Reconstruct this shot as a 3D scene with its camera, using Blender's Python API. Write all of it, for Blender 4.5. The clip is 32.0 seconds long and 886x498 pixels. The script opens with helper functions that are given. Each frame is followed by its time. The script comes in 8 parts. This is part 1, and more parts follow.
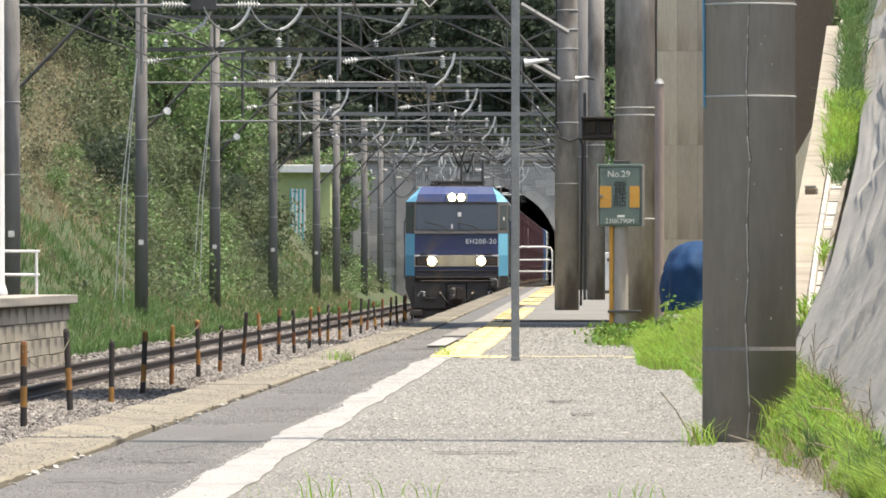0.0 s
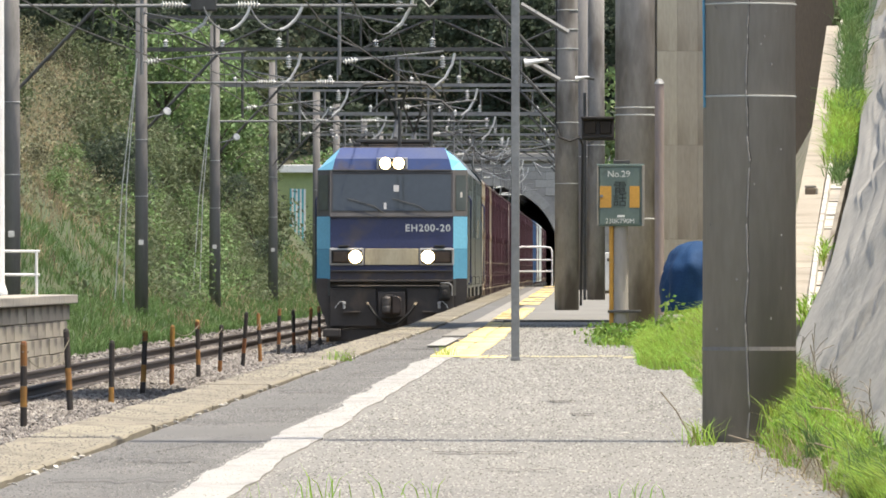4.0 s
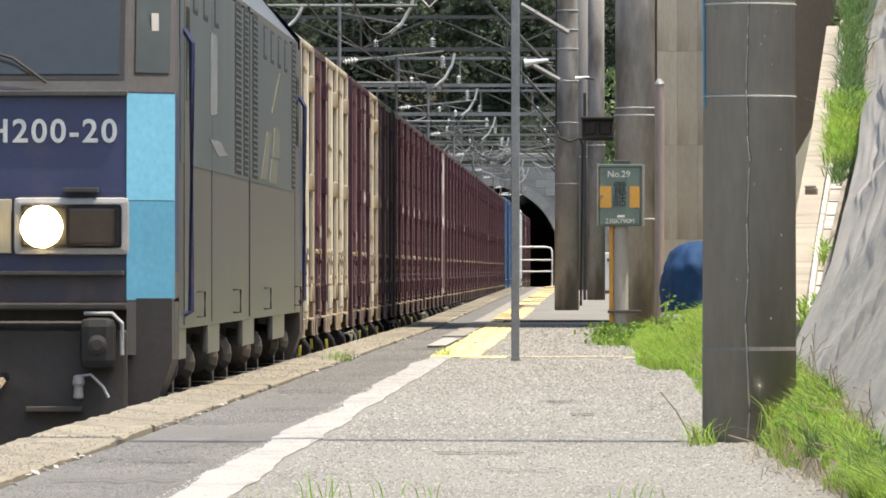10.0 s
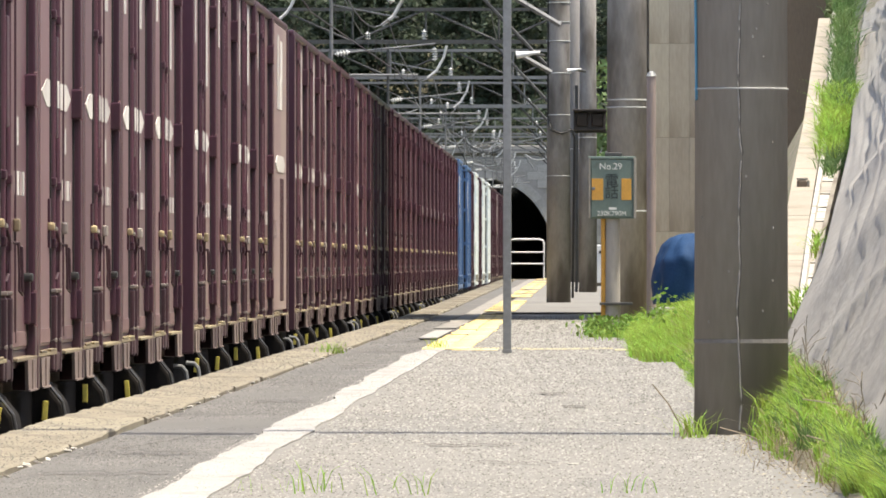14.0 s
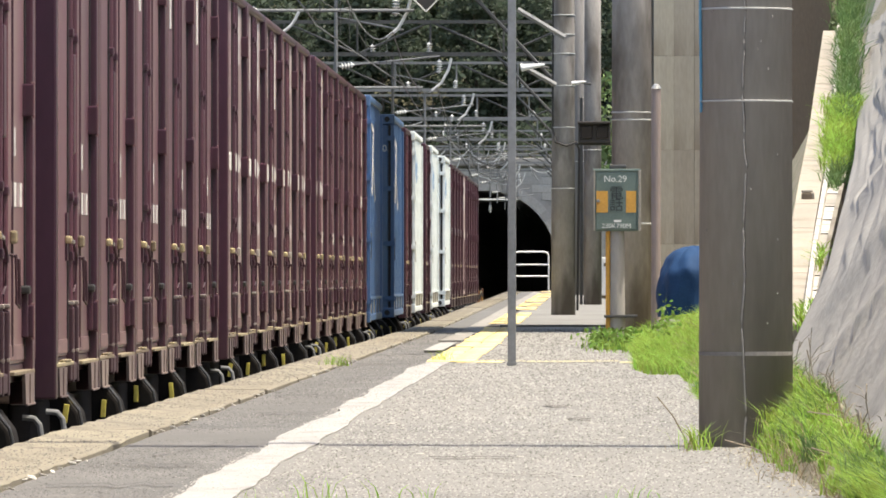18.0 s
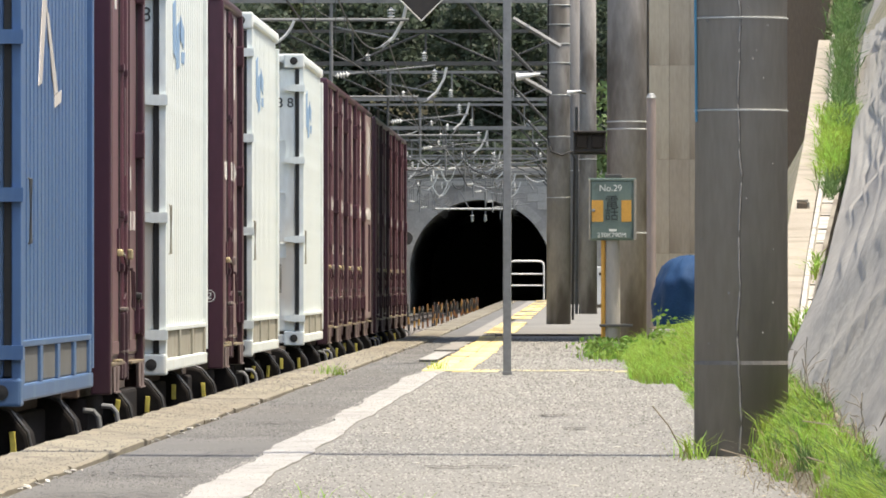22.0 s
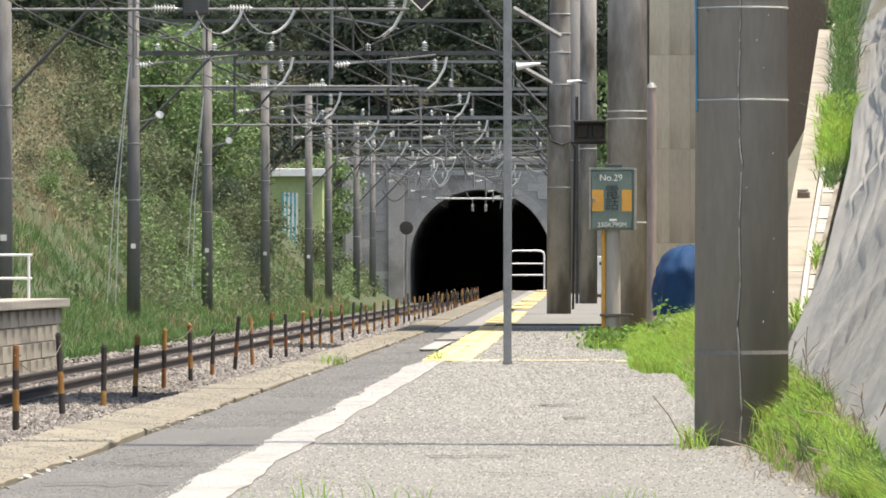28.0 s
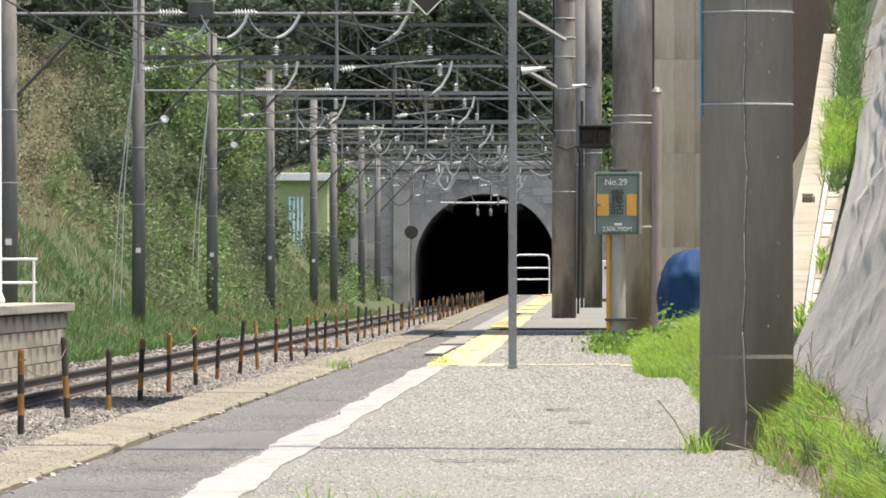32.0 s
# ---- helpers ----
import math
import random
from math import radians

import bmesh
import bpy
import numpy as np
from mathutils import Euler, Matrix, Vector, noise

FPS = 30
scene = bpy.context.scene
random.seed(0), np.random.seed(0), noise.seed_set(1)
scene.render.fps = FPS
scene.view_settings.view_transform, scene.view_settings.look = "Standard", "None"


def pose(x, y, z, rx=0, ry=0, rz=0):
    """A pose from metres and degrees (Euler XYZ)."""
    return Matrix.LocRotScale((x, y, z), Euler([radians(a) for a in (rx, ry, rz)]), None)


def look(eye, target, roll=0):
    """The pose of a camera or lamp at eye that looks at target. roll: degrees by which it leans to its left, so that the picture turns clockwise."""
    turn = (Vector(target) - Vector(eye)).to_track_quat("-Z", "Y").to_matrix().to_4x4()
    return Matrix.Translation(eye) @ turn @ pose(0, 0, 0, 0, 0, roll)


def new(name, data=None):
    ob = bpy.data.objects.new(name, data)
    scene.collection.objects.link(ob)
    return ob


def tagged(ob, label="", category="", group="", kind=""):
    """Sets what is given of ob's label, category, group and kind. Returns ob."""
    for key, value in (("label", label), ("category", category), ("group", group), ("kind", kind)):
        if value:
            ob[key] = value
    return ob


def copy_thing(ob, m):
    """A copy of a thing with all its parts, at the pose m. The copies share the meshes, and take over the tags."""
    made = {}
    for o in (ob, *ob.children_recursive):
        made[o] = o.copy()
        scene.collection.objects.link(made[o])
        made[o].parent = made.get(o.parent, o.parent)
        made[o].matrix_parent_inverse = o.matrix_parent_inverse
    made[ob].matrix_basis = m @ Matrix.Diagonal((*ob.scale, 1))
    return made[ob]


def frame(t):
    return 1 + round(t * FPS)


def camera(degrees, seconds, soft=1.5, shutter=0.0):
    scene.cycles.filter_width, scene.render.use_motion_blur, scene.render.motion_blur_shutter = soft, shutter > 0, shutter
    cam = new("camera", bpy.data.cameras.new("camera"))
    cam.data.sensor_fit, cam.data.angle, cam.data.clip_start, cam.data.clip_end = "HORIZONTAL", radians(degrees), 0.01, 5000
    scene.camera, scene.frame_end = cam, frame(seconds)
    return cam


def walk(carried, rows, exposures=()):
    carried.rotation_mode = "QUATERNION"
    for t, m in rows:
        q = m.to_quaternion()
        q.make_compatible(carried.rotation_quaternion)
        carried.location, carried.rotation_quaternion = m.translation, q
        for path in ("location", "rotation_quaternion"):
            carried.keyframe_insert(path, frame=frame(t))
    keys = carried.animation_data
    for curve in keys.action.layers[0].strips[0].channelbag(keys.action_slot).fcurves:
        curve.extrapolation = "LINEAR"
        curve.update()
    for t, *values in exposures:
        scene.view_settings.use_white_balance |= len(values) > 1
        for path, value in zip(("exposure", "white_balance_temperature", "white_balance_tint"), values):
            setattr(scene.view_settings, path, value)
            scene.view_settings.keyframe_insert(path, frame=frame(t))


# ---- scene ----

# World: x to the right of the track, y along it away from the camera, z = 0 on the platform.
FOCAL = 15900.0
EYE = (0.0, 0.0, 0.70)
RAIL = -0.76
TRACK, TRACK_FAR = -3.80, -7.60
cam = camera(math.degrees(2 * math.atan(784 / FOCAL)), 32.0, soft=1.7)


def aim(dx=0.0, dy=0.0):
    return look(EYE, (-(268 + dx) / FOCAL * 1000, 1000, 0.70 + (37 + dy) / FOCAL * 1000))


walk(cam, [
    (0, aim(0, 0)), (6, aim(0, 0)), (8, aim(0, 0.5)), (11.5, aim(0, 0)), (12, aim(0.1, 1.8)), (12.5, aim(0, 1.2)),
    (13, aim(-6.4, -2.8)), (13.5, aim(-12.2, -9.5)), (14, aim(-14.4, -13.5)), (14.5, aim(-15.2, -9.7)), (16.5, aim(-11.9, -0.3)),
    (17, aim(-10.3, 1.2)), (17.5, aim(-7, 3.5)), (18, aim(-6.1, 8.6)), (18.5, aim(-4.6, 11.1)), (19, aim(-4.6, 13.3)),
    (19.5, aim(-3.1, 14.1)), (20, aim(-3.1, 14.1)), (20.5, aim(-3.4, 14.8)), (21, aim(-6.1, 16.2)), (21.5, aim(-10.2, 21.6)),
    (22, aim(-14.4, 25)), (22.5, aim(-19, 22.5)), (23, aim(-21.6, 18.2)), (23.5, aim(-23, 16.7)), (24, aim(-19.9, 15.1)),
    (24.5, aim(-15.5, 13.2)), (25, aim(-8.7, 10.4)), (25.5, aim(-4.3, 7.2)), (27.5, aim(-13.8, 2.9)), (28, aim(-13.8, 6.6)),
    (28.5, aim(-15.2, 9.5)), (29, aim(-13.5, 9.6)), (29.5, aim(-10.9, 11.6)), (30, aim(-4.6, 12.7)), (30.5, aim(-0.6, 13.9)),
    (31, aim(6.3, 16.5)), (31.5, aim(3.2, 16.8)), (32, aim(-4.9, 14.2))],
    exposures=[(0, 1.35, 7200, 10), (11.5, 1.35, 7200, 10), (13, 1.47, 7200, 10), (20.5, 1.47, 7200, 10), (22, 1.33, 7200, 10), (25.5, 1.33, 7200, 10), (28, 1.38, 7200, 10), (32, 1.38, 7200, 10)])

# ---- light ----
SUN_DIR = Vector((0.30, -0.06, 0.95)).normalized()
world = bpy.data.worlds.new("world")
scene.world = world
world.use_nodes = True
wn = world.node_tree
sky = wn.nodes.new("ShaderNodeTexSky")
sky.sky_type = "NISHITA"
sky.sun_disc = False
sky.sun_elevation = math.asin(SUN_DIR.z)
sky.sun_rotation = math.atan2(SUN_DIR.x, SUN_DIR.y)
sky.dust_density = 3.0
wn.links.new(sky.outputs[0], wn.nodes["Background"].inputs[0])
wn.nodes["Background"].inputs[1].default_value = 0.15
sun = new("sun", bpy.data.lights.new("sun", "SUN"))
sun.data.energy = 2.7
sun.data.angle = radians(0.6)
sun.data.color = (1.0, 0.96, 0.88)
sun.matrix_world = look(SUN_DIR * 100, (0, 0, 0))


# ---- materials ----
def rgb(*c):
    return (*c, 1.0)


def surface(name, col, col2=None, rough=0.8, metal=0.0, scale=4.0, fine=40.0, bump=0.15, spread=0.5, dist=0.01,
            island=0.0, rand=0.0, stretch=(1, 1, 1), stain=None, stain_amount=0.0, stain_scale=1.5, spec=0.4, rough2=None):
    """A two-scale procedural surface: broad mottling between two colours, fine grain, stains, bump."""
    m = bpy.data.materials.new(name)
    m.use_nodes = True
    nt = m.node_tree
    n, l = nt.nodes, nt.links
    bs = n["Principled BSDF"]
    bs.inputs["Roughness"].default_value = rough
    bs.inputs["Metallic"].default_value = metal
    bs.inputs["Specular IOR Level"].default_value = spec
    tc = n.new("ShaderNodeTexCoord")
    mp = n.new("ShaderNodeMapping")
    mp.inputs["Scale"].default_value = stretch
    l.new(tc.outputs["Object"], mp.inputs[0])

    def noise_tex(sc, detail=4.0):
        t = n.new("ShaderNodeTexNoise")
        t.inputs["Scale"].default_value = sc
        t.inputs["Detail"].default_value = detail
        l.new(mp.outputs[0], t.inputs["Vector"])
        return t

    def mix(fac, a, b, mode="MIX"):
        x = n.new("ShaderNodeMix")
        x.data_type = "RGBA"
        x.blend_type = mode
        for sock, v in ((x.inputs[0], fac), (x.inputs[6], a), (x.inputs[7], b)):
            if isinstance(v, (int, float)):
                sock.default_value = v
            elif isinstance(v, tuple):
                sock.default_value = v
            else:
                l.new(v, sock)
        return x.outputs[2]

    def ramp(src, lo, hi):
        r = n.new("ShaderNodeMapRange")
        r.inputs[1].default_value, r.inputs[2].default_value = lo, hi
        l.new(src, r.inputs[0])
        return r.outputs[0]

    col2 = col2 or tuple(c * 0.7 for c in col[:3]) + (1.0,)
    broad, grain = noise_tex(scale), noise_tex(fine, 6.0)
    c = mix(ramp(broad.outputs["Fac"], 0.5 - spread / 2, 0.5 + spread / 2), col, col2)
    g = ramp(grain.outputs["Fac"], 0.3, 0.7)
    c = mix(0.22, c, mix(g, rgb(0.25, 0.25, 0.25), rgb(1.0, 1.0, 1.0)), "MULTIPLY")
    if stain:
        st = noise_tex(stain_scale, 8.0)
        c = mix(ramp(st.outputs["Fac"], 0.62 - stain_amount * 0.3, 0.72 - stain_amount * 0.2), c, stain)
    if island or rand:
        src = n.new("ShaderNodeNewGeometry").outputs["Random Per Island"] if island else n.new("ShaderNodeObjectInfo").outputs["Random"]
        amt = island or rand
        hsv = n.new("ShaderNodeHueSaturation")
        v = n.new("ShaderNodeMapRange")
        v.inputs[3].default_value, v.inputs[4].default_value = 1 - amt, 1 + amt
        l.new(src, v.inputs[0])
        l.new(v.outputs[0], hsv.inputs["Value"])
        h = n.new("ShaderNodeMapRange")
        h.inputs[3].default_value, h.inputs[4].default_value = 0.5 - amt * 0.05, 0.5 + amt * 0.05
        l.new(src, h.inputs[0])
        l.new(h.outputs[0], hsv.inputs["Hue"])
        l.new(c, hsv.inputs["Color"])
        c = hsv.outputs[0]
    l.new(c, bs.inputs["Base Color"])
    if bump:
        b = n.new("ShaderNodeBump")
        b.inputs["Strength"].default_value = bump
        b.inputs["Distance"].default_value = dist
        l.new(grain.outputs["Fac"], b.inputs["Height"])
        l.new(b.outputs[0], bs.inputs["Normal"])
    return m


def leafy(name, col, col2, amt=0.45, through_light=0.35):
    m = surface(name, col, col2, rough=0.6, scale=0.6, fine=12, bump=0, island=amt, spec=0.3)
    bs = m.node_tree.nodes["Principled BSDF"]
    tr = m.node_tree.nodes.new("ShaderNodeBsdfTranslucent")
    mx = m.node_tree.nodes.new("ShaderNodeMixShader")
    mx.inputs[0].default_value = through_light
    m.node_tree.links.new(bs.inputs["Base Color"].links[0].from_socket, tr.inputs[0])
    m.node_tree.links.new(bs.outputs[0], mx.inputs[1])
    m.node_tree.links.new(tr.outputs[0], mx.inputs[2])
    m.node_tree.links.new(mx.outputs[0], m.node_tree.nodes["Material Output"].inputs[0])
    return m


def glow(name, col, power):
    m = bpy.data.materials.new(name)
    m.use_nodes = True
    bs = m.node_tree.nodes["Principled BSDF"]
    bs.inputs["Emission Color"].default_value = col
    bs.inputs["Emission Strength"].default_value = power
    return m


M = {}
M["asphalt"] = surface("worn_asphalt", rgb(0.188, 0.184, 0.169), rgb(0.155, 0.152, 0.14), 0.9, scale=0.8, fine=60, bump=0.4, dist=0.004, stretch=(1, 0.22, 1), stain=rgb(0.125, 0.122, 0.115), stain_amount=0.15, stain_scale=1.5)
M["asphalt_dark"] = surface("dark_asphalt", rgb(0.125, 0.123, 0.116), rgb(0.094, 0.092, 0.087), 0.9, scale=1.2, fine=60, bump=0.5, dist=0.004, stretch=(1, 0.22, 1), stain=rgb(0.125, 0.122, 0.116), stain_amount=0.3, stain_scale=2.5)
M["coping"] = surface("coping_concrete", rgb(0.245, 0.222, 0.168), rgb(0.18, 0.16, 0.12), 0.9, scale=2.5, fine=50, bump=0.4, rand=0.10, stretch=(1, 0.3, 1), stain=rgb(0.13, 0.115, 0.09), stain_amount=0.32, stain_scale=4)
M["concrete"] = surface("concrete", rgb(0.30, 0.272, 0.215), rgb(0.215, 0.192, 0.150), 0.85, scale=1.2, fine=50, bump=0.2, stretch=(1, 1, 0.18), stain=rgb(0.13, 0.105, 0.078), stain_amount=0.42, stain_scale=1.6)
M["abutment"] = surface("board_marked_concrete", rgb(0.46, 0.412, 0.322), rgb(0.34, 0.302, 0.235), 0.9, scale=1.0, fine=40, bump=0.25, rand=0.12, stretch=(1, 1, 0.2), stain=rgb(0.20, 0.165, 0.12), stain_amount=0.45, stain_scale=1.4)
M["concrete_brown"] = surface("brown_concrete", rgb(0.17, 0.135, 0.10), rgb(0.12, 0.095, 0.07), 0.85, scale=1.2, fine=50, bump=0.2, stretch=(1, 1, 0.25))
M["pole"] = surface("pole_concrete", rgb(0.335, 0.318, 0.298), rgb(0.255, 0.242, 0.226), 0.85, scale=2.5, fine=40, bump=0.12, stretch=(1, 1, 0.2), rand=0.10, stain=rgb(0.175, 0.165, 0.152), stain_amount=0.25, stain_scale=2)
M["joint"] = surface("faint_joint", rgb(0.235, 0.224, 0.21), rgb(0.175, 0.167, 0.156), 0.9, scale=14, fine=60, bump=0.1)
M["ring"] = surface("pale_joint", rgb(0.27, 0.26, 0.245), rgb(0.22, 0.21, 0.198), 0.85, scale=6, fine=40, bump=0.1)
M["shotcrete"] = surface("sprayed_mortar", rgb(0.36, 0.343, 0.306), rgb(0.265, 0.251, 0.221), 0.95, scale=0.7, fine=25, bump=0.2, dist=0.03, stretch=(1, 0.25, 0.6), stain=rgb(0.27, 0.255, 0.23), stain_amount=0.3)
M["gutter"] = surface("pale_concrete", rgb(0.36, 0.335, 0.285), rgb(0.27, 0.25, 0.215), 0.9, scale=2, fine=40, bump=0.2, stain=rgb(0.2, 0.185, 0.16), stain_amount=0.2, stain_scale=3)
M["grit_pale"] = surface("pale_grit", rgb(0.31, 0.305, 0.28), rgb(0.25, 0.245, 0.225), 0.9, scale=3, fine=30, bump=0, island=0.2)
M["grit_dark"] = surface("dark_grit", rgb(0.135, 0.13, 0.115), rgb(0.10, 0.097, 0.088), 0.9, scale=3, fine=30, bump=0, island=0.25)
M["grit_strip"] = surface("strip_grit", rgb(0.215, 0.21, 0.198), rgb(0.145, 0.142, 0.134), 0.9, scale=3, fine=30, bump=0, island=0.35)
M["worn_tile"] = surface("worn_pale_tile", rgb(0.40, 0.365, 0.23), rgb(0.31, 0.275, 0.16), 0.85, scale=5, fine=60, bump=0.3, rand=0.15)
M["white_line"] = surface("white_line_paint", rgb(0.33, 0.325, 0.31), rgb(0.265, 0.26, 0.245), 0.8, scale=3, fine=60, bump=0.3, stretch=(1, 0.3, 1), stain=rgb(0.20, 0.195, 0.185), stain_amount=0.25, stain_scale=6)
M["paving"] = surface("worn_paving", rgb(0.27, 0.26, 0.235), rgb(0.21, 0.20, 0.18), 0.9, scale=2, fine=50, bump=0.3, stretch=(1, 0.3, 1), stain=rgb(0.15, 0.145, 0.13), stain_amount=0.3, stain_scale=4)
M["yellow_tile"] = surface("yellow_tile", rgb(0.66, 0.49, 0.15), rgb(0.58, 0.48, 0.25), 0.8, scale=3, fine=60, bump=0.3, rand=0.22, stain=rgb(0.46, 0.41, 0.30), stain_amount=0.4, stain_scale=3)
M["ballast"] = surface("ballast_stone", rgb(0.27, 0.25, 0.23), rgb(0.16, 0.145, 0.13), 0.95, scale=3, fine=60, bump=0.5, island=0.45)
M["ballast_shaded"] = surface("shaded_ballast", rgb(0.06, 0.054, 0.05), rgb(0.035, 0.032, 0.03), 0.85, scale=3, fine=40, bump=0.6, island=0.3)
M["ballast_bed"] = surface("ballast_bed", rgb(0.20, 0.185, 0.17), rgb(0.10, 0.09, 0.08), 0.95, scale=6, fine=25, bump=1.0, dist=0.05)
M["rail"] = surface("rusty_rail", rgb(0.062, 0.050, 0.045), rgb(0.045, 0.037, 0.033), 0.8, metal=0.1, scale=5, fine=60)
M["rail_head"] = surface("rail_head", rgb(0.35, 0.33, 0.31), rgb(0.25, 0.22, 0.2), 0.35, metal=0.9, scale=5, fine=60, bump=0.02)
M["sleeper"] = surface("sleeper", rgb(0.20, 0.18, 0.16), rgb(0.12, 0.11, 0.1), 0.9, scale=4, fine=40)
M["brick"] = surface("platform_block", rgb(0.34, 0.31, 0.25), rgb(0.25, 0.225, 0.18), 0.9, scale=3, fine=40, rand=0.12, stretch=(1, 0.15, 0.6), stain=rgb(0.12, 0.11, 0.09), stain_amount=0.35, stain_scale=3)
M["soil"] = surface("grassy_soil", rgb(0.05, 0.072, 0.028), rgb(0.08, 0.075, 0.042), 0.95, scale=0.25, fine=4, bump=0.6, dist=0.1, stain=rgb(0.04, 0.066, 0.026), stain_amount=0.5, stain_scale=0.12)
M["forest_floor"] = surface("forest_floor", rgb(0.075, 0.085, 0.05), rgb(0.095, 0.08, 0.055), 0.95, scale=0.3, fine=4, bump=0.6, dist=0.1)
M["stone_wall"] = surface("portal_stone", rgb(0.36, 0.345, 0.325), rgb(0.25, 0.238, 0.222), 0.9, scale=0.4, fine=8, bump=0.3, rand=0.15, stain=rgb(0.14, 0.132, 0.122), stain_amount=0.4, stain_scale=0.35)
# pale grey to lift the tunnel's dark inside in place of haze
M["lining_grey"] = surface("pale_lining", rgb(0.46, 0.46, 0.47), rgb(0.36, 0.36, 0.37), 0.95, scale=0.5, fine=6)
M["steel"] = surface("galvanised_steel", rgb(0.30, 0.31, 0.31), rgb(0.20, 0.205, 0.205), 0.6, metal=0.4, scale=4, fine=30, bump=0.05)
M["steel_pale"] = surface("pale_galvanised_steel", rgb(0.46, 0.47, 0.46), rgb(0.36, 0.37, 0.36), 0.5, metal=0.2, scale=4, fine=30, bump=0.05)
M["steel_dark"] = surface("dark_steel", rgb(0.09, 0.09, 0.09), rgb(0.06, 0.06, 0.055), 0.65, metal=0.4, scale=4, fine=30, bump=0.05)
M["wire"] = surface("wire", rgb(0.10, 0.10, 0.10), rgb(0.06, 0.06, 0.06), 0.6, metal=0.5, scale=4, fine=30, bump=0)
M["porcelain"] = surface("white_porcelain", rgb(0.60, 0.60, 0.58), rgb(0.44, 0.44, 0.42), 0.25, scale=6, fine=30, bump=0, spec=0.6)
M["white_paint"] = surface("white_paint", rgb(0.8, 0.8, 0.79), rgb(0.68, 0.68, 0.66), 0.5, scale=4, fine=40, bump=0.05)
M["stake_orange"] = surface("stake_orange", rgb(0.33, 0.15, 0.04), rgb(0.17, 0.08, 0.03), 0.75, scale=6, fine=60, rand=0.4)
M["stake_black"] = surface("stake_black", rgb(0.03, 0.028, 0.026), rgb(0.05, 0.04, 0.035), 0.7, scale=6, fine=60)
M["lens_dark"] = surface("dark_amber_lens", rgb(0.035, 0.024, 0.020), rgb(0.025, 0.018, 0.015), 0.3, scale=6, fine=40, bump=0)
M["rope"] = surface("rope", rgb(0.20, 0.18, 0.12), rgb(0.12, 0.11, 0.08), 0.9, scale=8, fine=80)
M["tarp"] = surface("blue_tarpaulin", rgb(0.012, 0.050, 0.13), rgb(0.008, 0.034, 0.09), 0.75, scale=5, fine=60, bump=0.4, spec=0.2)
M["box_green"] = surface("grey_green_paint", rgb(0.15, 0.205, 0.18), rgb(0.12, 0.165, 0.145), 0.55, scale=5, fine=50, bump=0.06, stain=rgb(0.08, 0.09, 0.08), stain_amount=0.25, stain_scale=6)
M["box_orange"] = surface("amber_paint", rgb(0.62, 0.33, 0.06), rgb(0.5, 0.27, 0.06), 0.5, scale=5, fine=50, bump=0.06)
M["lettering"] = surface("pale_lettering", rgb(0.75, 0.77, 0.72), rgb(0.6, 0.62, 0.58), 0.6, scale=8, fine=50, bump=0)
M["lettering_dark"] = surface("dark_lettering", rgb(0.03, 0.04, 0.04), rgb(0.05, 0.06, 0.06), 0.6, scale=8, fine=50, bump=0)
M["grass"] = leafy("grass_blade", rgb(0.17, 0.33, 0.045), rgb(0.30, 0.41, 0.075), 0.45, 0.5)
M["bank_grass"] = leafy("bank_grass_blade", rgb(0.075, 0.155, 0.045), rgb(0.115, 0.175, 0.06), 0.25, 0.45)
M["grass_dry"] = leafy("dry_grass_blade", rgb(0.34, 0.275, 0.17), rgb(0.25, 0.20, 0.125), 0.35)
M["leaf"] = leafy("leaf", rgb(0.125, 0.155, 0.080), rgb(0.105, 0.128, 0.066), 0.30, 0.42)
M["leaf_bright"] = leafy("young_leaf", rgb(0.165, 0.245, 0.098), rgb(0.132, 0.20, 0.078), 0.36)
M["leaf_dark"] = leafy("forest_leaf", rgb(0.078, 0.104, 0.070), rgb(0.064, 0.086, 0.058), 0.22, 0.45)
M["leaf_brown"] = leafy("dry_leaf", rgb(0.195, 0.185, 0.118), rgb(0.135, 0.142, 0.08), 0.5)
M["bark"] = surface("bark", rgb(0.10, 0.08, 0.06), rgb(0.06, 0.05, 0.04), 0.95, scale=4, fine=20, bump=0.6, stretch=(1, 1, 0.3))
M["soil_dark"] = surface("dirt_filled_gap", rgb(0.07, 0.058, 0.045), rgb(0.04, 0.034, 0.028), 0.95, scale=4, fine=60, bump=0.3)
M["asphalt_seam"] = surface("asphalt_seam", rgb(0.085, 0.083, 0.08), rgb(0.06, 0.058, 0.056), 0.9, scale=4, fine=60, bump=0.3)
M["stone_chip"] = surface("pale_stone", rgb(0.55, 0.53, 0.48), rgb(0.40, 0.38, 0.34), 0.9, scale=6, fine=60, bump=0.3, rand=0.2)
M["gutter_pale"] = surface("whitish_concrete", rgb(0.52, 0.50, 0.45), rgb(0.38, 0.36, 0.32), 0.9, scale=3, fine=40, bump=0.3, stain=rgb(0.22, 0.20, 0.17), stain_amount=0.3, stain_scale=5)
M["apron"] = surface("sandy_concrete", rgb(0.34, 0.305, 0.245), rgb(0.27, 0.24, 0.192), 0.9, scale=2, fine=40, bump=0.3, rand=0.06, stain=rgb(0.21, 0.185, 0.145), stain_amount=0.25, stain_scale=3)
M["straw"] = surface("dry_litter", rgb(0.40, 0.35, 0.26), rgb(0.24, 0.19, 0.13), 0.9, scale=8, fine=60, bump=0, island=0.5)
M["twig"] = surface("bare_twig", rgb(0.30, 0.26, 0.20), rgb(0.19, 0.16, 0.125), 0.9, scale=8, fine=60, bump=0.1)
M["weed"] = leafy("weed_leaf", rgb(0.11, 0.22, 0.035), rgb(0.15, 0.25, 0.05), 0.35)
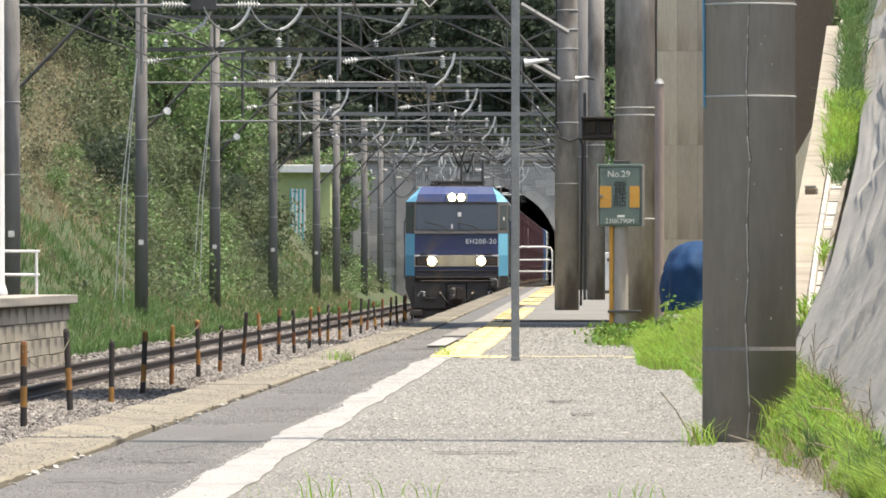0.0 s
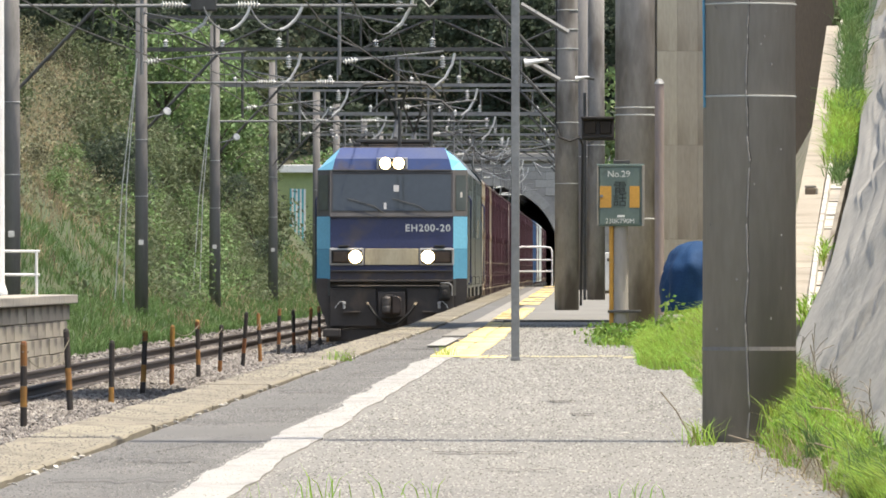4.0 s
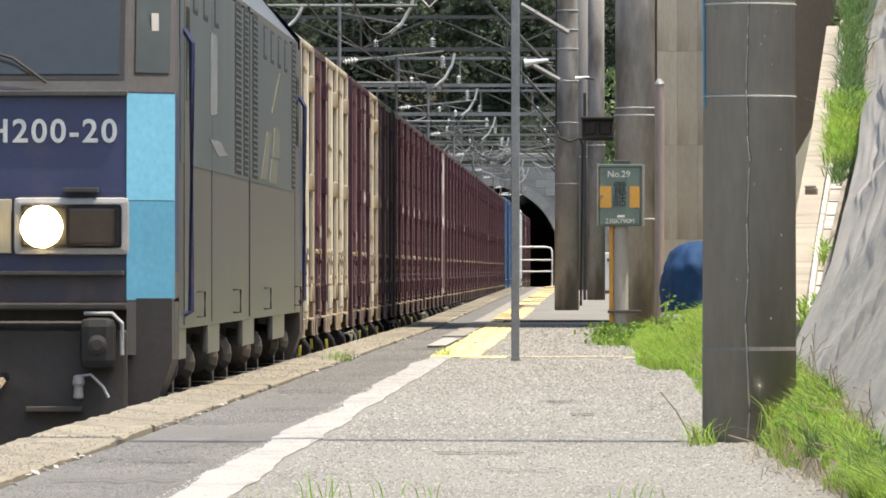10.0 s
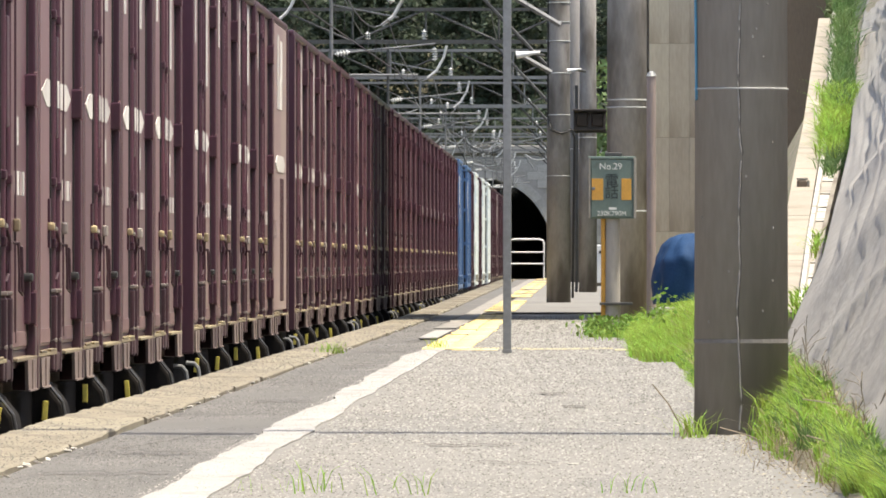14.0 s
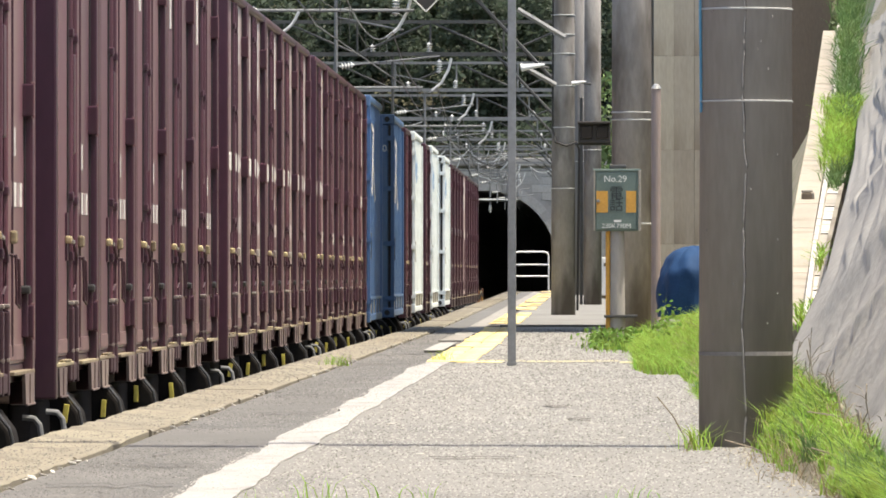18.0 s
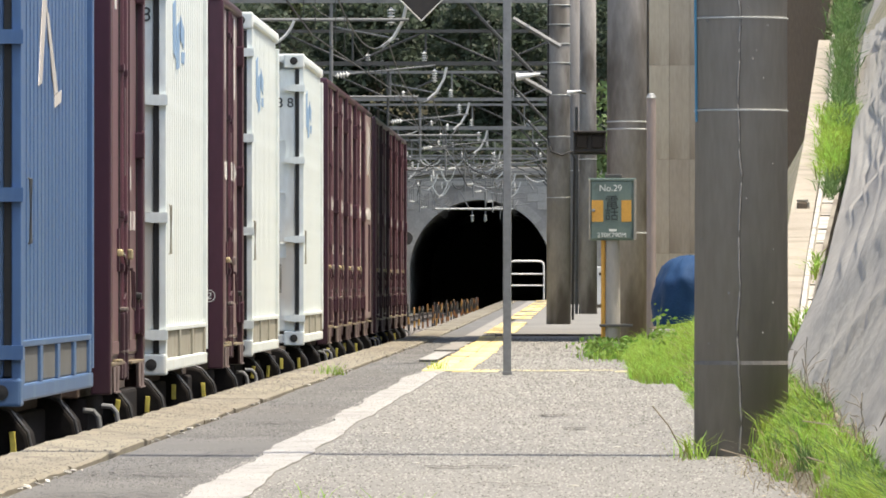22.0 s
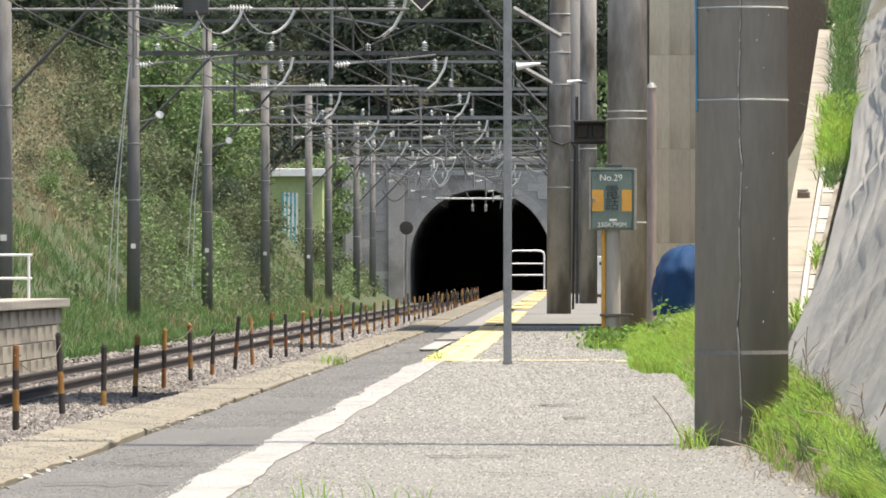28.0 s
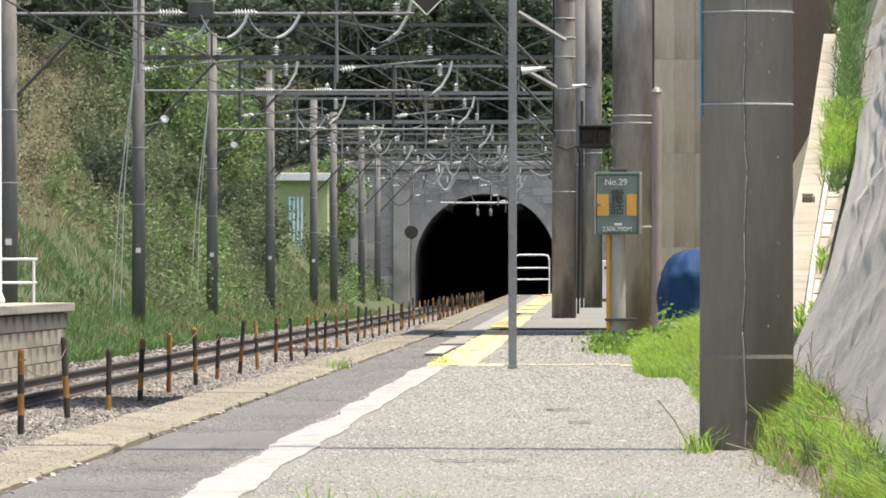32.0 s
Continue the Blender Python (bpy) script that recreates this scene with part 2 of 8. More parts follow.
M["maroon_glint"] = surface("maroon_edge_glint", rgb(0.27, 0.17, 0.165), rgb(0.16, 0.08, 0.085), 0.6, scale=3, fine=40, bump=0.05, stretch=(1, 1, 0.3))
M["grimy_blue"] = surface("grimy_blue_paint", rgb(0.055, 0.052, 0.075), rgb(0.075, 0.06, 0.05), 0.65, scale=2.5, fine=30, bump=0.06, stain=rgb(0.11, 0.085, 0.065), stain_amount=0.35, stain_scale=3)
M["steel_matte"] = surface("weathered_zinc", rgb(0.20, 0.205, 0.205), rgb(0.15, 0.152, 0.152), 0.8, scale=4, fine=30, bump=0.05)
# paler than the windscreen: the reflection is put into the base colour
M["pale_glass"] = surface("reflection_tinted_glass", rgb(0.065, 0.080, 0.084), rgb(0.045, 0.056, 0.06), 0.08, scale=2, fine=10, bump=0, spec=0.8)
M["pole_dark"] = surface("sooty_pole_concrete", rgb(0.185, 0.177, 0.172), rgb(0.13, 0.124, 0.119), 0.85, scale=2.5, fine=40, bump=0.12, stretch=(1, 1, 0.2), rand=0.15, stain=rgb(0.07, 0.066, 0.062), stain_amount=0.25, stain_scale=2)
M["rusty_pipe"] = surface("rusty_pink_pipe", rgb(0.30, 0.245, 0.225), rgb(0.21, 0.175, 0.165), 0.8, scale=3, fine=40, bump=0.1, stretch=(1, 1, 0.2), stain=rgb(0.16, 0.10, 0.085), stain_amount=0.4, stain_scale=3)
M["pole_mid"] = surface("weathered_pole_concrete", rgb(0.30, 0.284, 0.266), rgb(0.20, 0.189, 0.177), 0.85, scale=3.5, fine=40, bump=0.2, stretch=(1, 1, 0.3), rand=0.10, spread=0.3, stain=rgb(0.09, 0.08, 0.07), stain_amount=0.5, stain_scale=2.4)
M["dry_earth"] = surface("dry_earth", rgb(0.34, 0.30, 0.215), rgb(0.25, 0.215, 0.145), 0.95, scale=3, fine=30, bump=0.5, dist=0.02, stain=rgb(0.15, 0.17, 0.07), stain_amount=0.35, stain_scale=4)
M["sill_grey"] = surface("dusty_sill_paint", rgb(0.36, 0.345, 0.28), rgb(0.26, 0.245, 0.195), 0.7, scale=2, fine=30, bump=0.08, stain=rgb(0.17, 0.14, 0.10), stain_amount=0.3, stain_scale=3)
M["tag_yellow"] = surface("yellow_tag", rgb(0.72, 0.62, 0.12), rgb(0.55, 0.46, 0.10), 0.6, scale=8, fine=60)
M["latch_dull"] = surface("dull_yellow_latch", rgb(0.30, 0.245, 0.14), rgb(0.18, 0.145, 0.09), 0.7, scale=8, fine=60, rand=0.3)
M["wagon_grey"] = surface("grey_recess", rgb(0.13, 0.135, 0.13), rgb(0.09, 0.09, 0.085), 0.8, scale=3, fine=30, bump=0.1)
# train
M["blue"] = surface("deep_blue_paint", rgb(0.032, 0.042, 0.115), rgb(0.03, 0.035, 0.088), 0.4, scale=1.5, fine=25, bump=0.03, stain=rgb(0.06, 0.054, 0.072), stain_amount=0.35, stain_scale=2, spec=0.5)
M["side_mark_olive"] = surface("muted_yellow_marking", rgb(0.11, 0.108, 0.075), rgb(0.08, 0.085, 0.07), 0.7, scale=4, fine=40, bump=0)
M["side_mark_pale"] = surface("muted_pale_marking", rgb(0.17, 0.182, 0.185), rgb(0.11, 0.122, 0.128), 0.7, scale=4, fine=40, bump=0)
M["dusty_crest"] = surface("dusty_roof_paint", rgb(0.022, 0.048, 0.165), rgb(0.05, 0.07, 0.14), 0.6, scale=2, fine=25, bump=0.04, spec=0.3)
M["cyan"] = surface("sky_blue_paint", rgb(0.16, 0.44, 0.60), rgb(0.13, 0.38, 0.54), 0.35, scale=1.5, fine=25, bump=0.03, spec=0.5)
M["blue_bright"] = surface("bright_blue_paint", rgb(0.022, 0.05, 0.155), rgb(0.02, 0.04, 0.12), 0.45, scale=1.5, fine=25, bump=0.03, spec=0.3, stain=rgb(0.05, 0.05, 0.08), stain_amount=0.3, stain_scale=2)
M["cyan_deep"] = surface("mid_blue_paint", rgb(0.10, 0.32, 0.47), rgb(0.085, 0.28, 0.42), 0.35, scale=1.5, fine=25, bump=0.03, spec=0.5)
M["housing"] = surface("pale_grey_casting", rgb(0.42, 0.42, 0.41), rgb(0.33, 0.32, 0.31), 0.5, metal=0.2, scale=6, fine=40, bump=0.03)
M["glass_warm"] = surface("brownish_lens", rgb(0.09, 0.065, 0.05), rgb(0.06, 0.045, 0.04), 0.15, scale=6, fine=20, bump=0)
M["loco_grey"] = surface("grey_body_paint", rgb(0.083, 0.086, 0.091), rgb(0.065, 0.066, 0.068), 0.32, scale=0.8, fine=20, bump=0.03, stretch=(1, 1, 0.3), stain=rgb(0.10, 0.09, 0.076), stain_amount=0.3, stain_scale=0.7, spec=0.5)
M["loco_upper"] = surface("blue_grey_paint", rgb(0.056, 0.079, 0.095), rgb(0.044, 0.064, 0.078), 0.35, scale=0.8, fine=20, bump=0.03, spec=0.5, stretch=(1, 1, 0.3), stain=rgb(0.07, 0.09, 0.10), stain_amount=0.25, stain_scale=1.0)
M["loco_dark"] = surface("sooty_underframe", rgb(0.062, 0.055, 0.05), rgb(0.042, 0.037, 0.034), 0.7, scale=2, fine=25, bump=0.1, stain=rgb(0.10, 0.076, 0.056), stain_amount=0.32)
M["cream_band"] = surface("dusty_cream_band", rgb(0.50, 0.45, 0.32), rgb(0.36, 0.31, 0.21), 0.6, scale=3, fine=30, stretch=(1, 1, 0.3), bump=0.05)
M["cab_frame"] = surface("dark_window_surround", rgb(0.09, 0.085, 0.085), rgb(0.07, 0.065, 0.06), 0.5, scale=2, fine=25, bump=0.04)
M["black"] = surface("black_rubber", rgb(0.015, 0.015, 0.015), rgb(0.025, 0.024, 0.022), 0.6, scale=5, fine=40)
M["maroon"] = surface("maroon_container_paint", rgb(0.222, 0.142, 0.150), rgb(0.160, 0.086, 0.102), 0.40, scale=0.9, fine=25, bump=0.05, rand=0.25, stretch=(1, 1, 0.3), stain=rgb(0.22, 0.16, 0.15), stain_amount=0.3, stain_scale=1.2)
M["maroon_dark"] = surface("dark_maroon_container_paint", rgb(0.160, 0.080, 0.098), rgb(0.115, 0.047, 0.066), 0.36, scale=0.9, fine=25, bump=0.05, rand=0.25, stretch=(1, 1, 0.3), stain=rgb(0.16, 0.10, 0.098), stain_amount=0.25, stain_scale=1.2)
M["maroon_pale"] = surface("chalky_maroon_container_paint", rgb(0.29, 0.212, 0.205), rgb(0.225, 0.148, 0.152), 0.46, scale=0.9, fine=25, bump=0.05, rand=0.2, stretch=(1, 1, 0.3), stain=rgb(0.27, 0.21, 0.19), stain_amount=0.3, stain_scale=1.2)
# posts' deeper maroon, darkened further to carry the shade on camera-facing faces
M["maroon_deep_shade"] = surface("deep_maroon_paint_with_shade", rgb(0.066, 0.021, 0.036), rgb(0.042, 0.015, 0.027), 0.36, scale=0.9, fine=25, bump=0.06, rand=0.2, stretch=(1, 1, 0.4), stain=rgb(0.058, 0.027, 0.031), stain_amount=0.25)
M["sill_lip"] = surface("dusty_sill_lip", rgb(0.27, 0.225, 0.14), rgb(0.16, 0.125, 0.085), 0.85, scale=9, fine=60, rand=0.3)
M["foot"] = surface("pale_dusty_bracket", rgb(0.205, 0.155, 0.14), rgb(0.12, 0.085, 0.078), 0.85, scale=8, fine=60, rand=0.35)
M["maroon_blackish"] = surface("blackish_maroon_paint", rgb(0.060, 0.022, 0.030), rgb(0.035, 0.016, 0.022), 0.6, scale=4, fine=40, bump=0.08, rand=0.2)
M["worn_bolt"] = surface("worn_bare_metal", rgb(0.42, 0.38, 0.34), rgb(0.28, 0.23, 0.20), 0.45, metal=0.4, scale=6, fine=50, bump=0.05, rand=0.3)
M["dusty_maroon"] = surface("dusty_maroon_paint", rgb(0.20, 0.125, 0.12), rgb(0.12, 0.065, 0.068), 0.7, scale=3, fine=30, bump=0.05, rand=0.2, stretch=(1, 0.4, 1))
M["rod_gloss"] = surface("glossy_wine_paint", rgb(0.110, 0.040, 0.060), rgb(0.055, 0.020, 0.032), 0.28, scale=6, fine=40, bump=0.06, rand=0.25, stretch=(1, 1, 0.2), spec=0.7)
M["plate_dim"] = surface("faded_white_marking", rgb(0.36, 0.29, 0.28), rgb(0.28, 0.21, 0.21), 0.6, scale=14, fine=60, bump=0)
M["pink_fade"] = surface("faded_pink_paint", rgb(0.50, 0.30, 0.27), rgb(0.48, 0.40, 0.34), 0.6, scale=2, fine=30, bump=0, stretch=(1, 1, 0.3))
M["pipe_sheen"] = surface("greasy_pipe", rgb(0.14, 0.14, 0.142), rgb(0.07, 0.07, 0.072), 0.35, metal=0.5, scale=4, fine=30, bump=0)
M["rusty_deck"] = surface("rusty_deck", rgb(0.065, 0.040, 0.026), rgb(0.035, 0.026, 0.02), 0.85, scale=2, fine=30, bump=0.2)
# rust-streaked tan that also carries the shade on the posts' near faces
M["cream_tan"] = surface("rusty_shaded_cream_paint", rgb(0.50, 0.46, 0.37), rgb(0.34, 0.295, 0.215), 0.6, scale=2, fine=30, bump=0.06, rand=0.1, stretch=(1, 1, 0.3), stain=rgb(0.20, 0.12, 0.07), stain_amount=0.4, stain_scale=3)
M["cream"] = surface("cream_container_paint", rgb(0.60, 0.575, 0.50), rgb(0.49, 0.455, 0.375), 0.55, scale=1, fine=25, bump=0.06, rand=0.08, stretch=(1, 1, 0.35), stain=rgb(0.26, 0.175, 0.09), stain_amount=0.42, stain_scale=3)
M["box_blue"] = surface("blue_container_paint", rgb(0.060, 0.135, 0.285), rgb(0.050, 0.115, 0.25), 0.42, scale=1, fine=25, bump=0.05, stretch=(1, 1, 0.3), stain=rgb(0.10, 0.17, 0.27), stain_amount=0.3, stain_scale=1.5, spec=0.5)
M["logo_blue"] = surface("faded_blue_print", rgb(0.16, 0.30, 0.50), rgb(0.26, 0.38, 0.52), 0.6, scale=5, fine=40, bump=0)
M["box_white"] = surface("white_container_paint", rgb(0.73, 0.785, 0.765), rgb(0.66, 0.705, 0.685), 0.5, scale=1, fine=25, bump=0.05, stretch=(1, 1, 0.3), stain=rgb(0.58, 0.55, 0.48), stain_amount=0.15)
M["latch"] = surface("yellow_latch", rgb(0.50, 0.42, 0.24), rgb(0.28, 0.22, 0.12), 0.6, scale=8, fine=60, rand=0.25)
M["plate_white"] = surface("white_marking", rgb(0.62, 0.60, 0.56), rgb(0.48, 0.45, 0.42), 0.6, scale=4, fine=40, bump=0, rand=0.2)
M["coupler_grey"] = surface("rubbed_steel", rgb(0.17, 0.155, 0.145), rgb(0.06, 0.053, 0.05), 0.55, metal=0.3, scale=9, fine=60, bump=0.2)
M["coupler_rust"] = surface("greasy_rust", rgb(0.085, 0.062, 0.05), rgb(0.042, 0.034, 0.03), 0.6, metal=0.2, scale=6, fine=50)
M["rust_edge"] = surface("rusty_bracket", rgb(0.24, 0.19, 0.14), rgb(0.15, 0.11, 0.08), 0.8, scale=6, fine=50, rand=0.3)
M["wagon"] = surface("wagon_frame_grime", rgb(0.016, 0.015, 0.015), rgb(0.028, 0.024, 0.022), 0.95, scale=2, fine=30, bump=0.1, spec=0.1)
M["glass"] = surface("dark_glass", rgb(0.032, 0.038, 0.04), rgb(0.025, 0.031, 0.032), 0.05, scale=1, fine=10, bump=0, spec=0.7)
M["lamp"] = glow("headlamp_glow", rgb(1.0, 0.74, 0.36), 9.0)


# ---- mesh tools ----
def mesh_from(bm, name, material):
    me = bpy.data.meshes.new(name)
    bm.to_mesh(me)
    bm.free()
    for mt in (material if isinstance(material, (list, tuple)) else [material]):
        me.materials.append(mt)
    return me


def part(name, bm, material, parent=None, label=""):
    ob = new(name, mesh_from(bm, name, material))
    if parent:
        ob.parent = parent
    if label:
        ob["label"] = label
    return ob


def piece(name, me, parent, m=None):
    ob = new(name, me)
    ob.parent = parent
    if m:
        ob.matrix_basis = m
    return ob


def thing(name, label, category, group="", kind="", at=None):
    ob = new(name)
    tagged(ob, label, category, group, kind)
    if at:
        ob.matrix_basis = at
    return ob


def box(bm, x0, y0, z0, x1, y1, z1, bevel=0.0, mat=0):
    r = bmesh.ops.create_cube(bm, size=1.0)
    for v in r["verts"]:
        v.co = Vector(((x0 + x1) / 2 + v.co.x * (x1 - x0), (y0 + y1) / 2 + v.co.y * (y1 - y0), (z0 + z1) / 2 + v.co.z * (z1 - z0)))
    fs = {f for v in r["verts"] for f in v.link_faces}
    for f in fs:
        f.material_index = mat
    if bevel:
        es = list({e for v in r["verts"] for e in v.link_edges})
        bmesh.ops.bevel(bm, geom=es, offset=bevel, segments=2, affect="EDGES", profile=0.6)
    return bm


def boxm(*a, **k):
    return box(bmesh.new(), *a, **k)


def rod(bm, a, b, r0, r1=None, seg=8, caps=True):
    a, b = Vector(a), Vector(b)
    d = b - a
    m = Matrix.Translation((a + b) / 2) @ d.to_track_quat("Z", "Y").to_matrix().to_4x4()
    bmesh.ops.create_cone(bm, cap_ends=caps, segments=seg, radius1=r0, radius2=r0 if r1 is None else r1, depth=d.length, matrix=m)
    return bm


def tube(bm, pts, r, seg=6):
    pts = [Vector(p) for p in pts]
    rings = []
    for i, p in enumerate(pts):
        d = (pts[min(i + 1, len(pts) - 1)] - pts[max(i - 1, 0)]).normalized()
        q = d.to_track_quat("Z", "Y").to_matrix()
        rings.append([bm.verts.new(p + q @ Vector((r * math.cos(2 * math.pi * k / seg), r * math.sin(2 * math.pi * k / seg), 0))) for k in range(seg)])
    for a, b in zip(rings, rings[1:]):
        for k in range(seg):
            bm.faces.new((a[k], a[(k + 1) % seg], b[(k + 1) % seg], b[k]))
    bm.faces.new(rings[0][::-1])
    bm.faces.new(rings[-1])
    return bm


def lathe(bm, profile, m=Matrix(), seg=12):
    """profile: (radius, height) pairs turned round z."""
    rings = [[bm.verts.new(m @ Vector((r * math.cos(2 * math.pi * k / seg), r * math.sin(2 * math.pi * k / seg), h))) for k in range(seg)] for r, h in profile]
    for a, b in zip(rings, rings[1:]):
        for k in range(seg):
            bm.faces.new((a[k], a[(k + 1) % seg], b[(k + 1) % seg], b[k]))
    bm.faces.new(rings[0][::-1])
    bm.faces.new(rings[-1])
    return bm


def prism(bm, outline, axis, a, b):
    """Extrude a closed outline of (u, v) along an axis from a to b. axis y: (x, z); axis x: (y, z); axis z: (x, y)."""
    def at(u, v, w):
        return {"y": (u, w, v), "x": (w, u, v), "z": (u, v, w)}[axis]
    lo = [bm.verts.new(at(u, v, a)) for u, v in outline]
    hi = [bm.verts.new(at(u, v, b)) for u, v in outline]
    n = len(outline)
    bm.faces.new(lo)
    bm.faces.new(hi[::-1])
    for i in range(n):
        bm.faces.new((lo[i], hi[i], hi[(i + 1) % n], lo[(i + 1) % n]))
    bmesh.ops.recalc_face_normals(bm, faces=bm.faces)
    return bm


def soup(name, verts, faces, material, parent=None, label="", category="", kind=""):
    me = bpy.data.meshes.new(name)
    me.from_pydata(np.asarray(verts).tolist(), [], [[int(i) for i in f] for f in faces])
    for mt in (material if isinstance(material, (list, tuple)) else [material]):
        me.materials.append(mt)
    ob = new(name, me)
    if parent:
        ob.parent = parent
    return tagged(ob, label, category, "", kind)


RNG = np.random.default_rng(7)


def leaves(centres, size, rng=RNG, droop=0.4):
    """One kite-shaped leaf (two triangles) at each centre, turned at random."""
    n = len(centres)
    a = rng.normal(size=(n, 3))
    a[:, 2] = a[:, 2] * 0.6 - droop
    a /= np.linalg.norm(a, axis=1)[:, None]
    b = np.cross(a, rng.normal(size=(n, 3)))
    b /= np.linalg.norm(b, axis=1)[:, None]
    s = (size * rng.uniform(0.55, 1.3, n))[:, None]
    v = np.empty((n, 4, 3))
    v[:, 0] = centres - a * s * 0.5
    v[:, 1] = centres + b * s * 0.28
    v[:, 2] = centres + a * s * 0.5
    v[:, 3] = centres - b * s * 0.28
    return v.reshape(-1, 3), np.arange(n * 4).reshape(n, 4)


def blades(base, height, width, lean, rng=RNG):
    """Grass blades: a bent tapering strip of two quads and a tip on each base point."""
    n = len(base)
    h = height * rng.uniform(0.5, 1.25, n)
    ang = rng.uniform(0, 2 * math.pi, n)
    side = np.stack([np.cos(ang), np.sin(ang), np.zeros(n)], 1)
    ang2 = rng.uniform(0, 2 * math.pi, n)
    tip = np.stack([np.cos(ang2), np.sin(ang2), np.zeros(n)], 1) * (lean * h * rng.uniform(0.2, 1.3, n))[:, None]
    w = (width * rng.uniform(0.6, 1.3, n))[:, None]
    up = np.zeros((n, 3))
    up[:, 2] = h
    v = np.empty((n, 5, 3))
    v[:, 0], v[:, 1] = base - side * w / 2, base + side * w / 2
    mid = base + up * 0.55 + tip * 0.3
    v[:, 2], v[:, 3] = mid + side * w * 0.42, mid - side * w * 0.42
    v[:, 4] = base + up + tip - up * 0.15 * lean
    idx = np.arange(n)[:, None] * 5
    return v.reshape(-1, 3), [list(r) for r in (idx + [[0, 1, 2, 3]])] + [list(r) for r in (idx + [[3, 2, 4]])]


def label_text(body, size, parent, m, material, name="lettering", depth=0.002, bold=0.0, spacing=1.0):
    cu = bpy.data.curves.new(name, "FONT")
    cu.body = body
    cu.size = size
    cu.align_x, cu.align_y = "CENTER", "CENTER"
    cu.extrude = depth
    cu.offset = bold
    cu.space_character = spacing
    tmp = new(name + "_curve", cu)
    me = bpy.data.meshes.new_from_object(tmp)
    bpy.data.objects.remove(tmp)
    bpy.data.curves.remove(cu)
    me.materials.clear()
    me.materials.append(material)
    ob = new(name, me)
    ob.parent = parent
    ob.matrix_basis = m
    return ob


def insulator(m, n=6, r=0.075, name="insulator", parent=None):
    bm = bmesh.new()
    prof = [(0.02, -0.03)]
    for i in range(n):
        prof += [(0.03, i * 0.06), (r, i * 0.06 + 0.02), (0.03, i * 0.06 + 0.045)]
    lathe(bm, prof + [(0.02, n * 0.06 + 0.02)], m, 12)
    return part(name, bm, M["porcelain"], parent, "white ribbed insulator")


FACING = pose(0, 0, 0, 90, 0, 0)


# ---- ground ----
def plat_z(y):
    return max(0.0, (y - 112) * 0.00160)


def wall_foot(y):
    """Where the steep part of the cutting begins beside the platform."""
    for a, b, p, q in ((-999, 50, 0.95, 0.95), (50, 60, 0.95, 1.33), (60, 84, 1.33, 0.74), (84, 100, 0.74, 2.1), (100, 9999, 2.1, 2.1)):
        if y <= b:
            return p + (q - p) * (y - a) / (b - a)


def edge_x(y):
    """The asphalt's outer edge, where the verge begins."""
    return 0.62 - 0.28 * max(0.0, min((y - 66.0) / 9.0, 1.0)) + 0.013 * max(0.0, min(36.0 - y, 16.0))


def ground_z(x, y):
    w = noise.noise((x * 0.35, y * 0.12, 0.0))
    if y > 503:
        return 6.6 + (y - 503) * 0.55 + w * 0.8
    bank0 = edge_x(y)
    if x > bank0:
        foot = wall_foot(y)
        z = -0.02 + (0.85 if y < 55 else 0.5) * (min(x, foot) - bank0)
        if x > foot:
            steep = 1.2 if y < 55 else 1.8
            z += min((x - foot) * steep, 4.5) + 0.3 * max(x - foot - 4.5 / steep, 0.0)
        if 44.5 < y < 92 and x > foot:
            z -= 0.42 * min(1.0, (x - foot) / 0.35)
        if y <= 44.5 and x > 0.91:
            z -= 0.55 * min(1.0, (x - 0.91) / 0.22)
        return z + plat_z(y) + w * 0.04
    if x > -2.4:
        return -0.40
    if x > -10.3:
        return -0.97
    d = -10.3 - x
    if d < 2.0:
        return -0.97 + d * 0.55 + w * 0.05
    return 0.13 + min(d - 2.0, 7.8) * 1.06 + 0.15 * max(d - 9.8, 0) + w * 0.5


def axis_values(spans):
    out = []
    for a, b, step in spans:
        n = max(1, round((b - a) / step))
        out += [a + (b - a) * i / n for i in range(n)]
    return out + [spans[-1][1]]


def ground_sheet():
    xs = axis_values([(-2500, -120, 340), (-120, -34, 12), (-34, -22, 2.0), (-22, -10.3, 0.65), (-10.3, -2.4, 1.6), (-2.4, -2.38, 0.02), (-2.38, 0.3, 0.67),
                      (0.3, 0.64, 0.085), (0.64, 1.2, 0.14), (1.2, 3.2, 0.08), (3.2, 8, 0.8), (8, 40, 6), (40, 120, 16), (120, 2500, 340)])
    ys = axis_values([(-400, 0, 50), (0, 24, 8), (24, 130, 2.5), (130, 503, 5.0), (503, 503.4, 0.4), (503.4, 640, 9), (640, 760, 20), (760, 3000, 320)])
    verts = []
    for y in ys:
        for x in xs:
            z = ground_z(x, y)
            if y > 640:
                z = min(z, 82.0 + noise.noise((x * 0.004, y * 0.004, 3.0)) * 30)
            verts.append((x, y, z))
    nx = len(xs)
    faces = []
    for j in range(len(ys) - 1):
        for i in range(nx - 1):
            if abs(ys[j] - 503) < 0.01 and -12 < xs[i] < 0:
                continue
            a = j * nx + i
            faces.append((a, a + 1, a + nx + 1, a + nx))
    ob = soup("ground", verts, faces, M["soil"], None, "grassy earth banks and hillside along the railway cutting", "ground", "structure")
    ob.data.polygons.foreach_set("use_smooth", [True] * len(ob.data.polygons))
    ob.data.materials.append(M["forest_floor"])
    ob.data.materials.append(M["dry_earth"])
    for f in ob.data.polygons:
        if f.center.y > 502 or f.center.x < -22:
            f.material_index = 1
        elif f.center.x > 0.3 and f.center.y < 120:
            f.material_index = 2
    return ob


ground_sheet()


